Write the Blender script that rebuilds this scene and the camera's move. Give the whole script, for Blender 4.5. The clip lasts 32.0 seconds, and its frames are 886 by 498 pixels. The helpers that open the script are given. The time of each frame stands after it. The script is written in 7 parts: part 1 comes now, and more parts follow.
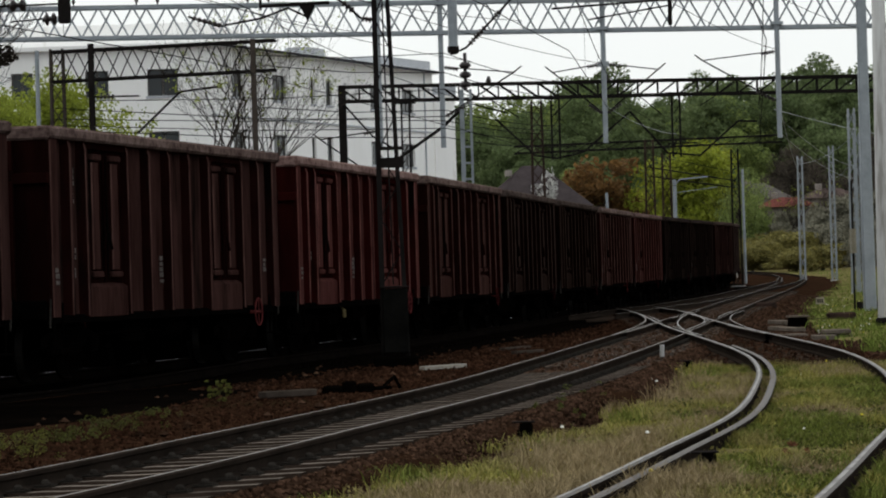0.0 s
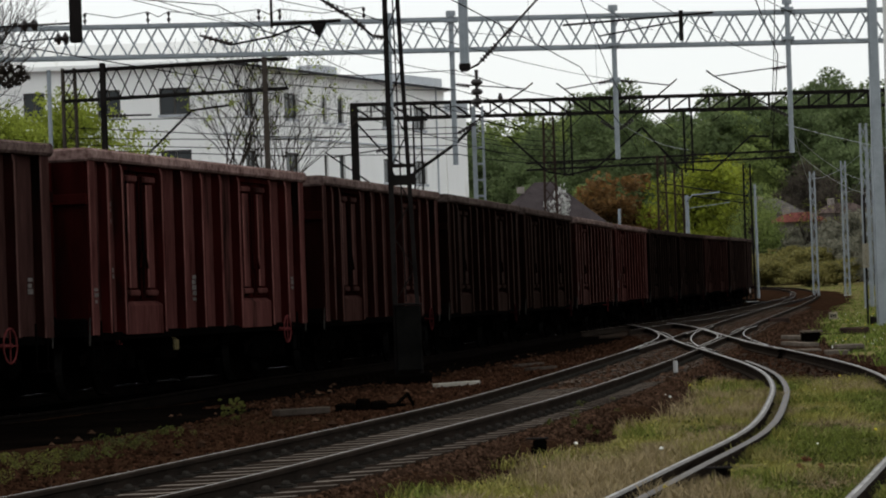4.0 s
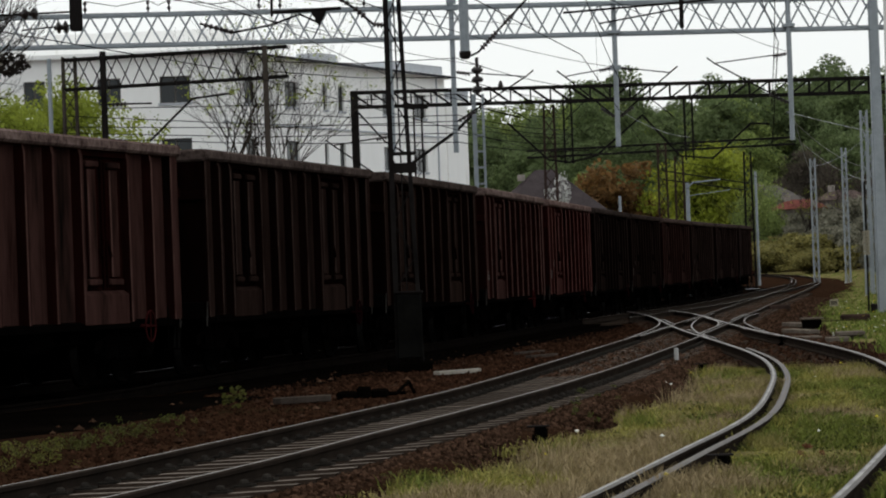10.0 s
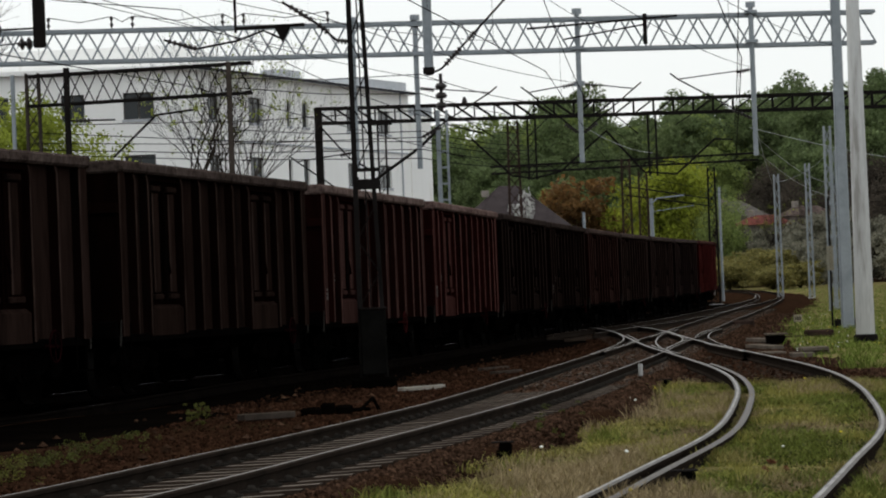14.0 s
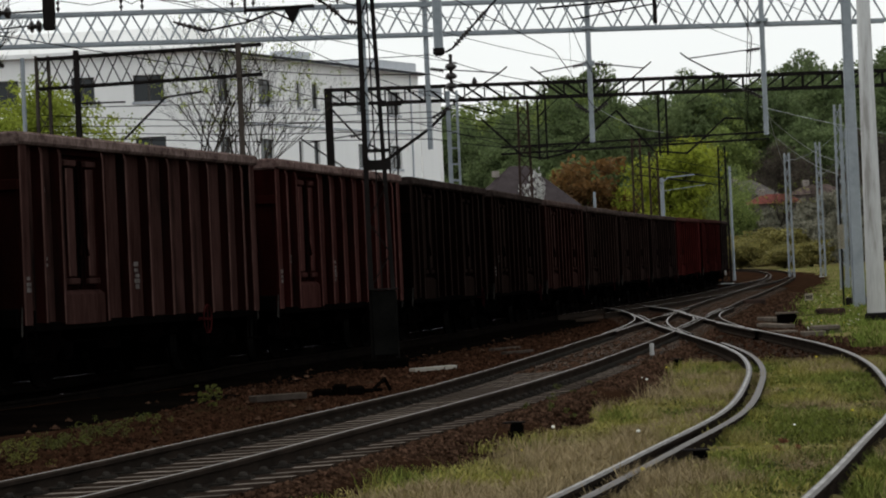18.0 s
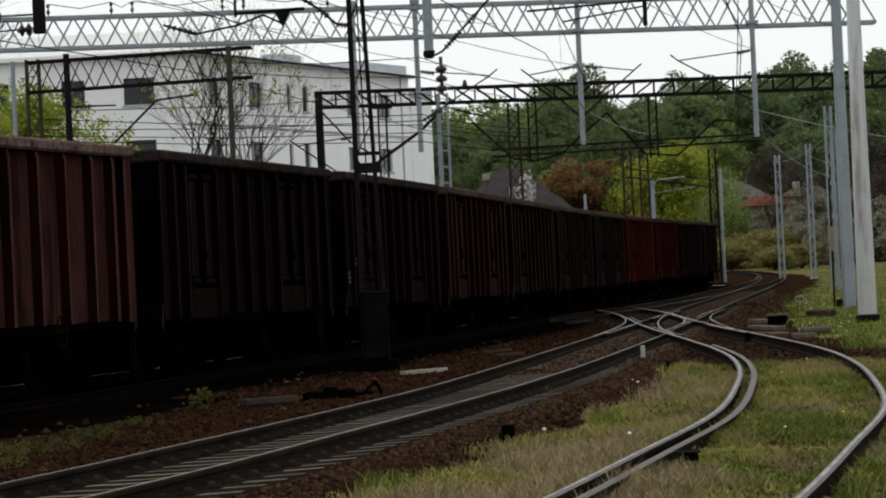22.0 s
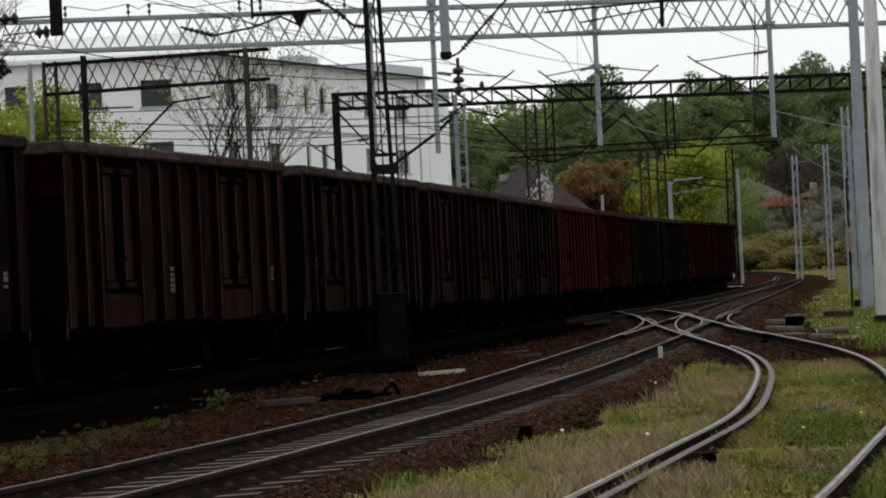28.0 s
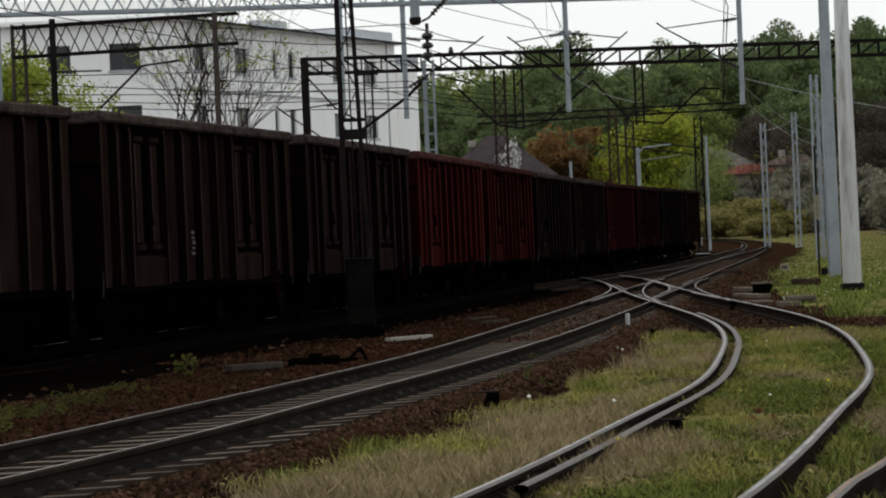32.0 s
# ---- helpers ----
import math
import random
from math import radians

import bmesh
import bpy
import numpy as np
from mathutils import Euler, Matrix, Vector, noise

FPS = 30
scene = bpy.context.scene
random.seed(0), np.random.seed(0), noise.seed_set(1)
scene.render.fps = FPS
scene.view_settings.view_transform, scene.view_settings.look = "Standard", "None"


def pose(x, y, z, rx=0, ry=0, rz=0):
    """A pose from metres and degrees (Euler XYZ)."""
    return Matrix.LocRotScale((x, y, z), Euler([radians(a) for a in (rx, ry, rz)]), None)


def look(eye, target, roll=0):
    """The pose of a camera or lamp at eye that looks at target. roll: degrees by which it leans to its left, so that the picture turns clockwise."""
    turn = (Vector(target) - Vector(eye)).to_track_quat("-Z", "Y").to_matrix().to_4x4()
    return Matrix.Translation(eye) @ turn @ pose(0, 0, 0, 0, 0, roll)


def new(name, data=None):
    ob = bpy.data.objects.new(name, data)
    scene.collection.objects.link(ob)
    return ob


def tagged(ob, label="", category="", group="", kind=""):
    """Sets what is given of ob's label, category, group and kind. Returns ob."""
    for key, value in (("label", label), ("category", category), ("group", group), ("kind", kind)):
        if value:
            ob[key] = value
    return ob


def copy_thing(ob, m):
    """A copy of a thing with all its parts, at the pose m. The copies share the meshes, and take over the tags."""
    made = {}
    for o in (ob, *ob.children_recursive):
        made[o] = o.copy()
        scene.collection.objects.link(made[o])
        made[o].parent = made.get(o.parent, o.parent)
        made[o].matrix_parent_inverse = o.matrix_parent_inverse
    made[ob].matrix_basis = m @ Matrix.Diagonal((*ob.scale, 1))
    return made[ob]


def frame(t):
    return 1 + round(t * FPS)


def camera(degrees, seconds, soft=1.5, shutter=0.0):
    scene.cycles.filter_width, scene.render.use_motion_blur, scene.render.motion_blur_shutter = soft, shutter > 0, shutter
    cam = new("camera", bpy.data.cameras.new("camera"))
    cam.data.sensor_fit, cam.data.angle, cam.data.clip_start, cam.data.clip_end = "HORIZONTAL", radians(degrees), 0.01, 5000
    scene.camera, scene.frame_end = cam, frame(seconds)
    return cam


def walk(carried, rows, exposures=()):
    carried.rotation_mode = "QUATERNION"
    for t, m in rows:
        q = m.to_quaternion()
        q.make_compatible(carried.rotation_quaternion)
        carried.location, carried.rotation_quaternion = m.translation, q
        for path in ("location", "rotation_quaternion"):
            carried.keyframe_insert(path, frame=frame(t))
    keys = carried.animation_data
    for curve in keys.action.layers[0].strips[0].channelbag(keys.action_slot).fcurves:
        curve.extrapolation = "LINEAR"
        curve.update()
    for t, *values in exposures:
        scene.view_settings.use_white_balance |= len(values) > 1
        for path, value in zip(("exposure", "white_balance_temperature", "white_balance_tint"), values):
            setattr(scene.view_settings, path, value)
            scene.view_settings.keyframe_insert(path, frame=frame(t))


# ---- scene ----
import itertools
from mathutils.kdtree import KDTree

EYE_HEIGHT = 1.25          # above the rail heads
cam = camera(14.6, 32.0, soft=2.0)
# seconds, tilt, lean, turn of a camera held by one who stands still
TURNS = [
    (0, 90.523, 1.698, 0.432),
    (0.5, 90.526, 1.634, 0.467),
    (1, 90.497, 1.760, 0.468),
    (1.5, 90.538, 1.772, 0.378),
    (2, 90.668, 1.768, 0.400),
    (2.5, 90.787, 1.657, 0.466),
    (3, 90.885, 1.609, 0.519),
    (3.5, 90.817, 1.974, 0.579),
    (5.5, 90.808, 2.024, 0.730),
    (6, 90.714, 1.966, 0.643),
    (6.5, 90.536, 2.049, 0.641),
    (7, 90.527, 2.128, 0.639),
    (7.5, 90.616, 2.174, 0.640),
    (8, 90.677, 1.946, 0.592),
    (8.5, 90.675, 2.239, 0.677),
    (9, 90.662, 2.312, 0.708),
    (9.5, 90.648, 2.393, 0.697),
    (10, 90.612, 2.136, 0.658),
    (10.5, 90.621, 2.227, 0.679),
    (11, 90.626, 2.354, 0.678),
    (11.5, 90.676, 2.283, 0.572),
    (12, 90.670, 2.175, 0.396),
    (12.5, 90.704, 2.254, 0.300),
    (13, 90.734, 2.321, 0.218),
    (13.5, 90.804, 2.308, 0.179),
    (14, 90.856, 2.230, 0.064),
    (14.5, 90.887, 2.415, -0.063),
    (16.5, 90.699, 2.807, 0.019),
    (17, 90.650, 2.520, 0.100),
    (17.5, 90.650, 2.348, 0.207),
    (18, 90.542, 2.519, 0.246),
    (18.5, 90.526, 2.492, 0.147),
    (19, 90.477, 2.759, 0.084),
    (19.5, 90.453, 2.423, 0.027),
    (20, 90.438, 2.585, -0.080),
    (20.5, 90.445, 2.603, -0.181),
    (21, 90.472, 2.602, -0.226),
    (21.5, 90.525, 2.854, -0.165),
    (22, 90.579, 2.648, 0.094),
    (22.5, 90.430, 2.812, 0.081),
    (23, 90.281, 2.900, 0.000),
    (23.5, 90.376, 2.540, -0.039),
    (24, 90.547, 2.585, 0.217),
    (24.5, 90.600, 2.619, 0.439),
    (25, 90.507, 2.483, 0.524),
    (25.5, 90.380, 2.341, 0.530),
    (27.5, 90.578, 2.778, 0.435),
    (28, 90.613, 2.747, 0.382),
    (28.5, 90.480, 2.609, 0.237),
    (29, 90.462, 2.598, 0.161),
    (29.5, 90.410, 2.279, -0.033),
    (30, 90.322, 2.473, -0.112),
    (30.5, 90.219, 2.449, -0.160),
    (31, 90.151, 2.354, -0.109),
    (31.5, 90.081, 2.195, -0.153),
    (32, 90.019, 2.415, -0.151),
]
walk(cam, [(t, pose(0, 0, EYE_HEIGHT, rx, ry, rz)) for t, rx, ry, rz in TURNS])

# ---- light: an overcast day, white sky, weak high sun ----
SUN_UP, SUN_ROUND = 55, 322
world = bpy.data.worlds.new("overcast_sky")
scene.world = world
world.use_nodes = True
wn, wl = world.node_tree.nodes, world.node_tree.links
wn.clear()
w_out, w_bg = wn.new("ShaderNodeOutputWorld"), wn.new("ShaderNodeBackground")
w_sky, w_mix, w_noise, w_ramp, w_co = (wn.new(k) for k in (
    "ShaderNodeTexSky", "ShaderNodeMix", "ShaderNodeTexNoise", "ShaderNodeMapRange", "ShaderNodeTexCoord"))
w_sky.sky_type, w_sky.sun_disc = "NISHITA", False
w_sky.sun_elevation, w_sky.sun_rotation = radians(SUN_UP), radians(SUN_ROUND)
w_sky.air_density, w_sky.dust_density = 1.0, 3.0
w_mix.data_type = "RGBA"
w_mix.inputs["B"].default_value = (8.9, 9.2, 9.2, 1)      # cloud cover
w_noise.inputs["Scale"].default_value, w_noise.inputs["Detail"].default_value = 2.2, 5
w_ramp.inputs["To Min"].default_value, w_ramp.inputs["To Max"].default_value = 0.72, 1.0
wl.new(w_co.outputs["Generated"], w_noise.inputs["Vector"])
wl.new(w_noise.outputs["Fac"], w_ramp.inputs["Value"])
wl.new(w_ramp.outputs["Result"], w_mix.inputs["Factor"])
wl.new(w_sky.outputs["Color"], w_mix.inputs["A"])
wl.new(w_mix.outputs["Result"], w_bg.inputs["Color"])
wl.new(w_bg.outputs["Background"], w_out.inputs["Surface"])
w_bg.inputs["Strength"].default_value = 0.115
sun = new("sun", bpy.data.lights.new("sun", "SUN"))
sun.data.energy, sun.data.angle, sun.data.color = 0.8, radians(15), (1.0, 0.96, 0.9)
sun.matrix_basis = look((0, 0, 60), (math.sin(radians(SUN_ROUND)) * -60 / math.tan(radians(SUN_UP)),
                                     math.cos(radians(SUN_ROUND)) * -60 / math.tan(radians(SUN_UP)), 0))
scene.view_settings.exposure = 0.0


# ---- materials ----
def tree_of(name):
    m = bpy.data.materials.new(name)
    m.use_nodes = True
    n, l = m.node_tree.nodes, m.node_tree.links
    return m, n, l, n["Principled BSDF"]


def mat(name, dark, light, rough=0.8, metal=0.0, scale=3.0, fine=40.0, bump=0.3, stain=None, stain_scale=0.8,
        stain_at=0.55, streak=1.0, per_object=0.0, bump_size=0.01, tint=False, per_island=0.0, spec=None, glow_through=0.0, dust=None):
    """Two scales of mottling between two colours, stains of a third, fine relief, and a shade of its own for each object."""
    m, n, l, b = tree_of(name)
    co, mp = n.new("ShaderNodeTexCoord"), n.new("ShaderNodeMapping")
    mp.inputs["Scale"].default_value = (1, 1, 1 / streak)
    l.new(co.outputs["Object"], mp.inputs["Vector"])
    def noise_at(s, detail=4):
        t = n.new("ShaderNodeTexNoise")
        t.inputs["Scale"].default_value, t.inputs["Detail"].default_value = s, detail
        t.inputs["Roughness"].default_value = 0.65
        l.new(mp.outputs["Vector"], t.inputs["Vector"])
        return t
    big, small = noise_at(scale), noise_at(fine, 6)
    add = n.new("ShaderNodeMath")
    add.operation = "MULTIPLY_ADD"
    l.new(big.outputs["Fac"], add.inputs[0])
    add.inputs[1].default_value = 0.6
    half = n.new("ShaderNodeMath")
    half.operation = "MULTIPLY"
    l.new(small.outputs["Fac"], half.inputs[0])
    half.inputs[1].default_value = 0.4
    l.new(half.outputs[0], add.inputs[2])
    rmp = n.new("ShaderNodeMapRange")
    rmp.inputs["From Min"].default_value, rmp.inputs["From Max"].default_value = 0.32, 0.68
    l.new(add.outputs[0], rmp.inputs["Value"])
    mix = n.new("ShaderNodeMix")
    mix.data_type = "RGBA"
    mix.inputs["A"].default_value, mix.inputs["B"].default_value = (*dark, 1), (*light, 1)
    l.new(rmp.outputs["Result"], mix.inputs["Factor"])
    col = mix.outputs["Result"]
    if tint:
        oi, mul = n.new("ShaderNodeObjectInfo"), n.new("ShaderNodeMix")
        mul.data_type, mul.blend_type = "RGBA", "MULTIPLY"
        mul.inputs["Factor"].default_value = 1
        l.new(col, mul.inputs["A"])
        l.new(oi.outputs["Color"], mul.inputs["B"])
        col = mul.outputs["Result"]
    if dust:
        du = n.new("ShaderNodeMix")
        du.data_type, du.blend_type = "RGBA", "ADD"
        du.inputs["B"].default_value = (*dust, 1)
        du.clamp_factor = False
        da, amount = n.new("ShaderNodeMath"), n.new("ShaderNodeObjectInfo")
        da.operation = "MULTIPLY"
        l.new(rmp.outputs["Result"], da.inputs[0])
        l.new(amount.outputs["Alpha"], da.inputs[1])
        l.new(da.outputs[0], du.inputs["Factor"])
        l.new(col, du.inputs["A"])
        col = du.outputs["Result"]
    if stain:
        st, sr, sm = noise_at(stain_scale, 5), n.new("ShaderNodeMapRange"), n.new("ShaderNodeMix")
        sr.inputs["From Min"].default_value, sr.inputs["From Max"].default_value = stain_at, stain_at + 0.12
        sm.data_type = "RGBA"
        sm.inputs["B"].default_value = (*stain, 1)
        l.new(st.outputs["Fac"], sr.inputs["Value"])
        l.new(sr.outputs["Result"], sm.inputs["Factor"])
        l.new(col, sm.inputs["A"])
        col = sm.outputs["Result"]
    if per_object or per_island:
        if per_object:
            src, out = n.new("ShaderNodeObjectInfo"), "Random"
        else:
            src, out = n.new("ShaderNodeNewGeometry"), "Random Per Island"
        hs, mr = n.new("ShaderNodeHueSaturation"), n.new("ShaderNodeMapRange")
        k = per_object or per_island
        mr.inputs["To Min"].default_value, mr.inputs["To Max"].default_value = 1 - k, 1 + k
        l.new(src.outputs[out], mr.inputs["Value"])
        l.new(mr.outputs["Result"], hs.inputs["Value"])
        l.new(col, hs.inputs["Color"])
        col = hs.outputs["Color"]
    l.new(col, b.inputs["Base Color"])
    b.inputs["Roughness"].default_value, b.inputs["Metallic"].default_value = rough, metal
    b.inputs["Specular IOR Level"].default_value = spec if spec is not None else 0.0 if rough > 0.65 else 0.3
    if glow_through:
        tl, ms = n.new("ShaderNodeBsdfTranslucent"), n.new("ShaderNodeMixShader")
        ms.inputs["Fac"].default_value = glow_through
        l.new(col, tl.inputs["Color"])
        l.new(b.outputs["BSDF"], ms.inputs[1])
        l.new(tl.outputs["BSDF"], ms.inputs[2])
        l.new(ms.outputs["Shader"], n["Material Output"].inputs["Surface"])
    if bump:
        bp = n.new("ShaderNodeBump")
        bp.inputs["Strength"].default_value, bp.inputs["Distance"].default_value = bump, bump_size
        l.new(small.outputs["Fac"], bp.inputs["Height"])
        l.new(bp.outputs["Normal"], b.inputs["Normal"])
    return m


M_SOIL = mat("reddish_ballast_soil", (0.008, 0.0045, 0.0028), (0.036, 0.0185, 0.0108), 0.95, scale=0.5, fine=9, bump=0.8, bump_size=0.05,
             stain=(0.016, 0.012, 0.006), stain_scale=0.15, stain_at=0.6)
# Near-black; on the train's bed it paints in the train's shadow.
M_NEAR_BLACK = mat("near_black_matte", (0.0008, 0.0007, 0.0006), (0.0045, 0.0032, 0.0025), 0.95, scale=0.8, fine=12, bump=0.6, bump_size=0.04, spec=0.0)
# Flat black; the added backing behind the train uses it as painted shade.
M_FLAT_BLACK = mat("flat_black", (0.0008, 0.0007, 0.0006), (0.003, 0.0025, 0.002), 0.95, scale=0.8, fine=10, spec=0.0)
M_STONE = mat("ballast_stone", (0.009, 0.0052, 0.0033), (0.082, 0.046, 0.03), 0.95, scale=3, fine=30, per_island=0.65)
M_STONE_DARK = mat("dark_reddish_stone", (0.009, 0.0044, 0.0026), (0.05, 0.024, 0.0145), 0.95, scale=3, fine=30, per_island=0.65)
M_TURF = mat("turf_soil", (0.083, 0.072, 0.026), (0.192, 0.164, 0.070), 0.95, scale=0.8, fine=12, bump=0.6, bump_size=0.04)
M_GRASS = mat("grass_blade", (0.15, 0.142, 0.034), (0.29, 0.27, 0.078), 0.7, scale=0.3, fine=5, bump=0, per_island=0.4,
              stain=(0.21, 0.16, 0.1), stain_scale=0.35, stain_at=0.46)
M_GREEN = mat("fresh_grass", (0.08, 0.098, 0.021), (0.172, 0.198, 0.048), 0.7, scale=0.5, fine=5, bump=0, per_island=0.4)
M_VERGE = mat("lush_verge_grass", (0.078, 0.108, 0.02), (0.17, 0.215, 0.05), 0.7, scale=0.5, fine=5, bump=0, per_island=0.4)
M_RAIL_TOP = mat("worn_rail_head", (0.1, 0.09, 0.08), (0.33, 0.305, 0.275), 0.4, 0.8, scale=2.5, fine=30, bump=0.1, stain=(0.075, 0.058, 0.044), stain_scale=1.6, stain_at=0.46)
M_RAIL_DULL = mat("rust_crusted_rail", (0.16, 0.12, 0.095), (0.32, 0.25, 0.2), 0.8, 0.0, scale=2, fine=40, bump=0.3)
M_RAIL_MID = mat("grey_rail_head", (0.085, 0.074, 0.064), (0.15, 0.132, 0.115), 0.5, 0.6, scale=1, fine=30, bump=0.05)
M_RAIL_POLISHED = mat("polished_rail_head", (0.3, 0.29, 0.28), (0.5, 0.48, 0.46), 0.2, 1.0, scale=1, fine=30, bump=0.02)
M_CLAMP = mat("worn_clamp_steel", (0.009, 0.008, 0.007), (0.04, 0.035, 0.03), 0.7, 0.0, scale=6, fine=40, bump=0.1)
M_RAIL_SHOULDER = mat("brown_rail_shoulder", (0.035, 0.03, 0.025), (0.095, 0.082, 0.07), 0.6, 0.3, scale=2.5, fine=30, bump=0.1)
# Rail web colour for under the train, its shadow mixed in.
M_RAIL_SHADOWED = mat("shadow_black_rail", (0.002, 0.0018, 0.0016), (0.008, 0.006, 0.005), 0.85, 0.0, scale=2, fine=40, bump=0.3, spec=0.0)
M_RAIL_CHECK = mat("brown_check_rail", (0.05, 0.04, 0.033), (0.115, 0.094, 0.08), 0.6, 0.3, scale=2, fine=30, bump=0.2)
M_CABINET = mat("soot_dark_cabinet", (0.003, 0.003, 0.0028), (0.011, 0.0105, 0.0095), 0.7, scale=2, fine=20, bump=0.1)
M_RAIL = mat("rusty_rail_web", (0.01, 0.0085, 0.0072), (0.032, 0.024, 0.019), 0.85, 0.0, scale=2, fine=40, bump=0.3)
M_SLEEPER = mat("concrete_sleeper", (0.055, 0.047, 0.039), (0.175, 0.15, 0.127), 0.9, scale=2, fine=35, per_object=0.5,
                stain=(0.05, 0.033, 0.026), stain_scale=2, stain_at=0.56)
# Darker copy of the sleeper concrete: shade on the sides put in colour.
M_SLEEPER_SIDE = mat("shaded_sleeper_side", (0.012, 0.0085, 0.0065), (0.038, 0.027, 0.021), 0.95, scale=2, fine=30)
M_WOOD = mat("old_wooden_sleeper", (0.016, 0.012, 0.01), (0.055, 0.04, 0.03), 0.92, scale=3, fine=40, per_object=0.3)
M_DARKSTEEL = mat("dark_painted_steel", (0.007, 0.0064, 0.0062), (0.021, 0.018, 0.017), 0.7, 0.1, scale=2, fine=30, bump=0.1)
M_RUSTSTEEL = mat("rusted_dark_lattice", (0.02, 0.014, 0.012), (0.06, 0.038, 0.03), 0.8, 0.1, scale=2, fine=30, bump=0.1)
M_BROWNPOST = mat("grey_brown_post", (0.03, 0.024, 0.02), (0.085, 0.07, 0.06), 0.8, scale=1, fine=12, streak=3)
M_GALV = mat("galvanised_steel", (0.2, 0.225, 0.245), (0.31, 0.34, 0.365), 0.5, 0.3, scale=2, fine=20, bump=0.05)
M_CONCRETE = mat("pale_concrete", (0.36, 0.36, 0.35), (0.56, 0.56, 0.55), 0.9, scale=3, fine=24, bump=0.3, stain=(0.26, 0.25, 0.235), stain_scale=3, stain_at=0.5, streak=9)
M_WHITE = mat("white_render", (0.87, 0.865, 0.845), (0.94, 0.935, 0.92), 0.9, scale=0.3, fine=3, bump=0.05, stain=(0.74, 0.72, 0.68), streak=5, stain_at=0.62)
M_ROOF = mat("dark_roof_edge", (0.03, 0.03, 0.035), (0.08, 0.08, 0.09), 0.7, scale=1, fine=9)
M_GREYMETAL = mat("grey_sheet", (0.35, 0.37, 0.4), (0.48, 0.5, 0.53), 0.6, 0.2, scale=0.6, fine=9)
M_FRAME = mat("dark_window_frame", (0.05, 0.045, 0.04), (0.1, 0.09, 0.08), 0.6, scale=3, fine=20)
# Weathered dark coat; on the rib flanks it stands for their shade.
M_WAGON = mat("weathered_darkened_paint", (0.12, 0.1, 0.1), (0.75, 0.62, 0.6), 0.7, 0.0, scale=0.9, fine=9, bump=0.25, streak=5, tint=True,
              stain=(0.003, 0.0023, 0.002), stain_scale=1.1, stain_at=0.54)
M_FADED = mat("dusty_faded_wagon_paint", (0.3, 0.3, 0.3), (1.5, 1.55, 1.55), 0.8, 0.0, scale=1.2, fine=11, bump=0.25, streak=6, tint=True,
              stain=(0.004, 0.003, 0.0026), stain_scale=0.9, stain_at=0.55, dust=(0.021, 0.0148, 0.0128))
# Paler than the sides: dust, plus sky light on the rails put in colour.
M_TOPRAIL = mat("dusty_skylit_top_rail", (0.7, 0.7, 0.7), (1.3, 1.3, 1.3), 0.85, 0.0, scale=1.5, fine=12, bump=0.2, tint=True, dust=(0.15, 0.118, 0.105))
# One edge of each rib: wear, plus an edge highlight put in the colour.
M_RIM = mat("worn_highlit_edge", (0.8, 0.8, 0.8), (3.2, 3.2, 3.2), 0.7, 0.0, scale=2.2, fine=14, bump=0, streak=5, tint=True, dust=(0.05, 0.04, 0.035))
# Underframe black includes the shade beneath the wagons.
M_UNDER = mat("shade_black_underframe", (0.0006, 0.0005, 0.0005), (0.0026, 0.0021, 0.0019), 0.85, 0.0, scale=2, fine=20, bump=0.1, spec=0.0)
M_TREAD = mat("wheel_tread", (0.006, 0.0055, 0.005), (0.018, 0.016, 0.015), 0.6, 0.5, scale=2, fine=20, bump=0.05)
M_HANDLE = mat("pale_worn_handle", (0.008, 0.007, 0.0065), (0.06, 0.055, 0.05), 0.7, scale=6, fine=40, bump=0)
M_YELLOW = mat("faded_yellow_plate", (0.03, 0.024, 0.01), (0.13, 0.105, 0.055), 0.8, scale=9, fine=40, bump=0)
M_CHALK = mat("white_stencil", (0.03, 0.026, 0.024), (0.17, 0.15, 0.142), 0.8, scale=6, fine=50, bump=0)
M_REDWHEEL = mat("red_handwheel", (0.06, 0.013, 0.013), (0.12, 0.03, 0.03), 0.8, scale=5, fine=20, bump=0, tint=True)
M_BARK = mat("bark", (0.018, 0.015, 0.012), (0.055, 0.045, 0.037), 0.95, scale=3, fine=30)
M_INSUL = mat("insulator", (0.01, 0.008, 0.007), (0.03, 0.022, 0.02), 0.3, scale=3, fine=20, bump=0)


def leaf_mat(name, a, b):
    return mat(name, a, b, 0.75, scale=0.12, fine=1.2, bump=0, per_island=0.4, glow_through=0.45, spec=0.2)


M_LEAF_WOOD = leaf_mat("woodland_leaves", (0.085, 0.12, 0.05), (0.19, 0.24, 0.1))
M_LEAF_LIME = leaf_mat("lime_leaves", (0.18, 0.22, 0.025), (0.33, 0.36, 0.045))
M_LEAF_RED = leaf_mat("copper_leaves", (0.12, 0.068, 0.024), (0.22, 0.12, 0.042))
M_LEAF_RUST = leaf_mat("reddish_weed_leaves", (0.11, 0.04, 0.02), (0.2, 0.09, 0.05))
M_LEAF_YEL = leaf_mat("yellowish_leaves", (0.13, 0.12, 0.035), (0.24, 0.21, 0.07))
M_GLASS, _n, _l, _b = tree_of("window_glass")
_b.inputs["Base Color"].default_value = (0.02, 0.025, 0.028, 1)
_b.inputs["Roughness"].default_value, _b.inputs["IOR"].default_value = 0.05, 1.45
_b.inputs["Specular IOR Level"].default_value = 0.35


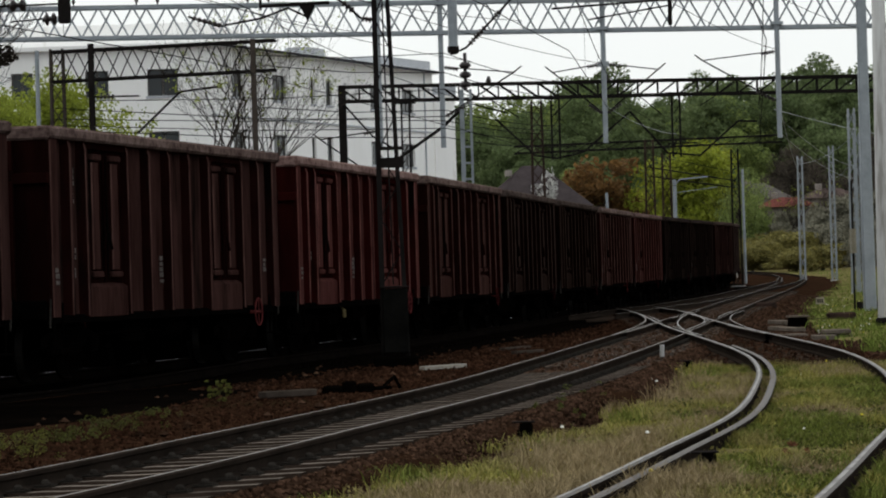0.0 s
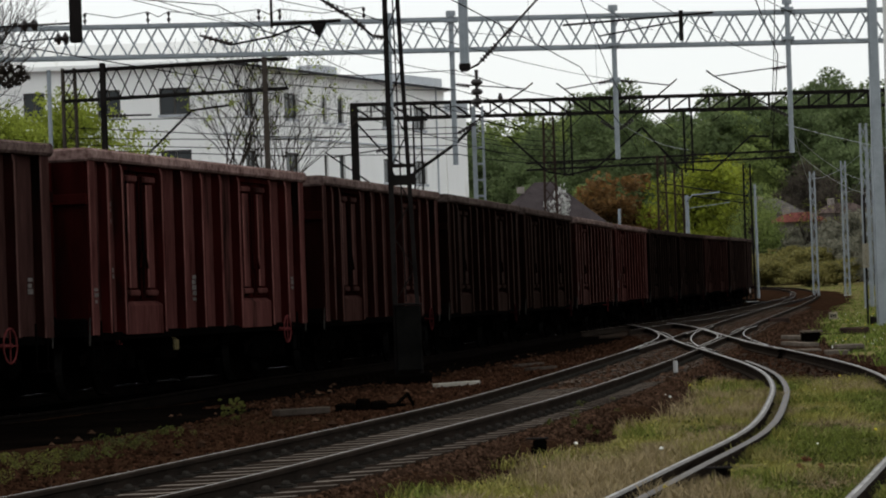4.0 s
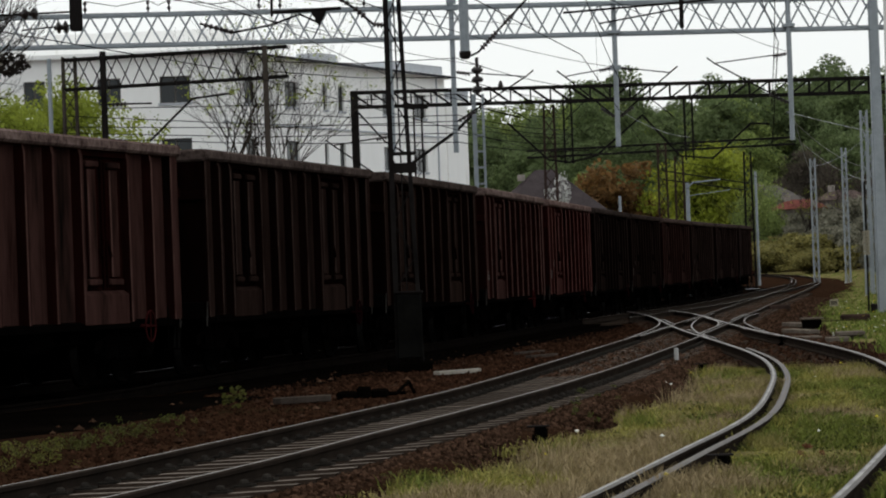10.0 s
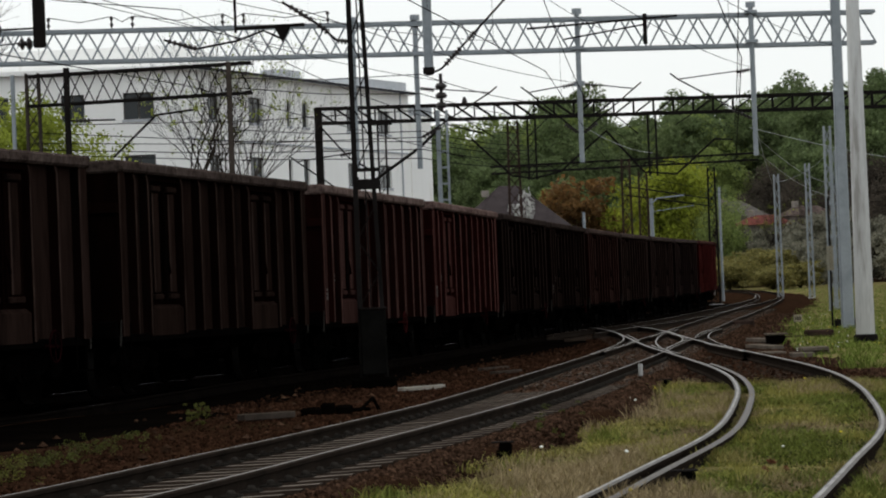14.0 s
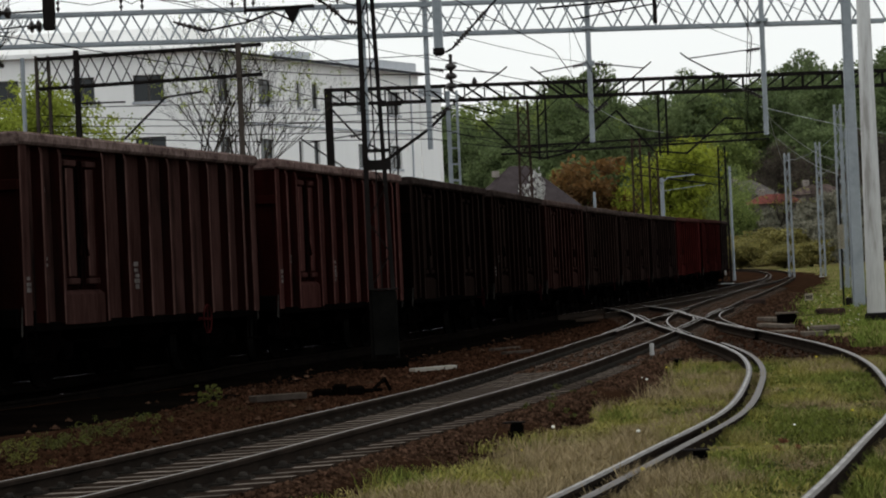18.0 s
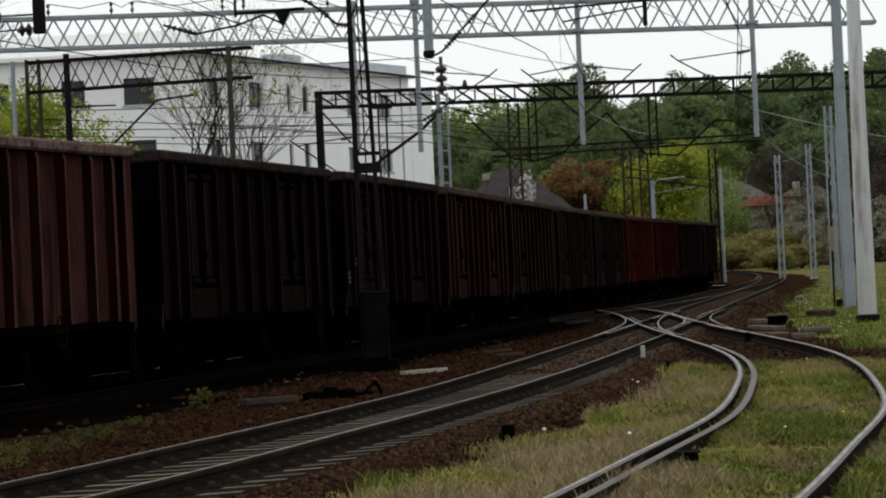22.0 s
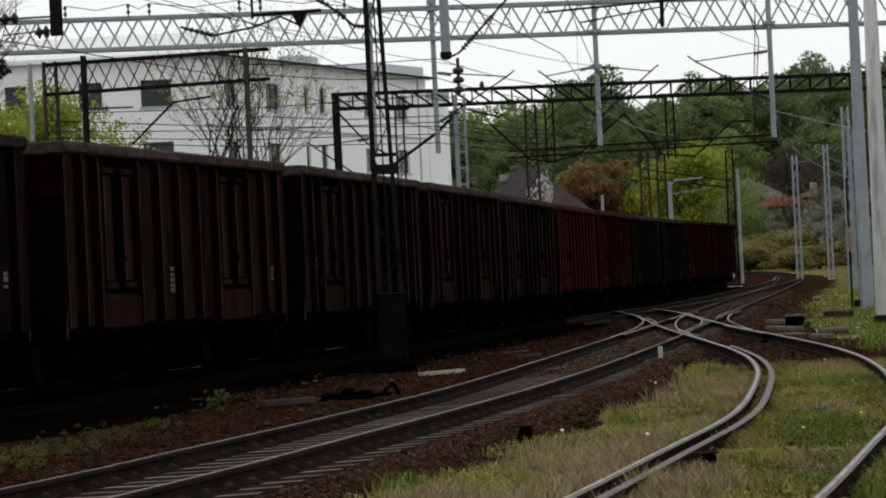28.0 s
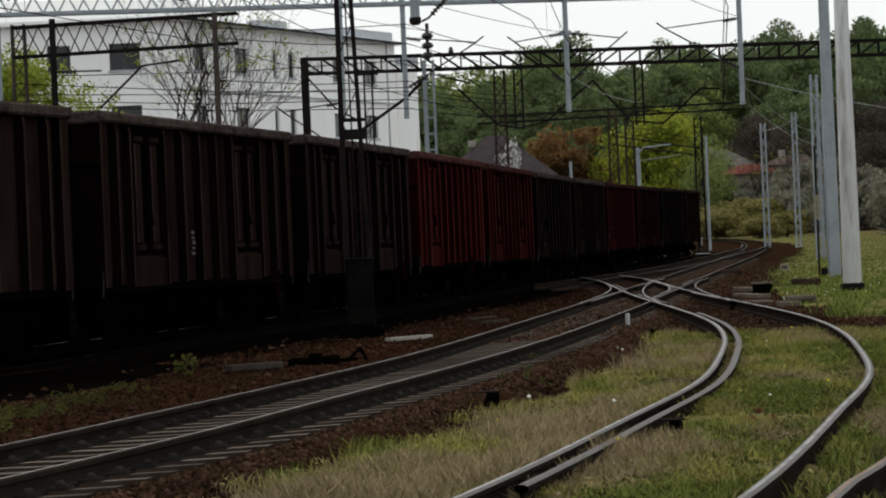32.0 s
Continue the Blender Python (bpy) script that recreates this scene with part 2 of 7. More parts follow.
# ---- mesh helpers ----
def box(bm, x0, y0, z0, x1, y1, z1, bevel=0.0):
    v = [bm.verts.new(p) for p in itertools.product((x0, x1), (y0, y1), (z0, z1))]
    fs = [bm.faces.new([v[i] for i in q]) for q in ((0, 1, 3, 2), (4, 6, 7, 5), (0, 4, 5, 1), (2, 3, 7, 6), (0, 2, 6, 4), (1, 5, 7, 3))]
    if bevel:
        es = {e for f in fs for e in f.edges}
        bmesh.ops.bevel(bm, geom=list(es), offset=bevel, segments=1, affect="EDGES", profile=0.5)
    return v


def bar(bm, a, b, w, d=None, sides=4):
    """A straight bar from a to b; sides 4: w by d, else round of radius w."""
    a, b = Vector(a), Vector(b)
    ax = (b - a).normalized()
    up = Vector((0, 0, 1)) if abs(ax.z) < 0.9 else Vector((0, 1, 0))
    u = ax.cross(up).normalized()
    v = ax.cross(u).normalized()
    if sides == 4:
        d = d or w
        ring = [u * w / 2 + v * d / 2, u * -w / 2 + v * d / 2, u * -w / 2 - v * d / 2, u * w / 2 - v * d / 2]
    else:
        ring = [u * w * math.cos(2 * math.pi * k / sides) + v * w * math.sin(2 * math.pi * k / sides) for k in range(sides)]
    A, B = [bm.verts.new(a + r) for r in ring], [bm.verts.new(b + r) for r in ring]
    k = len(ring)
    for i in range(k):
        bm.faces.new((A[i], A[(i + 1) % k], B[(i + 1) % k], B[i]))
    bm.faces.new(A[::-1])
    bm.faces.new(B)


def lathe(bm, rings, at=(0, 0, 0), axis="Z", sides=12):
    """Turned shape: rings of (radius, place along the axis)."""
    prev = None
    first = None
    for r, h in rings:
        ring = []
        for k in range(sides):
            c, s = r * math.cos(2 * math.pi * k / sides), r * math.sin(2 * math.pi * k / sides)
            p = {"Z": (c, s, h), "Y": (c, h, s), "X": (h, c, s)}[axis]
            ring.append(bm.verts.new(Vector(at) + Vector(p)))
        if prev:
            for k in range(sides):
                bm.faces.new((prev[k], prev[(k + 1) % sides], ring[(k + 1) % sides], ring[k]))
        first = first or ring
        prev = ring
    bm.faces.new(first[::-1])
    bm.faces.new(prev)


def mesh_of(name, bm, material, smooth=False):
    bmesh.ops.recalc_face_normals(bm, faces=bm.faces)
    me = bpy.data.meshes.new(name)
    bm.to_mesh(me)
    bm.free()
    for m in (material if isinstance(material, (list, tuple)) else [material]):
        me.materials.append(m)
    if smooth:
        me.polygons.foreach_set("use_smooth", [True] * len(me.polygons))
    return me


def part(name, bm, material, parent, label="", smooth=False):
    ob = new(name, bm if isinstance(bm, bpy.types.Mesh) else mesh_of(name, bm, material, smooth))
    ob.parent = parent
    return tagged(ob, label)


def thing(name, label, category, m=None, group="", kind=""):
    ob = new(name)
    ob.empty_display_size = 0.2
    if m is not None:
        ob.matrix_basis = m
    return tagged(ob, label, category, group, kind)


def raw_mesh(name, verts, faces, material, smooth=False):
    me = bpy.data.meshes.new(name)
    me.from_pydata(verts, [], faces)
    me.materials.append(material)
    me.update()
    if smooth:
        me.polygons.foreach_set("use_smooth", [True] * len(me.polygons))
    return me


# ---- the plan: lines of the tracks, x for y, metres; z 0 is the rail head near the camera ----
def rise(y):
    """The line climbs slightly in the distance."""
    return 0.000036 * max(0.0, y - 90) ** 2 if y < 400 else 3.46 + (y - 400) * 0.005


def spline(pts, step=1.0):
    """Smooth line through points (x, y), resampled at even steps."""
    p = [Vector(q) for q in pts]
    p = [p[0] * 2 - p[1]] + p + [p[-1] * 2 - p[-2]]
    dense = []
    for i in range(1, len(p) - 2):
        a, b, c, d = p[i - 1:i + 3]
        for k in range(16):
            t = k / 16
            dense.append(0.5 * (2 * b + (c - a) * t + (2 * a - 5 * b + 4 * c - d) * t * t + (3 * b - a - 3 * c + d) * t ** 3))
    dense.append(p[-2])
    out, left = [dense[0].copy()], step
    for a, b in zip(dense, dense[1:]):
        seg = (b - a).length
        at = 0.0
        while seg - at >= left:
            at += left
            out.append(a + (b - a) * (at / seg))
            left = step
        left -= seg - at
    return out


def aside(line, d):
    """The line shifted d to its right."""
    out = []
    for i, q in enumerate(line):
        t = (line[min(i + 1, len(line) - 1)] - line[max(i - 1, 0)]).normalized()
        out.append(q + Vector((t.y, -t.x)) * d)
    return out


GAUGE = 1.505              # between the middles of the rail heads
A_LEFT = [(-6.6, 8), (-5.0, 15.6), (-3.2, 24.2), (-2.38, 29), (-1.62, 33.6), (-0.6, 40.3), (0.1, 45.9), (1.0, 54), (1.6, 59.6), (2.35, 66.7), (3.2, 74.8),
          (4.75, 89.5), (6.6, 107), (9.55, 133.7), (13.2, 164), (16.95, 195), (19.95, 221), (21.9, 245), (22.3, 262), (20.8, 277), (16.5, 291), (8, 304), (-6, 315)]
C_MID = [(-0.9, 9.5), (0.1, 14), (1.02, 18.5), (2.05, 24.5), (3.1, 31), (3.95, 38.9), (4.48, 45), (4.85, 51), (5.06, 57), (5.17, 63), (5.27, 70), (5.4, 80), (5.62, 90), (5.9, 100), (6.12, 110), (6.2, 120), (6.05, 129)]
B_SIDE = [(-12.35, 25), (-8.9, 35.5), (-6.1, 46), (-3.87, 56.6), (-2.05, 67), (-0.48, 77.6), (0.93, 88), (2.25, 98.6), (3.55, 109), (4.9, 119.7), (6.25, 130), (7.75, 141),
          (9.2, 151), (10.75, 162), (12.3, 172), (13.9, 183), (15.08, 193), (15.92, 203), (16.45, 213), (16.6, 223), (16.35, 233), (15.6, 243)]
LINE_A = aside(spline(A_LEFT), 0.76)
LINE_C = spline(C_MID)
b_mid = aside(spline(B_SIDE), -1.47)
b_near = [Vector((-90, -75)), Vector((-66, -42)), Vector((-46, -16)), Vector((-32, 0)), Vector((-22, 12.5))]
b_far = []
q, h = b_mid[-1], math.atan2(b_mid[-1].y - b_mid[-2].y, b_mid[-1].x - b_mid[-2].x)
for k in range(200):
    h += 1.0 / 62 if h < radians(188) else 0
    q = q + Vector((math.cos(h), math.sin(h)))
    b_far.append(q)
LINE_B = spline(b_near + b_mid[::6] + b_far[5::8])
B_ZERO = next(i for i, q in enumerate(LINE_B) if q.y > 25.45)
LINE_G = spline([(3.9, 111), (5.9, 123.5), (8.6, 139), (11.9, 161), (15.4, 186), (19.9, 217), (22.2, 240)])
LINE_D = spline([(1.1, 8.5), (2.6, 16.4), (3.18, 18.9), (4.6, 25), (6.1, 32.5), (7.6, 41), (8.8, 50)])


def heading(line, i):
    return (line[min(i + 1, len(line) - 1)] - line[max(i - 1, 0)]).normalized()


# ---- ground ----
def hill(x, y):
    """The wooded slope behind the yard."""
    s = min(1.0, max(0.0, (y - 330) / 220))
    return s * s * (3 - 2 * s) * (15 + 5 * math.sin(x * 0.011 + 1.1) + 3 * math.sin(x * 0.031))


B_TREE = KDTree(len(LINE_B))
for _i, _q in enumerate(LINE_B):
    B_TREE.insert((_q.x, _q.y, 0), _i)
B_TREE.balance()


def bank(x, y):
    """The ground climbs to a terrace on the far side of the train."""
    if x > 40 or y > 330 or y < -30:
        return 0.0
    co, i, d = B_TREE.find((x, y, 0))
    t = heading(LINE_B, i)
    left = t.x * (y - co.y) - t.y * (x - co.x)
    if left <= 3.0:
        return 0.0
    s = min(1.0, (left - 3.0) / 5.0)
    return s * s * (3 - 2 * s) * 2.6 * min(1.0, (330 - y) / 40)


def ground_z(x, y):
    return rise(y) - 0.27 + bank(x, y) + hill(x, y) + 0.03 * noise.noise((x * 0.4, y * 0.25, 0))


def build_ground():
    xs = [-420, -300, -200, -140, -100, -70, -50] + [-40 + 1.0 * k for k in range(81)] + [50, 70, 100, 140, 200, 300, 420]
    ys = [-160, -110, -70, -40, -20, -5] + [1.5 * k for k in range(70)] + [105 + 6 * k for k in range(50)] + [405 + 25 * k for k in range(20)] + [1000, 1500, 2400]
    verts = [(x, y, ground_z(x, y)) for y in ys for x in xs]
    w = len(xs)
    faces = [(j * w + i, j * w + i + 1, (j + 1) * w + i + 1, (j + 1) * w + i) for j in range(len(ys) - 1) for i in range(w - 1)]
    tagged(new("ground", raw_mesh("ground", verts, faces, M_SOIL, True)), "dark reddish-brown soil and old ballast of a railway yard", "ground", kind="structure")


build_ground()


def strip(name, line, half, lift, label, material, i0=0, i1=None, ragged=0.1, cant=lambda y: 0.0, wide=lambda y: 0.0):
    """A bed that follows a track, with sloped and uneven shoulders."""
    line = line[i0:i1]
    verts, faces = [], []
    cols = (-half - 0.9, -half - 0.3, -half, -half / 2, 0, half / 2, half, half + 0.2, half + 0.75)
    drop = (-0.25, -0.08, -0.01, 0, 0, 0, 0.0, -0.06, -0.42)
    for i, q in enumerate(line):
        t = heading(line, i)
        w2 = wide(q.y)
        for j, (c, d) in enumerate(zip(cols, drop)):
            c2 = (c + (0.75 * w2 if j == 7 else w2 if j == 8 else 0)) * (1 + ragged * noise.noise((i * 0.3, c, 7)))
            p = q + Vector((t.y, -t.x)) * c2
            if w2 and j > 4:
                verts.append((p.x, p.y, ground_z(p.x, p.y) + (-0.03 if j == 8 else 0.03 if j > 5 else 0.0)))
                continue
            verts.append((p.x, p.y, rise(p.y) + lift + d + cant(p.y) * (min(1.6, max(-1, c)) / GAUGE + 0.5) + 0.003 * noise.noise((p.x * 2, p.y * 2, 3))))
    w = len(cols)
    faces = [(j * w + i, j * w + i + 1, (j + 1) * w + i + 1, (j + 1) * w + i) for j in range(len(line) - 1) for i in range(w - 1)]
    return tagged(new(name, raw_mesh(name, verts, faces, material, True)), label, "track bed", kind="structure")


def cant_b(y):
    """The inner rail of the train's track lies lower in its near curve."""
    return -0.03 - 0.12 * max(0.0, min(1.0, (61 - y) / 11)) if y < 70 else -0.03 * max(0.0, (90 - y) / 20)


# Near-black bed, right shoulder widened to take in the train's shadow.
strip("ballast_bed", LINE_B, 1.9, -0.2, "oily ballast bed under the freight train with its shadow painted in", M_NEAR_BLACK, cant=cant_b, wide=lambda y: 0.5 + 1.5 * max(0.0, min(1.0, (62 - y) / 20)))

PROFILE = [(-0.036, -0.011), (-0.014, 0.0), (0.014, 0.0), (0.036, -0.011), (0.035, -0.038), (0.009, -0.052), (0.009, -0.142), (0.07, -0.16), (0.07, -0.172),
           (-0.07, -0.172), (-0.07, -0.16), (-0.009, -0.142), (-0.009, -0.052), (-0.035, -0.038)]


def rail_mesh(name, line, lift=lambda y: 0.0, scale=1.0, head=None, web=None, squat=1.0, broad=False):
    k = len(PROFILE)
    verts, faces, mats = [], [], []
    for i, q in enumerate(line):
        t = heading(line, i)
        for o, z in PROFILE:
            z = z if z > -0.04 else (z + 0.038) * squat - 0.038
            verts.append((q.x + t.y * o * scale, q.y - t.x * o * scale, rise(q.y) + lift(q.y) + z))
    for i in range(len(line) - 1):
        for j in range(k):
            faces.append((i * k + j, i * k + (j + 1) % k, (i + 1) * k + (j + 1) % k, (i + 1) * k + j))
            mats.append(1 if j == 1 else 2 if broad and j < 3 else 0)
    me = bpy.data.meshes.new(name)
    me.from_pydata(verts, [], faces)
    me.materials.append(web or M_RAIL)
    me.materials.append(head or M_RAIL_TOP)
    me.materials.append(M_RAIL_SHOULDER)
    me.polygons.foreach_set("material_index", mats)
    me.update()
    return me


def sleeper_mesh(name, material, length, width, height, dip, side=None):
    """A sleeper with bevelled edges; dip: how far a concrete one sinks in its middle."""
    bm = bmesh.new()
    rings = []
    for x, z in ((-length / 2, 0.0), (-0.45, 0.0), (-0.3, -dip), (0.3, -dip), (0.45, 0.0), (length / 2, 0.0)):
        rings.append([bm.verts.new((x, y, zz)) for y, zz in ((-width / 2, -height), (-width / 2 + 0.02, z - 0.03), (-width / 2 + 0.045, z), (width / 2 - 0.045, z), (width / 2 - 0.02, z - 0.03), (width / 2, -height))])
    for a, b in zip(rings, rings[1:]):
        for j in range(5):
            bm.faces.new((a[j], a[j + 1], b[j + 1], b[j]))
    bm.faces.new(rings[0])
    bm.faces.new(rings[-1][::-1])
    # side: colour for all but the top faces, standing for their shade
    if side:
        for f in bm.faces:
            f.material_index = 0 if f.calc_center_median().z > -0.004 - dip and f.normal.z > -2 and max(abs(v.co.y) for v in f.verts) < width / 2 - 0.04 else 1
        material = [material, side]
    return mesh_of(name, bm, material)


def clip_verts():
    """One rail fastening: plate, clamp and bolt."""
    bm = bmesh.new()
    box(bm, -0.07, -0.075, 0.0, 0.075, 0.075, 0.016)
    box(bm, -0.055, -0.03, 0.016, 0.02, 0.03, 0.026)
    lathe(bm, [(0.034, 0.012), (0.036, 0.026), (0.03, 0.042), (0.018, 0.052), (0.008, 0.053)], (0.0, 0, 0), sides=10)
    bm.verts.index_update()
    out = [tuple(v.co) for v in bm.verts], [tuple(v.index for v in f.verts) for f in bm.faces]
    bm.free()
    return out


CLIP = clip_verts()
BED_LIFT = -0.162          # the bed lies just under the tops of the sleepers


def cant_a(y):
    """The outer rail of the main track lies higher in its curve, and levels out towards the crossing."""
    return float(np.interp(y, (18, 26, 34, 42, 52, 68), (0.04, 0.064, 0.068, 0.074, 0.045, 0.0)))


def build_track(name, line, label, sleeper, spacing, y0, y1, cant=lambda y: 0.0, rail_label="", clips=None, jitter=0.0, head=None, web=None, deep=0.175, broad=False):
    squat = (deep - 0.041) / 0.134
    tr = thing(name, label, "railway track", kind="structure")
    part("rail", rail_mesh("rail", aside(line, -GAUGE / 2), head=head, web=web, squat=squat, broad=broad), None, tr, rail_label)
    part("rail", rail_mesh("rail", aside(line, GAUGE / 2), cant, head=head, web=web, squat=squat, broad=broad), None, tr, rail_label)
    verts, faces = [], []
    last, along, n = None, 0.0, 0
    rnd = random.Random(len(line))
    for i, q in enumerate(line[:-1]):
        seg = line[i + 1] - q
        at = -along % spacing if i == 0 else left
        while at < seg.length:
            p = q + seg * (at / seg.length)
            at += spacing * (1 + jitter * rnd.uniform(-1, 1))
            if not y0 <= p.y <= y1 or n >= 300:
                continue
            n += 1
            yaw = math.atan2(seg.y, seg.x) - math.pi / 2 + jitter * 0.2 * rnd.uniform(-1, 1)
            c = cant(p.y)
            ob = new("sleeper", sleeper)
            ob.parent = tr
            m = Matrix.Translation((p.x, p.y, rise(p.y) + c / 2 - deep - (0.1 if clips else 0.3) * jitter * rnd.random())) @ Matrix.Rotation(yaw, 4, "Z") @ Matrix.Rotation(-math.atan2(c, GAUGE), 4, "Y")
            ob.matrix_basis = m
            if clips and clips[0] <= p.y <= clips[1]:
                for o, flip in ((-GAUGE / 2 - 0.125, 1), (-GAUGE / 2 + 0.125, -1), (GAUGE / 2 - 0.125, 1), (GAUGE / 2 + 0.125, -1)):
                    k = len(verts)
                    verts += [m @ Vector((o + v[0] * flip, v[1] * flip, v[2] + 0.003)) for v in CLIP[0]]
                    faces += [tuple(k + a for a in f) for f in CLIP[1]]
        left = at - seg.length
    if verts:
        tagged(part("rail_fastenings", raw_mesh("rail_fastenings", verts, faces, M_CLAMP), None, tr, "rusty bolted rail clamps"), kind="stuff")
    return tr


strip("ballast_bed", LINE_A, 1.4, BED_LIFT, "brown ballast bed under the sleepers of the main track", M_SOIL, cant=cant_a)
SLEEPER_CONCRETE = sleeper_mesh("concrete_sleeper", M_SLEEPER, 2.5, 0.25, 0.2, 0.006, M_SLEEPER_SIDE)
# Sleepers under the train carry its shadow in their colour.
SLEEPER_SHADOWED = sleeper_mesh("shadow_black_sleeper", M_NEAR_BLACK, 2.6, 0.25, 0.16, 0.0)
SLEEPER_WOOD = sleeper_mesh("wooden_sleeper", M_WOOD, 2.6, 0.25, 0.16, 0.0)
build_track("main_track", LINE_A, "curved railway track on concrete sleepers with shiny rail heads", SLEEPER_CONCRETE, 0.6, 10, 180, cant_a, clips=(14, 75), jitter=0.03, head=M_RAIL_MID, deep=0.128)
build_track("train_track", LINE_B, "shaded railway track under the freight train", SLEEPER_SHADOWED, 0.62, 25, 190, cant_b, head=M_RAIL_POLISHED, web=M_RAIL_SHADOWED)
build_track("siding_track", LINE_C, "worn curved siding track sunk in grass", SLEEPER_WOOD, 0.65, 14, 125, jitter=0.05, broad=True)
build_track("crossover_track", LINE_G, "crossover track between two lines", SLEEPER_WOOD, 0.65, 112, 235)
build_track("overgrown_track", LINE_D, "disused rusty track on rotten wooden sleepers", SLEEPER_WOOD, 0.62, 9, 50, jitter=0.08, head=M_RAIL_DULL, broad=True)
# curved rails of the double slip, between the main track and the siding
SLIPS = [[(3.0, 73), (4.15, 85.6), (4.85, 95.7), (5.25, 106), (5.45, 116), (5.3, 126)], [(4.75, 76), (5.85, 87), (6.42, 95.6), (6.85, 106.5), (6.95, 118)],
         [(5.95, 70), (6.3, 80), (6.85, 91), (7.75, 102), (8.8, 111)], [(4.5, 69), (4.95, 82), (5.6, 93), (6.5, 104), (7.6, 114)]]
slip = thing("double_slip", "double slip crossing with curved shiny rails and frogs", "railway switch", kind="structure")
for pts in SLIPS:
    part("slip_rail", rail_mesh("slip_rail", spline(pts)), None, slip)
for line, i0, i1 in ((LINE_A, 68, 84), (LINE_A, 90, 104), (LINE_C, 60, 74), (LINE_C, 82, 96)):
    for o in (-GAUGE / 2 + 0.12, GAUGE / 2 - 0.12):
        part("wing_rail", rail_mesh("wing_rail", aside(line, o)[i0:i1], lambda y: 0.004), None, slip)
# the check rail beside the inner rail of the siding
check = tagged(new("check_rail", rail_mesh("check_rail", aside(LINE_C, -GAUGE / 2 + 0.17)[9:52], lambda y: -0.015, head=M_RAIL_CHECK, broad=True)), "rusty check rail beside the inner rail of the siding", "rail", kind="structure")


def dark_backing():
    """A low black backing, added along the far side of the train's track to darken the gap under the wagons."""
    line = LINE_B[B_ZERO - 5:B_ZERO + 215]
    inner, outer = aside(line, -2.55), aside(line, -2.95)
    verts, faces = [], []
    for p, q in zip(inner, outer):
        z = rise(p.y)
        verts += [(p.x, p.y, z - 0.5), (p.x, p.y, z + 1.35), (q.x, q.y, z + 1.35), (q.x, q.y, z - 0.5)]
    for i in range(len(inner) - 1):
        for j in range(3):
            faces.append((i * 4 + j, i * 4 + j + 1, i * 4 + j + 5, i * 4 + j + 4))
    tagged(new("wall_bank", raw_mesh("wall_bank", verts, faces, M_FLAT_BLACK)), "low black backing added behind the train to darken the gap beneath", "wall", kind="structure")


dark_backing()

# ---- the freight train ----
WAGON_TOP, BODY_HALF, PITCH = 3.55, 6.26, 14.04


def profile_rib(bm, x, side, base, face, depth, z0, z1):
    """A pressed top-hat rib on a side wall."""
    o = 1.265
    e = min(0.016, face * 0.08)
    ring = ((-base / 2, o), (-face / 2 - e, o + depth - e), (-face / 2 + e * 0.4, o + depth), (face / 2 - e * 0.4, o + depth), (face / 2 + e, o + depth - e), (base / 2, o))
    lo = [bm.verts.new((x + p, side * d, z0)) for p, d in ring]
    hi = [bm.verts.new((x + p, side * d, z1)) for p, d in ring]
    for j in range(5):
        # Flanks get the dark coat as shade, one bevel the bright edge.
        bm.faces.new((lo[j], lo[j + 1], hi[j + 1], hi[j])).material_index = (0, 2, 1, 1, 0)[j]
    bm.faces.new(lo)
    bm.faces.new(hi)


def slim_post(bm, x, side, z0, z1):
    """A pressed side post: narrow worn face, one edge brightened as a highlight, sloping flanks, its head drawn in
    under the top rail.
    """
    o = 1.265
    rings = []
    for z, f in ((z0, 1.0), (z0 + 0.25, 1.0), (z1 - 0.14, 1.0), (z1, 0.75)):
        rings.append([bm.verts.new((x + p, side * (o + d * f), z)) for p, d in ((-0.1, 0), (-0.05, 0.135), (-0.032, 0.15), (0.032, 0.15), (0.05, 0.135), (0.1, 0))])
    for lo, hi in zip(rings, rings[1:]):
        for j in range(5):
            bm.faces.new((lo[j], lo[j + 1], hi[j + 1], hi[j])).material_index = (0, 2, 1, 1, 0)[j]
    bm.faces.new(rings[0])
    bm.faces.new(rings[-1])


# Flank, face and edge coats: flank shade and edge highlight are in the colours.
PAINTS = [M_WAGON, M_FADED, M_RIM]


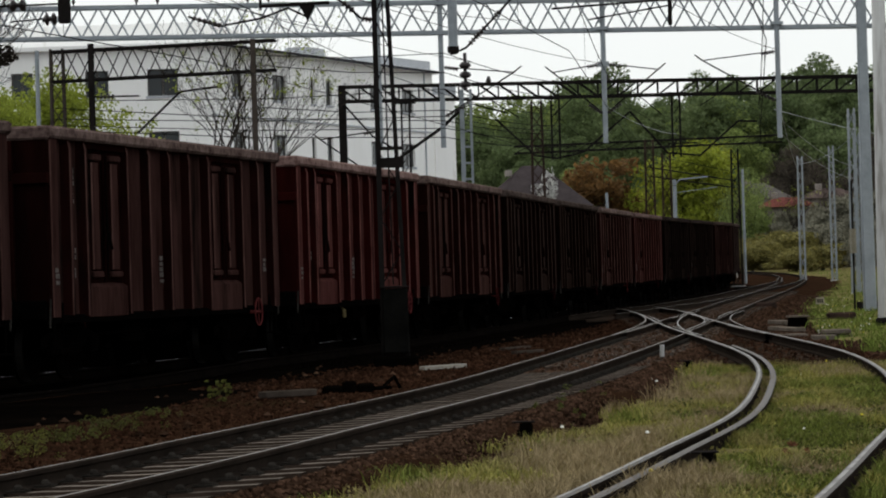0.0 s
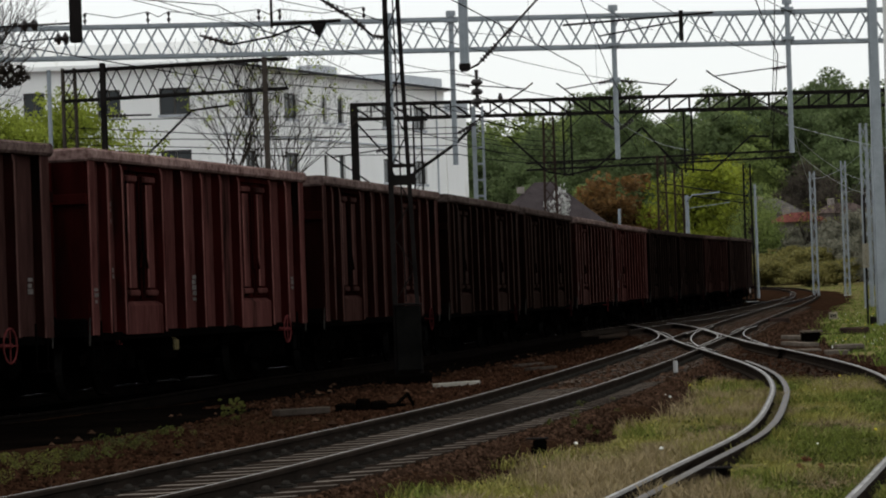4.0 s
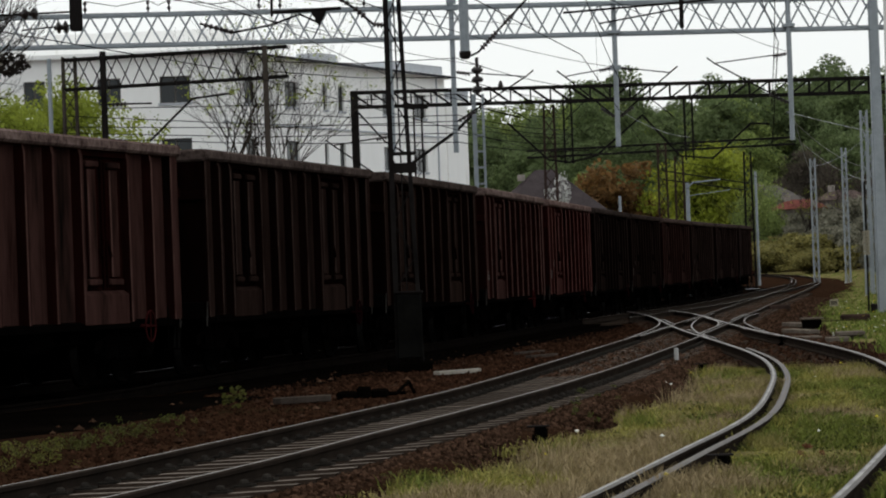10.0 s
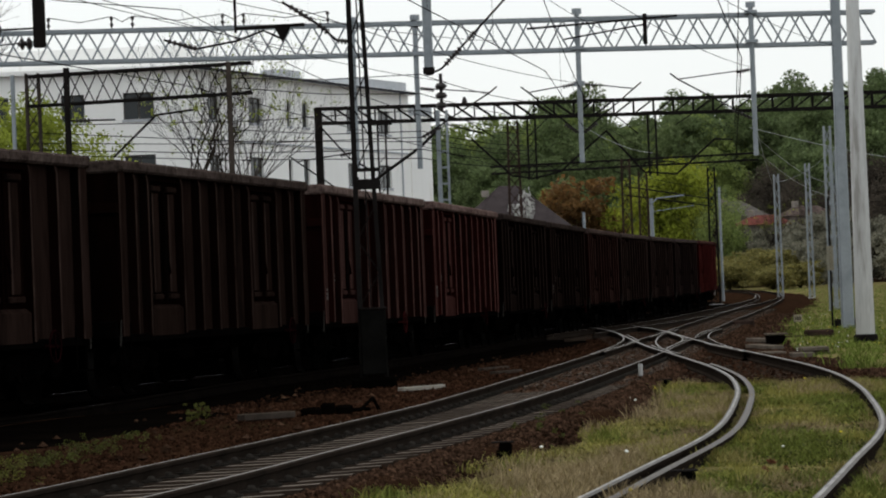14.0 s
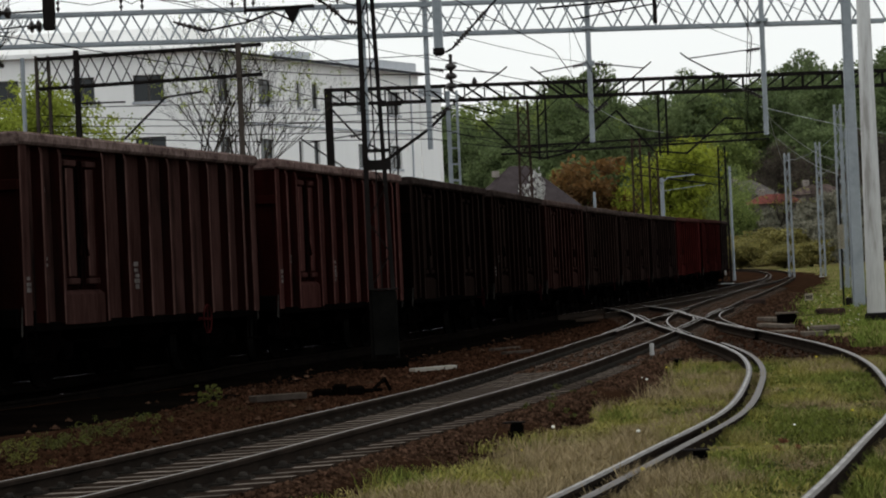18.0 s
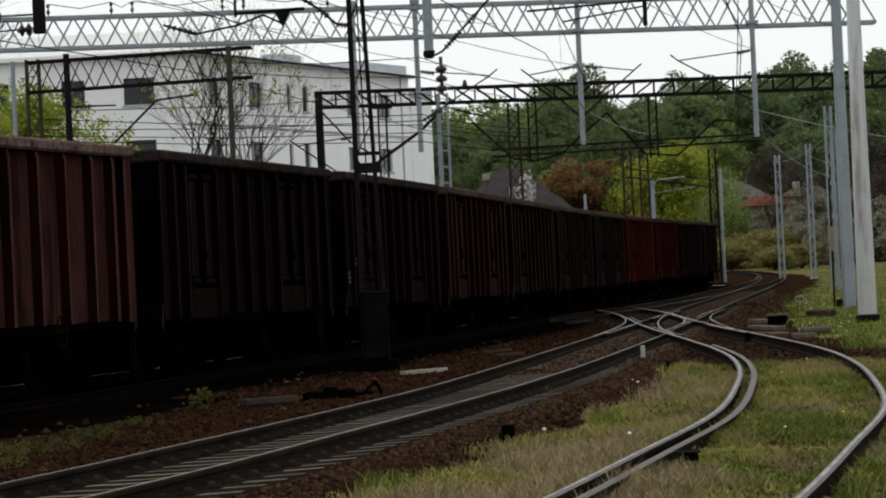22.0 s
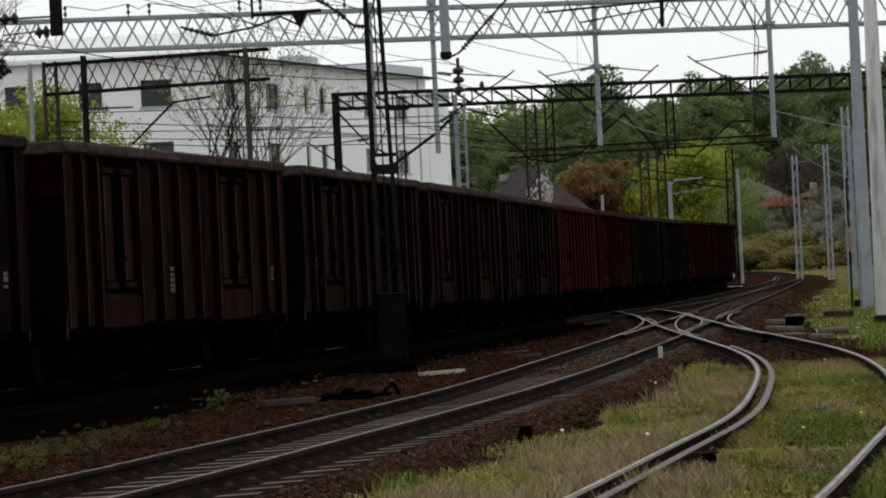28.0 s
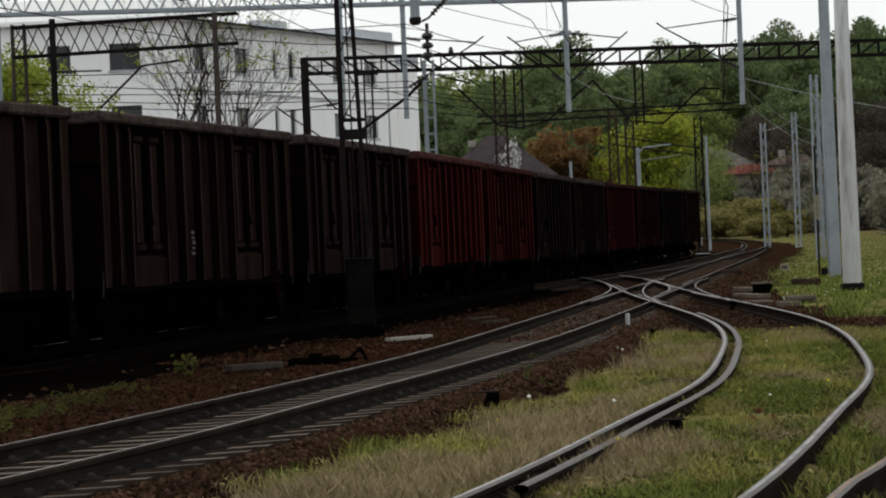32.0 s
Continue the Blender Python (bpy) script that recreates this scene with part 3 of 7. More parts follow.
def build_wagon(doors, ribs, label):
    """An open wagon; doors: pairs of leaves, by their middles; ribs: places along the side."""
    w = thing("gondola_wagon", label, "freight wagon", group="wagons of the freight train")
    for side in (-1, 1):
        bm = bmesh.new()
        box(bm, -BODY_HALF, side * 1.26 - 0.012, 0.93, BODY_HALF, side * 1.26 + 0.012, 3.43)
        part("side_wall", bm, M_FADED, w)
        bm = bmesh.new()
        box(bm, -BODY_HALF - 0.03, side * 1.37 - 0.1, 3.38, BODY_HALF + 0.03, side * 1.37 + 0.08, WAGON_TOP, 0.035)
        part("top_rail", bm, M_TOPRAIL, w)
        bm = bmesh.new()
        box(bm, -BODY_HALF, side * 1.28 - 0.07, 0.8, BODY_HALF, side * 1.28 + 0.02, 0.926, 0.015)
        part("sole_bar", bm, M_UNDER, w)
        for x in ribs:
            bm = bmesh.new()
            slim_post(bm, x, side, 0.92, 3.4)
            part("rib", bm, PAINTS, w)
        for x in (-6.08, 6.08):
            bm = bmesh.new()
            profile_rib(bm, x, side, 0.34, 0.28, 0.15, 0.9, 3.38)
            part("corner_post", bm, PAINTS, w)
        for x in doors:
            bm = bmesh.new()
            box(bm, x - 1.03, side * 1.34 - 0.03, 3.28, x + 1.03, side * 1.34 + 0.03, 3.38, 0.01)
            for o in (-1.02, 1.02):
                slim_post(bm, x + o, side, 0.9, 3.4)
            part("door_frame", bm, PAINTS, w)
            bm = bmesh.new()
            v = [[bm.verts.new((x + o, side * d, z)) for d, z in ((1.3, 1.36), (1.37, 1.3), (1.37, 0.88), (1.3, 0.86))] for o in (-0.95, 0.95)]
            for j in range(4):
                bm.faces.new((v[0][j], v[0][(j + 1) % 4], v[1][(j + 1) % 4], v[1][j]))
            bm.faces.new(v[0])
            bm.faces.new(v[1])
            part("door_sill", bm, M_FADED, w)
            for o in (-0.47, 0.47):
                bm = bmesh.new()
                box(bm, x + o - 0.44, side * 1.29 - 0.015, 1.37, x + o + 0.44, side * 1.29 + 0.015, 3.28, 0.006)
                profile_rib(bm, x + o, side, 0.44, 0.3, 0.095, 1.56, 3.1)
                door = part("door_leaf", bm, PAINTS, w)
                bm = bmesh.new()
                bar(bm, (x + o * 0.16, side * 1.35, 1.4), (x + o * 0.16, side * 1.35, 3.22), 0.02, sides=6)
                bar(bm, (x + o * 0.16, side * 1.37, 2.1), (x + o * 0.4, side * 1.38, 1.85), 0.022, sides=6)
                part("lock_bar", bm, M_WAGON, door)
                for z in (1.44, 3.13):
                    bm = bmesh.new()
                    box(bm, x + o - 0.26, side * 1.34 - 0.04, z, x + o + 0.26, side * 1.34 + 0.03, z + 0.09, 0.015)
                    part("hinge", bm, M_FADED, door)
        bm = bmesh.new()
        cx, cz, r = doors[-1] + 1.5 if len(doors) > 1 else 2.6, 0.82, 0.23
        rings = []
        for k in range(16):
            u = Vector((math.cos(k * math.pi / 8), 0, math.sin(k * math.pi / 8)))
            c = Vector((cx, side * 1.5, cz)) + u * r
            rings.append([bm.verts.new(c + (u * math.cos(j * math.pi / 3) + Vector((0, math.sin(j * math.pi / 3), 0))) * 0.014) for j in range(6)])
        for k in range(16):
            for j in range(6):
                bm.faces.new((rings[k][j], rings[k][(j + 1) % 6], rings[(k + 1) % 16][(j + 1) % 6], rings[(k + 1) % 16][j]))
        bar(bm, (cx - r, side * 1.5, cz), (cx + r, side * 1.5, cz), 0.012, sides=5)
        bar(bm, (cx, side * 1.5, cz - r), (cx, side * 1.5, cz + r), 0.012, sides=5)
        bar(bm, (cx, side * 1.2, cz), (cx, side * 1.53, cz), 0.03, sides=8)
        part("brake_handwheel", bm, M_REDWHEEL, w, "faded red handbrake wheel")
        for x in (-5.9, 5.9):
            bm = bmesh.new()
            bar(bm, (x - 0.2, side * 1.36, 0.45), (x - 0.2, side * 1.36, 1.1), 0.018, sides=5)
            bar(bm, (x + 0.2, side * 1.36, 0.45), (x + 0.2, side * 1.36, 1.1), 0.018, sides=5)
            box(bm, x - 0.22, side * 1.36 - 0.1, 0.43, x + 0.22, side * 1.36 + 0.1, 0.46)
            part("shunter_step", bm, M_UNDER, w)
            bm = bmesh.new()
            x2 = x * 1.064
            bar(bm, (x2, side * 1.36, 0.75), (x2, side * 1.38, 1.15), 0.016, sides=5)
            part("grab_handle", bm, M_HANDLE, w)
    for end in (-1, 1):
        bm = bmesh.new()
        box(bm, end * BODY_HALF - 0.02, -1.36, 1.1, end * BODY_HALF + 0.02, 1.36, 3.48)
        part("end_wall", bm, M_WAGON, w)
        bm = bmesh.new()
        box(bm, end * BODY_HALF - 0.06, -1.42, 3.36, end * BODY_HALF + 0.1, 1.42, WAGON_TOP + 0.003, 0.03)
        part("end_rail", bm, M_TOPRAIL, w)
        for y in (-0.8, 0, 0.8):
            bm = bmesh.new()
            box(bm, end * (BODY_HALF + 0.06) - 0.05, y - 0.09, 1.1, end * (BODY_HALF + 0.06) + 0.05, y + 0.09, 3.355, 0.015)
            part("end_post", bm, M_WAGON, w)
        bm = bmesh.new()
        box(bm, end * (BODY_HALF + 0.05) - 0.04, -1.4, 2.75, end * (BODY_HALF + 0.05) + 0.08, 1.4, 2.9, 0.01)
        part("end_crossbar", bm, M_WAGON, w)
        bm = bmesh.new()
        box(bm, end * BODY_HALF - 0.08, -1.33, 0.86, end * BODY_HALF + 0.08, 1.33, 1.14, 0.02)
        part("buffer_beam", bm, M_UNDER, w)
        for y in (-0.875, 0.875):
            bm = bmesh.new()
            rings = [(0.11, 0.0), (0.11, 0.3), (0.07, 0.32), (0.07, 0.5), (0.22, 0.53), (0.22, 0.56), (0.15, 0.58)]
            lathe(bm, [(r, end * (BODY_HALF + h)) for r, h in rings], (0, y, 1.02), "X", 14)
            part("buffer", bm, M_UNDER, w)
        bm = bmesh.new()
        bar(bm, (end * BODY_HALF, 0, 0.98), (end * (BODY_HALF + 0.55), 0, 0.9), 0.05, sides=8)
        part("coupling", bm, M_UNDER, w)
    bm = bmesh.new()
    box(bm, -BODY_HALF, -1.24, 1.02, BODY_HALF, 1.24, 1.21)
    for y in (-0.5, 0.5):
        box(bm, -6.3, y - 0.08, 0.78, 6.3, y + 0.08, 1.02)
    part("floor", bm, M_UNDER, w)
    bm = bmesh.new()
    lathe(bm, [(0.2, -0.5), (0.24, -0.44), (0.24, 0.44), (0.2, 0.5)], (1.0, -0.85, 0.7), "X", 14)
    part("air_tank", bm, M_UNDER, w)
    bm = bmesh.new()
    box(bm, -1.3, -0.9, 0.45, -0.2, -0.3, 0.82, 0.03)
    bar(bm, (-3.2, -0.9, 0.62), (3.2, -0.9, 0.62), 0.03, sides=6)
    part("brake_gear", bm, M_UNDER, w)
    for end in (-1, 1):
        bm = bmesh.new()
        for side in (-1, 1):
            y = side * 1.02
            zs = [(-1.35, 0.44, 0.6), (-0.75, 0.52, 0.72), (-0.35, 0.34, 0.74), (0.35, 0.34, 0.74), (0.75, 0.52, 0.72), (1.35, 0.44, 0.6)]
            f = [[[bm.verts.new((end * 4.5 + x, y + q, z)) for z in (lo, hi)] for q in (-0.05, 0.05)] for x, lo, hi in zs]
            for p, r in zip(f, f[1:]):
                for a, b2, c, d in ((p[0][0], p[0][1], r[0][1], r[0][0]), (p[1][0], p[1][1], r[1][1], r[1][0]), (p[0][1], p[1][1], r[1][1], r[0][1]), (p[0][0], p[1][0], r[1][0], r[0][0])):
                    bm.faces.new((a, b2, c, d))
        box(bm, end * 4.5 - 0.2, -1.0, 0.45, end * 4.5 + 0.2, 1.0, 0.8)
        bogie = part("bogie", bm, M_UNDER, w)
        for side in (-1, 1):
            for o in (-0.9, 0.9):
                bm = bmesh.new()
                box(bm, end * 4.5 + o - 0.13, side * 1.08 - 0.09, 0.34, end * 4.5 + o + 0.13, side * 1.08 + 0.09, 0.6, 0.04)
                part("axle_box", bm, M_UNDER, bogie)
            for o in (-0.22, 0.0, 0.22):
                bm = bmesh.new()
                lathe(bm, [(0.08 + 0.015 * (k % 2), 0.36 + 0.028 * k) for k in range(11)], (end * 4.5 + o, side * 1.04, 0), "Z", 10)
                part("spring", bm, M_UNDER, bogie)
        for o in (-0.9, 0.9):
            bm = bmesh.new()
            lathe(bm, [(0.075, -0.95), (0.075, -0.83), (0.14, -0.81), (0.16, -0.77), (0.36, -0.77), (0.38, -0.8), (0.455, -0.8), (0.46, -0.69), (0.49, -0.68), (0.49, -0.655),
                       (0.38, -0.65), (0.34, -0.7), (0.15, -0.68), (0.085, -0.6), (0.085, 0.6), (0.15, 0.68), (0.34, 0.7), (0.38, 0.65), (0.49, 0.655), (0.49, 0.68),
                       (0.46, 0.69), (0.455, 0.8), (0.38, 0.8), (0.36, 0.77), (0.16, 0.77), (0.14, 0.81), (0.075, 0.83), (0.075, 0.95)], axis="Y", sides=28)
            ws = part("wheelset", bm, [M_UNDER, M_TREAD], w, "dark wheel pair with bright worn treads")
            for p in ws.data.polygons:
                r = math.hypot(p.center.x, p.center.z)
                p.material_index = 1 if 0.44 < r < 0.475 and abs(p.normal.y) < 0.5 else 0
            ws.matrix_basis = pose(end * 4.5 + o, 0, 0.46)
    return w


# small unevenness of its pull: seconds, metres late
UNEVEN = [(0, 0.12), (2, -0.34), (6, -0.76), (9, -0.8), (13, -0.43), (17, -0.55), (19, -0.6), (21, -1.05), (23, -0.95), (25, -0.7), (28, -0.6), (32, -0.8)]


def shift(t):
    """How far the train has come towards the camera."""
    late = 0.0
    for (a, ea), (b, eb) in zip(UNEVEN, UNEVEN[1:]):
        if a <= t <= b:
            f = (t - a) / (b - a)
            late = ea + (eb - ea) * f * f * (3 - 2 * f)
    return 2.816 * t + 0.0631 * t * t - 0.000159 * t ** 3 - late


def on_line(s):
    """The point of the train's line s metres on from its mark."""
    i = max(0, min(len(LINE_B) - 2, int(s + B_ZERO)))
    return LINE_B[i].lerp(LINE_B[i + 1], s + B_ZERO - i)


def wagon_pose(k, t):
    s = 21.85 + PITCH * (k + 0.5) - shift(t)
    a, b = on_line(s - 4.5), on_line(s + 4.5)
    za, zb = rise(a.y), rise(b.y)
    d = b - a
    return (Matrix.Translation(((a.x + b.x) / 2, (a.y + b.y) / 2, (za + zb) / 2)) @ Matrix.Rotation(math.atan2(d.y, d.x), 4, "Z")
            @ Matrix.Rotation(-math.atan2(zb - za, d.length), 4, "Y"))


# dark base paint of each wagon, from the front
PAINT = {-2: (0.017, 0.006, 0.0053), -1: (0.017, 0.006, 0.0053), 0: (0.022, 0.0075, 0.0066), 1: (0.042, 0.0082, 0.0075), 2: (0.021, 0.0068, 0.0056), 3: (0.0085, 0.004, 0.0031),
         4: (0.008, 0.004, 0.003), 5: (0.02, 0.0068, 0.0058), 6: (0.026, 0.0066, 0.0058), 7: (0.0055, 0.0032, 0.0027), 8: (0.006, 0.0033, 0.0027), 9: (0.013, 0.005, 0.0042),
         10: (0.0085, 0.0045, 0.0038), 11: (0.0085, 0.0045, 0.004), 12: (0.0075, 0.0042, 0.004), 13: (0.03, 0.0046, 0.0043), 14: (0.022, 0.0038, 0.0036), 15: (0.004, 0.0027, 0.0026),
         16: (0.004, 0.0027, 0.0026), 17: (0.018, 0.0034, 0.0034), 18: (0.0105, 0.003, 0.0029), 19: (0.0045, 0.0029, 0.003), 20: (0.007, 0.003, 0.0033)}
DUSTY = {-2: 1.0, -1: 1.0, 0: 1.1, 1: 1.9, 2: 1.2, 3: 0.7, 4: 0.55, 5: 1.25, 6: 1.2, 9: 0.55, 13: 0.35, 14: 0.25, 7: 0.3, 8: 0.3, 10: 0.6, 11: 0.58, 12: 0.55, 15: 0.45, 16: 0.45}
TWO_DOORS = (-2, 0, 1, 2, 3, 4, 7, 8, 9, 11, 12, 14, 16, 18, 20)
WORDS = {0: "brown", 1: "bright red", 2: "dark brown", 5: "brown", 6: "red-brown", 9: "dusty brown", 13: "red", 14: "red", 17: "red", 18: "dark red"}
WAGONS = {}


def stencils(w, k):
    """Pale stencilled markings, too worn to read: plain bars on ribs and corner post."""
    rnd = random.Random(k)
    for x, y, z0, n, wide in ((-4.98, -1.276, 2.5, 6, 0.2), (-6.08, -1.42, 1.35, 3, 0.1), (-4.95, -1.276, 1.45, 2, 0.16), (-0.5, -1.276, 1.35, 5, 0.14), (5.75, -1.276, 1.5, 3, 0.1), (-5.25, -1.42, 1.7, 2, 0.03)):
        if k not in (0, 1, 5, 6) and rnd.random() < 0.72:
            continue
        bm = bmesh.new()
        for j in range(n):
            z = z0 + 0.085 * j
            a, b = rnd.uniform(-wide, -wide * 0.5), rnd.uniform(wide * 0.4, wide)
            box(bm, x + a, y - 0.004, z, x + b, y + 0.002, z + rnd.uniform(0.045, 0.078))
        part("stencil", bm, M_CHALK, w, "worn white stencilled marking")
    if k == 1:
        bm = bmesh.new()
        box(bm, -1.9, -1.34, 0.6, -1.68, -1.3, 0.76, 0.01)
        bar(bm, (-1.79, -1.32, 0.75), (-1.79, -1.24, 0.84), 0.04)
        part("changeover_plate", bm, M_YELLOW, w, "faded yellow brake changeover plate")


def build_train():
    a = build_wagon((-3.55, 2.95), (-5.3, -1.4, -0.3, 0.8, 5.05), "weathered open freight wagon with ribbed sides")
    b = build_wagon((-3.4,), (-5.25, -1.25, -0.1, 1.05, 2.2, 3.35, 4.5, 5.45), "weathered open freight wagon with ribbed sides")
    used = set()
    for k in range(-2, 21):
        src = a if k in TWO_DOORS else b
        ob = copy_thing(src, wagon_pose(k, 0)) if src in used else src
        used.add(src)
        WAGONS[k] = ob
    for k, ob in WAGONS.items():
        ob.matrix_basis = wagon_pose(k, 0)
        doors = "two door pairs" if k in TWO_DOORS else "one door pair"
        tagged(ob, f"{WORDS.get(k, 'near-black')} open freight wagon with ribbed sides and {doors}")
        stencils(ob, k)
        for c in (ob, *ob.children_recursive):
            tone = 0.7 if c.name.startswith(("end_wall", "lock_bar")) else 1.0
            c.color = (*(v * tone for v in PAINT[k]), DUSTY.get(k, 0.16))
            if c.name.startswith("brake_handwheel"):
                c.color = (1, 1, 1, 1) if k in (0, 1) else (0.35, 0.32, 0.32, 1) if k in (2, 5) else (0.12, 0.12, 0.14, 1)


build_train()


# ---- line-side structures ----
def one_bar(name, a, b, w, material, parent, d=None, sides=4):
    bm = bmesh.new()
    bar(bm, a, b, w, d, sides)
    return part(name, bm, material, parent)


def truss(parent, material, a, b, depth, width, step, chord=0.09, web=0.05):
    """A box truss between two points, its lower chords at a and b: chords with their diagonals as parts."""
    a, b = Vector(a), Vector(b)
    n = max(2, round((b - a).length / step))
    back = Vector((0, width, 0))
    up = Vector((0, 0, depth))
    for o in (Vector(), back):
        low = one_bar("lower_chord", a + o, b + o, chord, material, parent)
        one_bar("upper_chord", a + o + up, b + o + up, chord, material, parent)
        lag = 0.36 if o.length else 0.0
        for k in range(n - (1 if lag else 0)):
            p, q, m = a.lerp(b, (k + lag) / n), a.lerp(b, (k + 1 + lag) / n), a.lerp(b, (k + 0.5 + lag) / n)
            one_bar("diagonal", p + o, m + o + up, web, material, low)
            one_bar("diagonal", m + o + up, q + o, web, material, low)
    for k in range(0, n + 1, 2):
        p = a.lerp(b, k / n)
        one_bar("cross_tie", p, p + back, web, material, low)
        one_bar("cross_tie", p + up, p + back + up, web, material, low)


def rod_chain(bm, pts, r, sides=6):
    """A bent rod or wire: one connected tube through the points."""
    pts = [Vector(p) for p in pts]
    prev = None
    for i, p in enumerate(pts):
        ax = (pts[min(i + 1, len(pts) - 1)] - pts[max(i - 1, 0)]).normalized()
        up = Vector((0, 0, 1)) if abs(ax.z) < 0.95 else Vector((0, 1, 0))
        u = ax.cross(up).normalized()
        v = ax.cross(u)
        ring = [bm.verts.new(p + (u * math.cos(2 * math.pi * k / sides) + v * math.sin(2 * math.pi * k / sides)) * r) for k in range(sides)]
        if prev:
            for k in range(sides):
                bm.faces.new((prev[k], prev[(k + 1) % sides], ring[(k + 1) % sides], ring[k]))
        else:
            bm.faces.new(ring[::-1])
        prev = ring
    bm.faces.new(prev)


def insulator(bm, a, b, r=0.07, n=5):
    """A string of sheds between two points, one turned body."""
    a, b = Vector(a), Vector(b)
    ax = (b - a).normalized()
    up = Vector((0, 0, 1)) if abs(ax.z) < 0.9 else Vector((0, 1, 0))
    u = ax.cross(up).normalized()
    v = ax.cross(u)
    prev = None
    for k in range(4 * n + 1):
        q = r * 0.4 if k % 4 in (0, 1) else r
        c = a.lerp(b, k / (4 * n))
        ring = [bm.verts.new(c + (u * math.cos(j * math.pi / 4) + v * math.sin(j * math.pi / 4)) * q) for j in range(8)]
        if prev:
            for j in range(8):
                bm.faces.new((prev[j], prev[(j + 1) % 8], ring[(j + 1) % 8], ring[j]))
        else:
            bm.faces.new(ring[::-1])
        prev = ring
    bm.faces.new(prev)


def tube(bm, x, y, z0, z1, r, sides=14):
    lathe(bm, [(r, z0), (r, z1)], (x, y, 0), "Z", sides)


def lattice_mast(name, x, y, top, wide0, wide1, material, label, leg=0.07, step=0.7, deep=None, base=None):
    """Four legs that taper, with crossing diagonals on every face."""
    th = thing(name, label, "lattice mast")
    z0 = ground_z(x, y) if base is None else base
    deep = deep or 1.0
    n = max(3, round((top - z0) / step))
    def corner(sx, sy, f):
        w = wide0 + (wide1 - wide0) * f
        return Vector((x + sx * w / 2, y + sy * w / 2 * deep, z0 + (top - z0) * f))
    for sx, sy in ((-1, -1), (1, -1), (1, 1), (-1, 1)):
        bm = bmesh.new()
        bar(bm, corner(sx, sy, 0), corner(sx, sy, 1), leg)
        part("leg", bm, material, th)
    for k in range(n):
        f, g = k / n, (k + 1) / n
        for p, q in (((-1, -1), (1, -1)), ((1, -1), (1, 1)), ((1, 1), (-1, 1)), ((-1, 1), (-1, -1))):
            if k % 2:
                p, q = q, p
            one_bar("brace", corner(*p, f), corner(*q, g), leg * 0.45, material, th)
    bm = bmesh.new()
    box(bm, x - wide0 * 0.8, y - wide0 * 0.8, z0 - 0.3, x + wide0 * 0.8, y + wide0 * 0.8, z0 + 0.06, 0.03)
    part("footing", bm, M_CONCRETE, th)
    return th


def cantilever(th, x, y, z, reach, material=None):
    """A swivelling arm with insulators that carries the wires beside a post."""
    material = material or M_DARKSTEEL
    s = 1 if reach > 0 else -1
    bm = bmesh.new()
    rod_chain(bm, [(x, y, z), (x + reach, y, z - 0.25)], 0.022)
    rod_chain(bm, [(x, y, z - 1.7), (x + reach, y, z - 0.25), (x + reach + 0.25 * s, y, z - 0.05)], 0.028)
    rod_chain(bm, [(x + reach * 0.55, y, z - 0.98), (x + reach * 1.05, y, z - 1.75)], 0.018)
    arm = part("arm", bm, material, th)
    bm = bmesh.new()
    insulator(bm, (x + 0.1 * s, y, z - 0.02), (x + 0.55 * s, y, z - 0.1))
    part("insulator", bm, M_INSUL, arm)
    bm = bmesh.new()
    insulator(bm, (x + 0.1 * s, y, z - 1.65), (x + 0.1 * s + reach * 0.25, y, z - 1.35))
    part("insulator", bm, M_INSUL, arm)


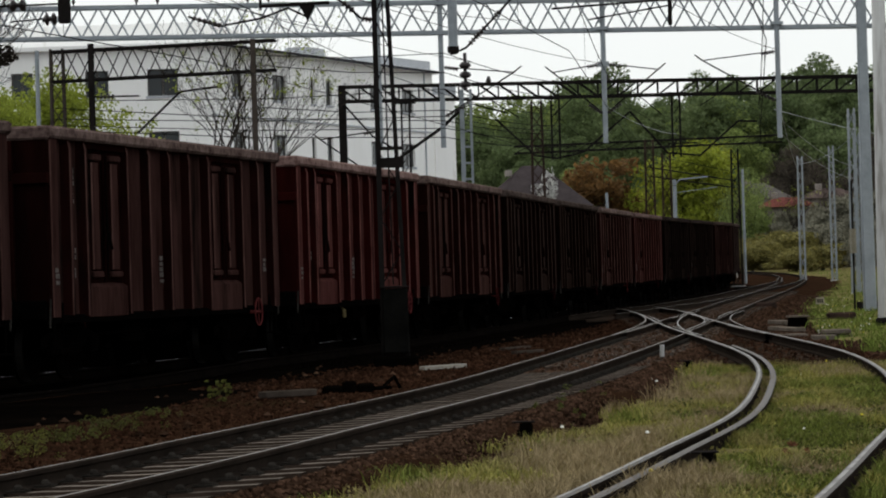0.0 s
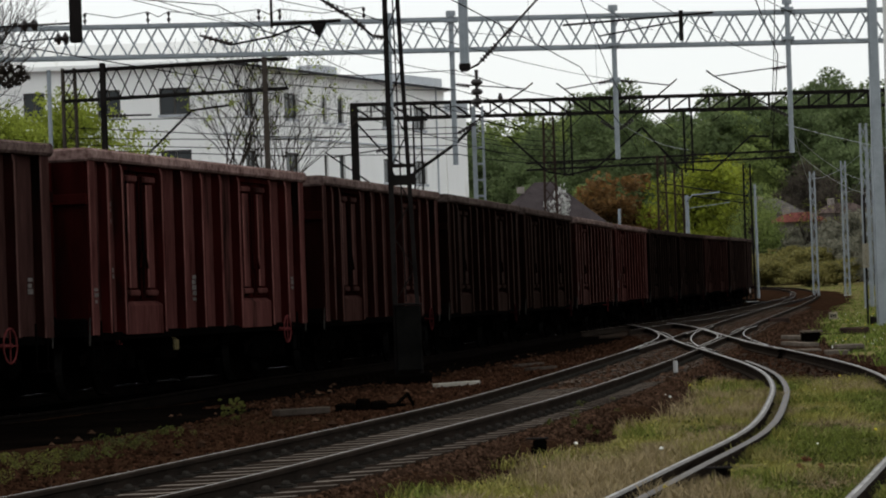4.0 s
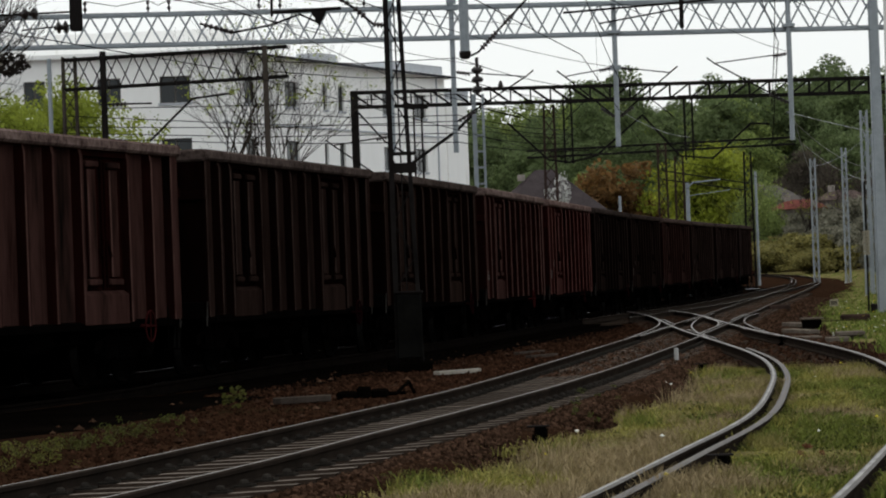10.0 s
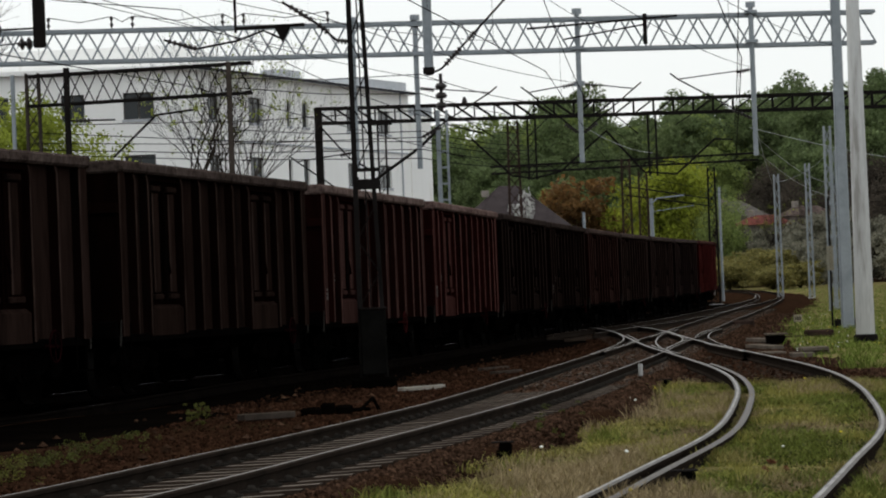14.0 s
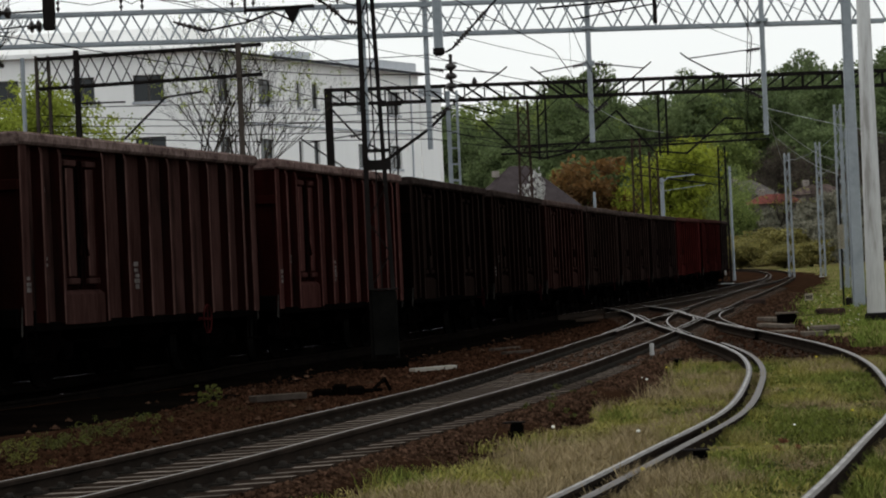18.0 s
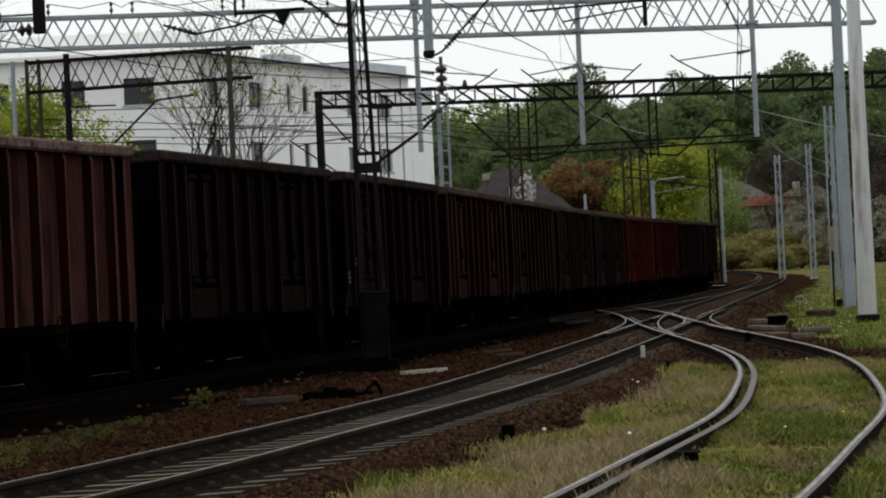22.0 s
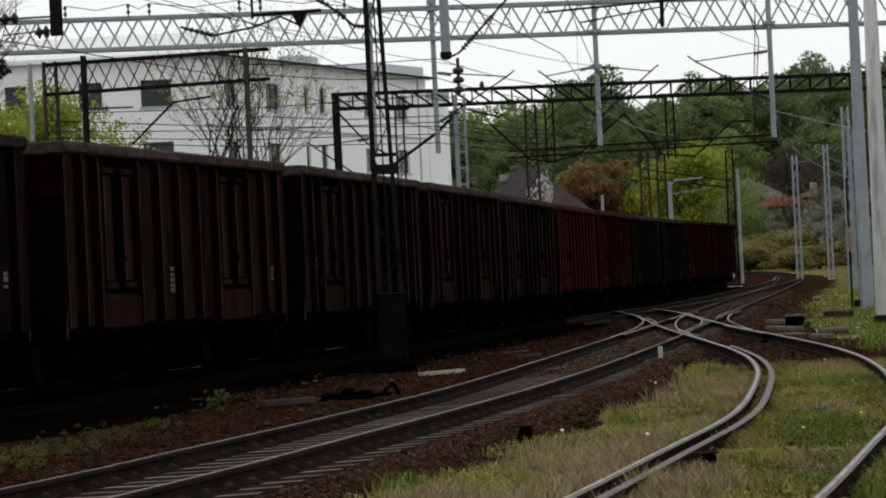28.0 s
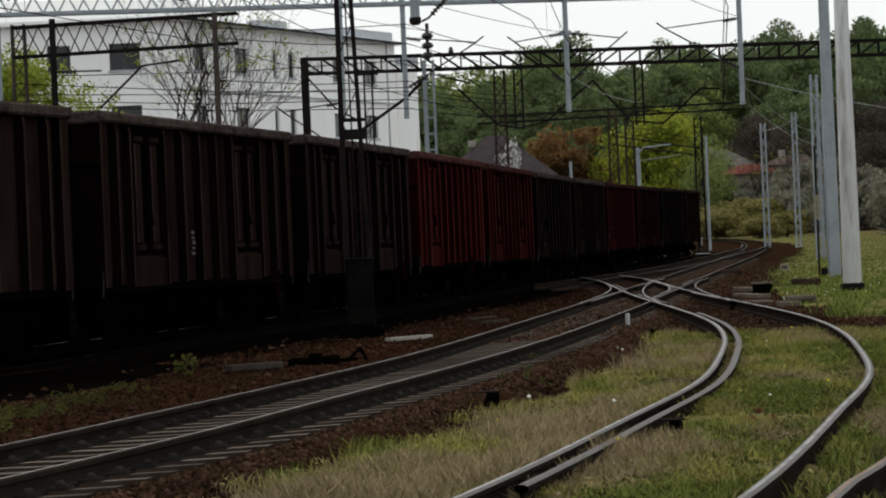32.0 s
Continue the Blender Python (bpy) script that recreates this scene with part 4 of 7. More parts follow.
def galvanised_gantry():
    g = thing("galvanised_gantry", "pale galvanised catenary gantry with lattice beam and drop tubes", "catenary gantry")
    y = 115
    truss(g, M_GALV, (-24, y, 9.83), (14.6, y, 9.3), 1.02, 0.6, 1.12, 0.12, 0.055)
    for x, z in ((13.28, -0.3), (-23.2, 2.5)):
        bm = bmesh.new()
        vs = [[bm.verts.new((x + sx * w, y - 0.1 + sy * w, zz)) for sx, sy in ((-1, -1), (1, -1), (1, 1), (-1, 1))] for zz, w in ((z, 0.205), (11.2, 0.15))]
        for j in range(4):
            bm.faces.new((vs[0][j], vs[0][(j + 1) % 4], vs[1][(j + 1) % 4], vs[1][j]))
        bm.faces.new(vs[0])
        bm.faces.new(vs[1])
        bmesh.ops.bevel(bm, geom=bm.edges[:], offset=0.04, segments=1, affect="EDGES")
        p = part("post", bm, M_GALV, g)
        bm = bmesh.new()
        box(bm, x - 0.42, y - 0.52, z - 0.3, x + 0.42, y + 0.32, z + 0.12, 0.03)
        part("footing", bm, M_CONCRETE, p)
        for sx, sy in ((-1, -1), (1, -1), (1, 1), (-1, 1)):
            bm = bmesh.new()
            lathe(bm, [(0.075, z + 0.1), (0.075, z + 0.4), (0.04, z + 0.44)], (x + 0.33 * sx, y - 0.1 + 0.33 * sy, 0), "Z", 8)
            part("anchor_bolt", bm, M_DARKSTEEL, p)
    for x in (-2.8, -0.71, 4.68, 10.46):
        bm = bmesh.new()
        tube(bm, x, y - 0.14, 5.66, 10.72, 0.085)
        lathe(bm, [(0.16, 10.6), (0.16, 10.78)], (x, y - 0.14, 0))
        t = part("drop_tube", bm, M_GALV, g)
        for z in (9.42, 10.4):
            bm = bmesh.new()
            box(bm, x - 0.2, y - 0.3, z, x + 0.2, y + 0.12, z + 0.1)
            part("clamp", bm, M_GALV, t)
    bm = bmesh.new()
    tube(bm, 4.68, y - 0.14, 8.2, 8.36, 0.19)
    part("collar", bm, M_GALV, g)
    for x, z, reach in ((4.68, 8.3, -1.7), (4.68, 8.3, 1.8), (10.46, 8.55, -2.5), (-0.71, 8.35, 2.4), (-2.8, 6.3, -2.0)):
        cantilever(g, x, y - 0.14, z, reach)
    # high-voltage line on short posts along the beam
    for x in (-12.9, -10.8, -10.1, -7.1, -6.4, -3.6):
        bm = bmesh.new()
        insulator(bm, (x, y, 10.75 - 0.0137 * (x + 12)), (x, y, 11.15 - 0.0137 * (x + 12)), 0.06, 2)
        part("post_insulator", bm, M_INSUL, g)
    bm = bmesh.new()
    rod_chain(bm, [(3.0, y - 0.4, 10.15), (8.0, y - 0.4, 10.4)], 0.04)
    rod_chain(bm, [(4.2, y - 0.4, 9.75), (6.9, y - 0.4, 10.15)], 0.03)
    box(bm, 6.85, y - 0.5, 9.5, 6.98, y - 0.35, 10.5)
    part("bracket", bm, M_DARKSTEEL, g)
    return g


galvanised_gantry()


def near_gantry():
    """A gantry whose beam passes above the picture; its drop tubes reach down into it."""
    g = thing("near_gantry", "galvanised catenary gantry with black insulated drop supports", "catenary gantry")
    y = 62
    truss(g, M_GALV, (-13, y, 8.0), (9.9, y, 7.7), 1.0, 0.5, 1.1, 0.12, 0.055)
    for x in (-12.6, 9.7):
        z = ground_z(x, y)
        bm = bmesh.new()
        box(bm, x - 0.2, y - 0.2, z - 0.2, x + 0.2, y + 0.2, 8.9, 0.03)
        part("post", bm, M_GALV, g)
    bm = bmesh.new()
    lathe(bm, [(0.085, 5.42), (0.085, 8.0)], (-0.16, y, 0))
    big = part("drop_tube", bm, M_GALV, g)
    bm = bmesh.new()
    lathe(bm, [(0.06, 5.3), (0.105, 5.34), (0.105, 5.44)], (-0.16, y, 0))
    part("end_cap", bm, M_DARKSTEEL, big)
    bm = bmesh.new()
    rod_chain(bm, [(-0.05, y, 5.36), (0.08, y, 5.42), (1.25, y, 6.62), (2.2, y, 7.75)], 0.022)
    part("strut", bm, M_DARKSTEEL, g)
    bm = bmesh.new()
    insulator(bm, (0.13, y, 5.47), (0.42, y, 5.77), 0.052, 6)
    part("insulator", bm, M_INSUL, g)
    bm = bmesh.new()
    insulator(bm, (0.55, y, 5.9), (0.7, y, 6.05), 0.05, 3)
    part("insulator", bm, M_INSUL, g)
    # the black hanging support at the left
    bm = bmesh.new()
    lathe(bm, [(0.1, 6.07), (0.115, 6.1), (0.115, 8.05)], (-7.12, y, 0))
    black = part("drop_tube", bm, M_DARKSTEEL, g, "black hanging tube")
    bm = bmesh.new()
    rod_chain(bm, [(-8.6, y, 6.4), (-7.2, y, 6.42)], 0.02)
    rod_chain(bm, [(-8.1, y, 6.12), (-7.2, y, 6.18)], 0.014)
    part("strut", bm, M_DARKSTEEL, black)
    bm = bmesh.new()
    insulator(bm, (-8.15, y, 6.41), (-7.8, y, 6.42), 0.11, 2)
    part("insulator", bm, M_INSUL, black)
    bm = bmesh.new()
    insulator(bm, (-7.52, y, 6.14), (-7.26, y, 6.16), 0.11, 2)
    part("insulator", bm, M_INSUL, black)
    # insulated pull-off between the hanging tube and the lattice mast
    bm = bmesh.new()
    rod_chain(bm, [(-3.6, y, 6.27), (-2.36, y, 6.3)], 0.035)
    rod_chain(bm, [(-3.6, y, 6.2), (-3.6, y, 8.0)], 0.025)
    vs = [bm.verts.new(p) for p in ((-2.9, y - 0.05, 6.26), (-2.62, y - 0.05, 6.26), (-2.76, y - 0.05, 5.98), (-2.9, y + 0.05, 6.26), (-2.62, y + 0.05, 6.26), (-2.76, y + 0.05, 5.98))]
    for f in ((0, 1, 2), (5, 4, 3), (0, 3, 4, 1), (1, 4, 5, 2), (2, 5, 3, 0)):
        bm.faces.new([vs[i] for i in f])
    rod_chain(bm, [(-4.9, y, 6.12), (-4.35, y, 5.93), (-3.6, y, 6.05), (-3.1, y, 6.22), (-2.76, y, 6.05)], 0.022)
    part("pull_off", bm, M_DARKSTEEL, g)
    bm = bmesh.new()
    insulator(bm, (-4.85, y, 6.1), (-4.3, y, 5.94), 0.05, 6)
    part("insulator", bm, M_INSUL, g)


near_gantry()


def near_mast():
    """A narrow lattice mast between the main track and the train, with a cabinet at its foot."""
    m = thing("lattice_catenary_mast", "dark narrow lattice mast with cross-plates and a cabinet at its foot", "lattice mast")
    y, z0 = 62.0, ground_z(-1.35, 62)
    def lx(z, side):
        f = (z - z0) / (8.6 - z0)
        return (-1.56 if side < 0 else -1.12) + (0.0 if side < 0 else -0.27 * f)
    for side in (-1, 1):
        bm = bmesh.new()
        bar(bm, (lx(z0, side), y, z0), (lx(8.6, side), y, 8.6), 0.09 if side < 0 else 0.075, 0.12)
        part("leg", bm, M_DARKSTEEL, m)
    bm = bmesh.new()
    bar(bm, (-1.36, y, 1.2), (-1.44, y, 8.6), 0.025)
    n = 12
    for k in range(n):
        za, zb = 1.2 + (8.4 - 1.2) * k / n, 1.2 + (8.4 - 1.2) * (k + 1) / n
        s = 1 if k % 2 else -1
        bar(bm, (lx(za, s), y, za), (lx(zb, -s), y, zb), 0.022)
    part("bracing", bm, M_DARKSTEEL, m)
    for z, h in ((3.3, 0.18), (3.62, 0.06)):
        bm = bmesh.new()
        box(bm, -1.54, y - 0.08, z, -1.14, y + 0.08, z + h)
        part("cross_plate", bm, M_DARKSTEEL, m)
    bm = bmesh.new()
    box(bm, -1.56, y - 0.28, z0 + 0.25, -1.1, y - 0.04, 1.14, 0.02)
    cab = part("cabinet", bm, M_CABINET, m, "dark weathered steel cabinet")
    bm = bmesh.new()
    box(bm, -1.59, y - 0.3, 1.145, -1.07, y - 0.02, 1.18, 0.01)
    part("lid", bm, M_DARKSTEEL, cab)
    bm = bmesh.new()
    box(bm, -1.75, y - 0.4, z0 - 0.1, -0.95, y + 0.4, z0 + 0.2, 0.04)
    part("footing", bm, M_FLAT_BLACK, m)
    bm = bmesh.new()
    rod_chain(bm, [(-1.52, y, 5.96), (-1.8, y, 6.0), (-2.1, y, 6.28), (-2.75, y, 6.72)], 0.026)
    part("arm", bm, M_DARKSTEEL, m)
    bm = bmesh.new()
    insulator(bm, (-1.6, y, 5.96), (-1.78, y, 5.99), 0.055, 3)
    part("insulator", bm, M_INSUL, m)
    bm = bmesh.new()
    insulator(bm, (-1.92, y, 6.12), (-2.12, y, 6.3), 0.06, 3)
    part("insulator", bm, M_INSUL, m)
    bm = bmesh.new()
    insulator(bm, (-2.2, y, 6.36), (-2.62, y, 6.64), 0.05, 5)
    part("insulator", bm, M_INSUL, m)


near_mast()


def insulated_mast():
    """A slender twin-channel mast beyond the train, crowned by insulators."""
    m = thing("twin_channel_mast", "galvanised twin-channel mast with dark insulators on top", "catenary mast")
    x, y = 0.08, 118.0
    z0 = ground_z(x, y)
    for o in (-0.17, 0.17):
        bm = bmesh.new()
        box(bm, x + o - 0.06, y - 0.08, z0 - 0.2, x + o * 0.8 + 0.06, y + 0.08, 7.75)
        part("channel", bm, M_GALV, m)
    for k in range(12):
        z = z0 + 0.5 + k * 0.55
        bm = bmesh.new()
        box(bm, x - 0.17, y - 0.03, z, x + 0.17, y + 0.03, z + 0.07)
        part("batten", bm, M_GALV, m)
    bm = bmesh.new()
    bar(bm, (x, y, 7.7), (x, y, 9.0), 0.06, sides=10)
    for z in (7.82, 8.15, 8.48):
        lathe(bm, [(0.13, z), (0.2, z + 0.06), (0.2, z + 0.12), (0.13, z + 0.2)], (x, y, 0), sides=14)
    part("insulator", bm, M_INSUL, m)
    bm = bmesh.new()
    rod_chain(bm, [(x - 0.05, y, 7.2), (x - 0.8, y, 6.5), (x - 1.7, y, 5.9), (x - 2.6, y, 5.3)], 0.06)
    rod_chain(bm, [(x, y, 7.3), (x + 1.4, y, 6.9)], 0.03)
    part("arm", bm, M_DARKSTEEL, m)


insulated_mast()


def left_gantry():
    g = thing("lattice_portal", "old dark steel catenary portal with a lattice beam", "catenary gantry")
    y = 110
    truss(g, M_DARKSTEEL, (-13.1, y, 7.95), (-5.95, y, 8.12), 0.95, 0.5, 0.95, 0.085, 0.036)
    for x, w in ((-11.83, 0.09), (-6.66, 0.085)):
        z = ground_z(x, y)
        bm = bmesh.new()
        box(bm, x - w, y - 0.14, z - 0.2, x + w, y + 0.1, 9.12, 0.015)
        part("post", bm, M_DARKSTEEL if w > 0.087 else M_BROWNPOST, g, "" if w > 0.087 else "grey-brown weathered post")
    bm = bmesh.new()
    rod_chain(bm, [(-10.4, y - 0.2, 6.2), (-9.0, y - 0.2, 7.5), (-7.8, y - 0.2, 7.62)], 0.04)
    rod_chain(bm, [(-11.8, y - 0.2, 7.42), (-10.3, y - 0.2, 7.4)], 0.03)
    part("arm", bm, M_DARKSTEEL, g)
    bm = bmesh.new()
    insulator(bm, (-11.6, y - 0.2, 7.41), (-11.1, y - 0.2, 7.41), 0.08, 4)
    part("insulator", bm, M_INSUL, g)
    lattice_mast("lattice_tower", -12.95, y + 0.3, 9.0, 0.46, 0.38, M_BROWNPOST, "dark riveted lattice tower of a catenary portal", 0.07, 0.6)
    bm = bmesh.new()
    tube(bm, -13.55, y, ground_z(-13.5, y) - 0.2, 8.95, 0.07)
    part("pole", bm, M_GALV, thing("slim_pole", "slim galvanised pole beside a lattice tower", "pole"))


left_gantry()


def dark_gantry():
    g = thing("dark_gantry", "long dark steel catenary gantry with lattice beam and hangers", "catenary gantry")
    y = 150
    a, b = Vector((-5.4, y, 9.15)), Vector((24, y, 8.9))
    up, n = Vector((0, 0, 0.63)), 34
    for o in (Vector(), Vector((0, 0.5, 0))):
        low = one_bar("lower_chord", a + o, b + o, 0.13, M_DARKSTEEL, g)
        one_bar("upper_chord", a + o + up, b + o + up, 0.13, M_DARKSTEEL, g)
        for k in range(n):
            p, q = a.lerp(b, k / n) + o, a.lerp(b, (k + 1) / n) + o
            one_bar("upright", p, p + up, 0.06, M_DARKSTEEL, low)
            one_bar("diagonal", *((p, q + up) if k > 12 else (p + up, q)), 0.07, M_DARKSTEEL, low)
    for x in (-5.28, 23.6):
        z = ground_z(x, y)
        bm = bmesh.new()
        box(bm, x - 0.16, y - 0.1, z - 0.2, x + 0.16, y + 0.5, 9.85, 0.015)
        part("post", bm, M_DARKSTEEL, g)
    for x, z in ((-2.55, 5.0), (3.95, 6.35), (9.18, 6.3)):
        for o in (-0.17, 0.17):
            bm = bmesh.new()
            box(bm, x + o - 0.04, y - 0.05, z, x + o + 0.04, y + 0.05, 9.1)
            part("hanger", bm, M_DARKSTEEL, g)
        for k in range(6):
            one_bar("brace", (x - 0.17, y, z + 0.45 * k), (x + 0.17, y, z + 0.45 * (k + 1)), 0.03, M_DARKSTEEL, g)
        bm = bmesh.new()
        box(bm, x - 0.45, y - 0.1, 8.98, x + 0.45, y + 0.4, 9.12)
        part("foot_plate", bm, M_DARKSTEEL, g)
    for x0, pts in ((9.18, [(-2.0, 2.05), (-0.4, 0.2), (1.0, 0.05), (2.7, 1.5), (3.5, 1.45)]), (3.95, [(-2.6, 1.9), (-0.9, 0.25), (0.0, 0.1), (1.2, 0.35), (3.2, 2.0)])):
        bm = bmesh.new()
        rod_chain(bm, [(x0 + px, y, 6.3 + pz) for px, pz in pts], 0.05)
        rod_chain(bm, [(x0 - 0.4, y, 6.9), (x0 + 0.9, y, 6.9)], 0.03)
        part("arm", bm, M_DARKSTEEL, g)
    bm = bmesh.new()
    rod_chain(bm, [(-5.2, y - 0.2, 9.0), (-4.0, y - 0.2, 7.6), (-3.2, y - 0.2, 7.1)], 0.045)
    part("arm", bm, M_DARKSTEEL, g)
    for x in (1.1, 6.2):
        bm = bmesh.new()
        lathe(bm, [(0.1, 9.75), (0.12, 9.85), (0.05, 10.05)], (x, y, 0), sides=8)
        part("post_insulator", bm, M_INSUL, g)
    lattice_mast("lattice_mast", 3.15, y + 0.6, 8.95, 0.62, 0.42, M_RUSTSTEEL, "rust-brown lattice mast beneath a gantry", 0.09, 0.6)


dark_gantry()

# masts of the far yard
for x, y, top, w0, w1, m, label in ((9.35, 176, 8.1, 0.5, 0.4, M_RUSTSTEEL, "rust-brown lattice mast behind the train"), (10.2, 176, 7.4, 0.5, 0.4, M_RUSTSTEEL, "rust-brown lattice mast behind the train"),
                                    (16.95, 218, 9.0, 0.55, 0.42, M_DARKSTEEL, "dark lattice mast beside the curve"), (22.2, 230, 8.8, 0.34, 0.3, M_GALV, "pale galvanised lattice mast"),
                                    (24.5, 232, 9.5, 0.32, 0.28, M_GALV, "pale galvanised lattice mast"), (19.0, 170, 9.1, 0.36, 0.3, M_GALV, "galvanised lattice mast with a cable box"),
                                    (19.45, 172, 8.0, 0.3, 0.26, M_GALV, "galvanised lattice mast on the grass verge")):
    lattice_mast("lattice_mast", x, y, top, w0, w1, m, label, 0.08, 0.8)
for x, y, top, r in ((18.7, 234, 8.2, 0.095), (10.95, 182, 6.2, 0.12), (7.3, 205, 5.4, 0.1), (8.35, 206, 6.2, 0.1)):
    bm = bmesh.new()
    z = ground_z(x, y)
    lathe(bm, [(r * 1.1, z - 0.2), (r * 1.1, z + 0.3), (r, z + 0.4), (r * 0.85, top)], (x, y, 0), sides=10)
    tagged(new("catenary_pole", mesh_of("catenary_pole", bm, M_GALV)), "slim pale galvanised catenary pole", "pole", group="far catenary poles")
bm = bmesh.new()
rod_chain(bm, [(10.95, 181.95, 5.4), (11.0, 181.95, 5.95), (11.25, 181.95, 6.2), (12.7, 181.95, 6.3)], 0.045)
rod_chain(bm, [(10.95, 181.95, 5.5), (13.2, 181.95, 5.75)], 0.022)
tagged(new("bracket_arm", mesh_of("bracket_arm", bm, M_GALV)), "bent galvanised bracket arm on a catenary pole", "bracket")
bm = bmesh.new()
for z in (6.25, 6.7):
    rod_chain(bm, [(9.4, 176.4, z), (16.9, 217.8, z + 0.3)], 0.04)
rod_chain(bm, [(2.5, 176, 7.95), (16.5, 180, 8.3)], 0.06)
rod_chain(bm, [(2.5, 176, 7.6), (16.5, 180, 7.95)], 0.06)
for k in range(18):
    a, b = Vector((2.5, 176, 7.6)).lerp(Vector((16.5, 180, 7.95)), k / 18), Vector((2.5, 176, 7.95)).lerp(Vector((16.5, 180, 8.3)), (k + 1) / 18)
    bar(bm, a, b, 0.03)
tagged(new("cross_beam", mesh_of("cross_beam", bm, M_DARKSTEEL)), "dark lattice cross beam on rusty masts", "beam")


def concrete_poles():
    for x, y, r0, r1, top, m, label in ((10.25, 85, 0.24, 0.13, 11.5, M_CONCRETE, "thick tapered pale concrete pole on the grass verge"),
                                        (13.0, 108, 0.16, 0.13, 10.5, M_CONCRETE, "slim pale pole behind a thicker one")):
        z = ground_z(x, y)
        bm = bmesh.new()
        lathe(bm, [(r0, z - 0.3), (r0 * 0.99, z + 0.25), (r1, top)], (x, y, 0), sides=24)
        th = thing("concrete_pole", label, "pole")
        part("shaft", bm, m, th, smooth=True)
        bm = bmesh.new()
        lathe(bm, [(r0 * 1.25, z - 0.2), (r0 * 1.25, z + 0.25), (r0 * 1.05, z + 0.29)], (x, y, 0), sides=20)
        part("base_collar", bm, M_DARKSTEEL, th)


concrete_poles()


# ---- overhead wires ----
def wire(pts, label, r=0.011, sag=0.0, material=None):
    bm = bmesh.new()
    out = []
    for a, b in zip(pts, pts[1:]):
        a, b = Vector(a), Vector(b)
        n = max(2, int((b - a).length / 6))
        for k in range(n):
            f = k / n
            out.append(a.lerp(b, f) - Vector((0, 0, sag * 4 * f * (1 - f))))
    out.append(Vector(pts[-1]))
    rod_chain(bm, out, r, 4)
    return tagged(new("overhead_wire", mesh_of("overhead_wire", bm, material or M_DARKSTEEL)), label, "wire", group="overhead wires")


def x_at(line, y):
    for a, b in zip(line, line[1:]):
        if a.y <= y < b.y:
            return a.x + (b.x - a.x) * (y - a.y) / (b.y - a.y)
    return line[-1].x


def line_wires(line, label, ys, zc, sag):
    pts = [(x_at(line, y) + o, y, zc + rise(y)) for y, o in ys]
    wire(pts, "thin contact wire above " + label, 0.009)
    top = [(x, y, z + 1.35) for x, y, z in pts]
    wire(top, "sagging messenger wire above " + label, 0.009, sag)
    bm = bmesh.new()
    for (x, y, z), (x2, y2, z2) in zip(pts, pts[1:]):
        n = max(2, int((y2 - y) / 7))
        for k in range(1, n):
            f = k / n
            px, py, pz = x + (x2 - x) * f, y + (y2 - y) * f, z + (z2 - z) * f
            bar(bm, (px, py, pz), (px, py, pz + 1.35 - sag * 4 * f * (1 - f)), 0.006)
    tagged(new("dropper_wires", mesh_of("dropper_wires", bm, M_DARKSTEEL)), "thin droppers between contact and messenger wires", "wire", kind="stuff")


line_wires(LINE_A, "the main track", [(20, -0.9), (62, -0.7), (115, -2.5), (150, 0.0), (176, 0.2), (218, 0.0), (250, 0)], 5.3, 0.55)
line_wires(LINE_B, "the train track", [(26, 0.2), (62, -0.2), (115, 0.2), (150, -0.2), (178, 0), (220, 0)], 5.3, 0.55)
line_wires(LINE_C, "the siding", [(10, 0.4), (62, 0.3), (115, 3.6)], 5.4, 0.5)
for a, b, sag in (((10.4, 114.9, 6.4), (19.0, 170, 6.3), 0.3), ((10.4, 114.9, 5.9), (19.3, 172, 5.7), 0.3), ((10.4, 114.9, 7.1), (22.2, 230, 7.6), 0.4), ((4.7, 114.9, 6.9), (9.2, 150, 7.3), 0.2),
                  ((19.0, 170, 7.7), (22.2, 230, 8.3), 0.3), ((19.0, 170, 6.6), (24.5, 232, 7.4), 0.3), ((10.3, 114.9, 6.6), (20.5, 150, 6.5), 0.1)):
    wire([a, b], "slanting feeder wire between two gantries", 0.013, sag, M_GALV)
for z0, z1, x0, y0 in ((6.55, 6.3, -13, 110), (6.75, 6.7, -13, 110), (7.1, 6.55, -13, 110), (6.4, 6.0, -13, 110), (7.3, 7.6, -11.8, 110), (8.3, 8.15, -6.7, 110), (8.6, 8.8, -6.7, 110), (6.95, 6.9, -6.7, 110)):
    wire([(x0, y0, z0), (-0.6, 114.8, z1), (3.95, 149.8, z1 + 0.9)], "dark cross wire between masts", 0.014, 0.12)
for x0, z0, x1, z1 in ((-9.5, 7.9, -2.4, 9.4), (-8.0, 7.6, 0.3, 8.5), (-6.0, 7.4, 2.0, 9.8), (-4.0, 7.2, 4.6, 8.3), (2.2, 7.2, 10.4, 8.6), (0.8, 7.6, 6.0, 9.9), (3.4, 7.6, 13.2, 9.2)):
    wire([(x0, 62, z0), (x1, 114.8, z1)], "slanting feeder wire between two gantries", 0.009, 0.25)
wire([(-12.9, 115, 11.16), (-10.8, 115, 11.13), (-10.1, 115, 11.12), (-7.1, 115, 11.08), (-6.4, 115, 11.07), (-3.6, 115, 11.03)], "slack power line along a gantry", 0.014, 0.18)


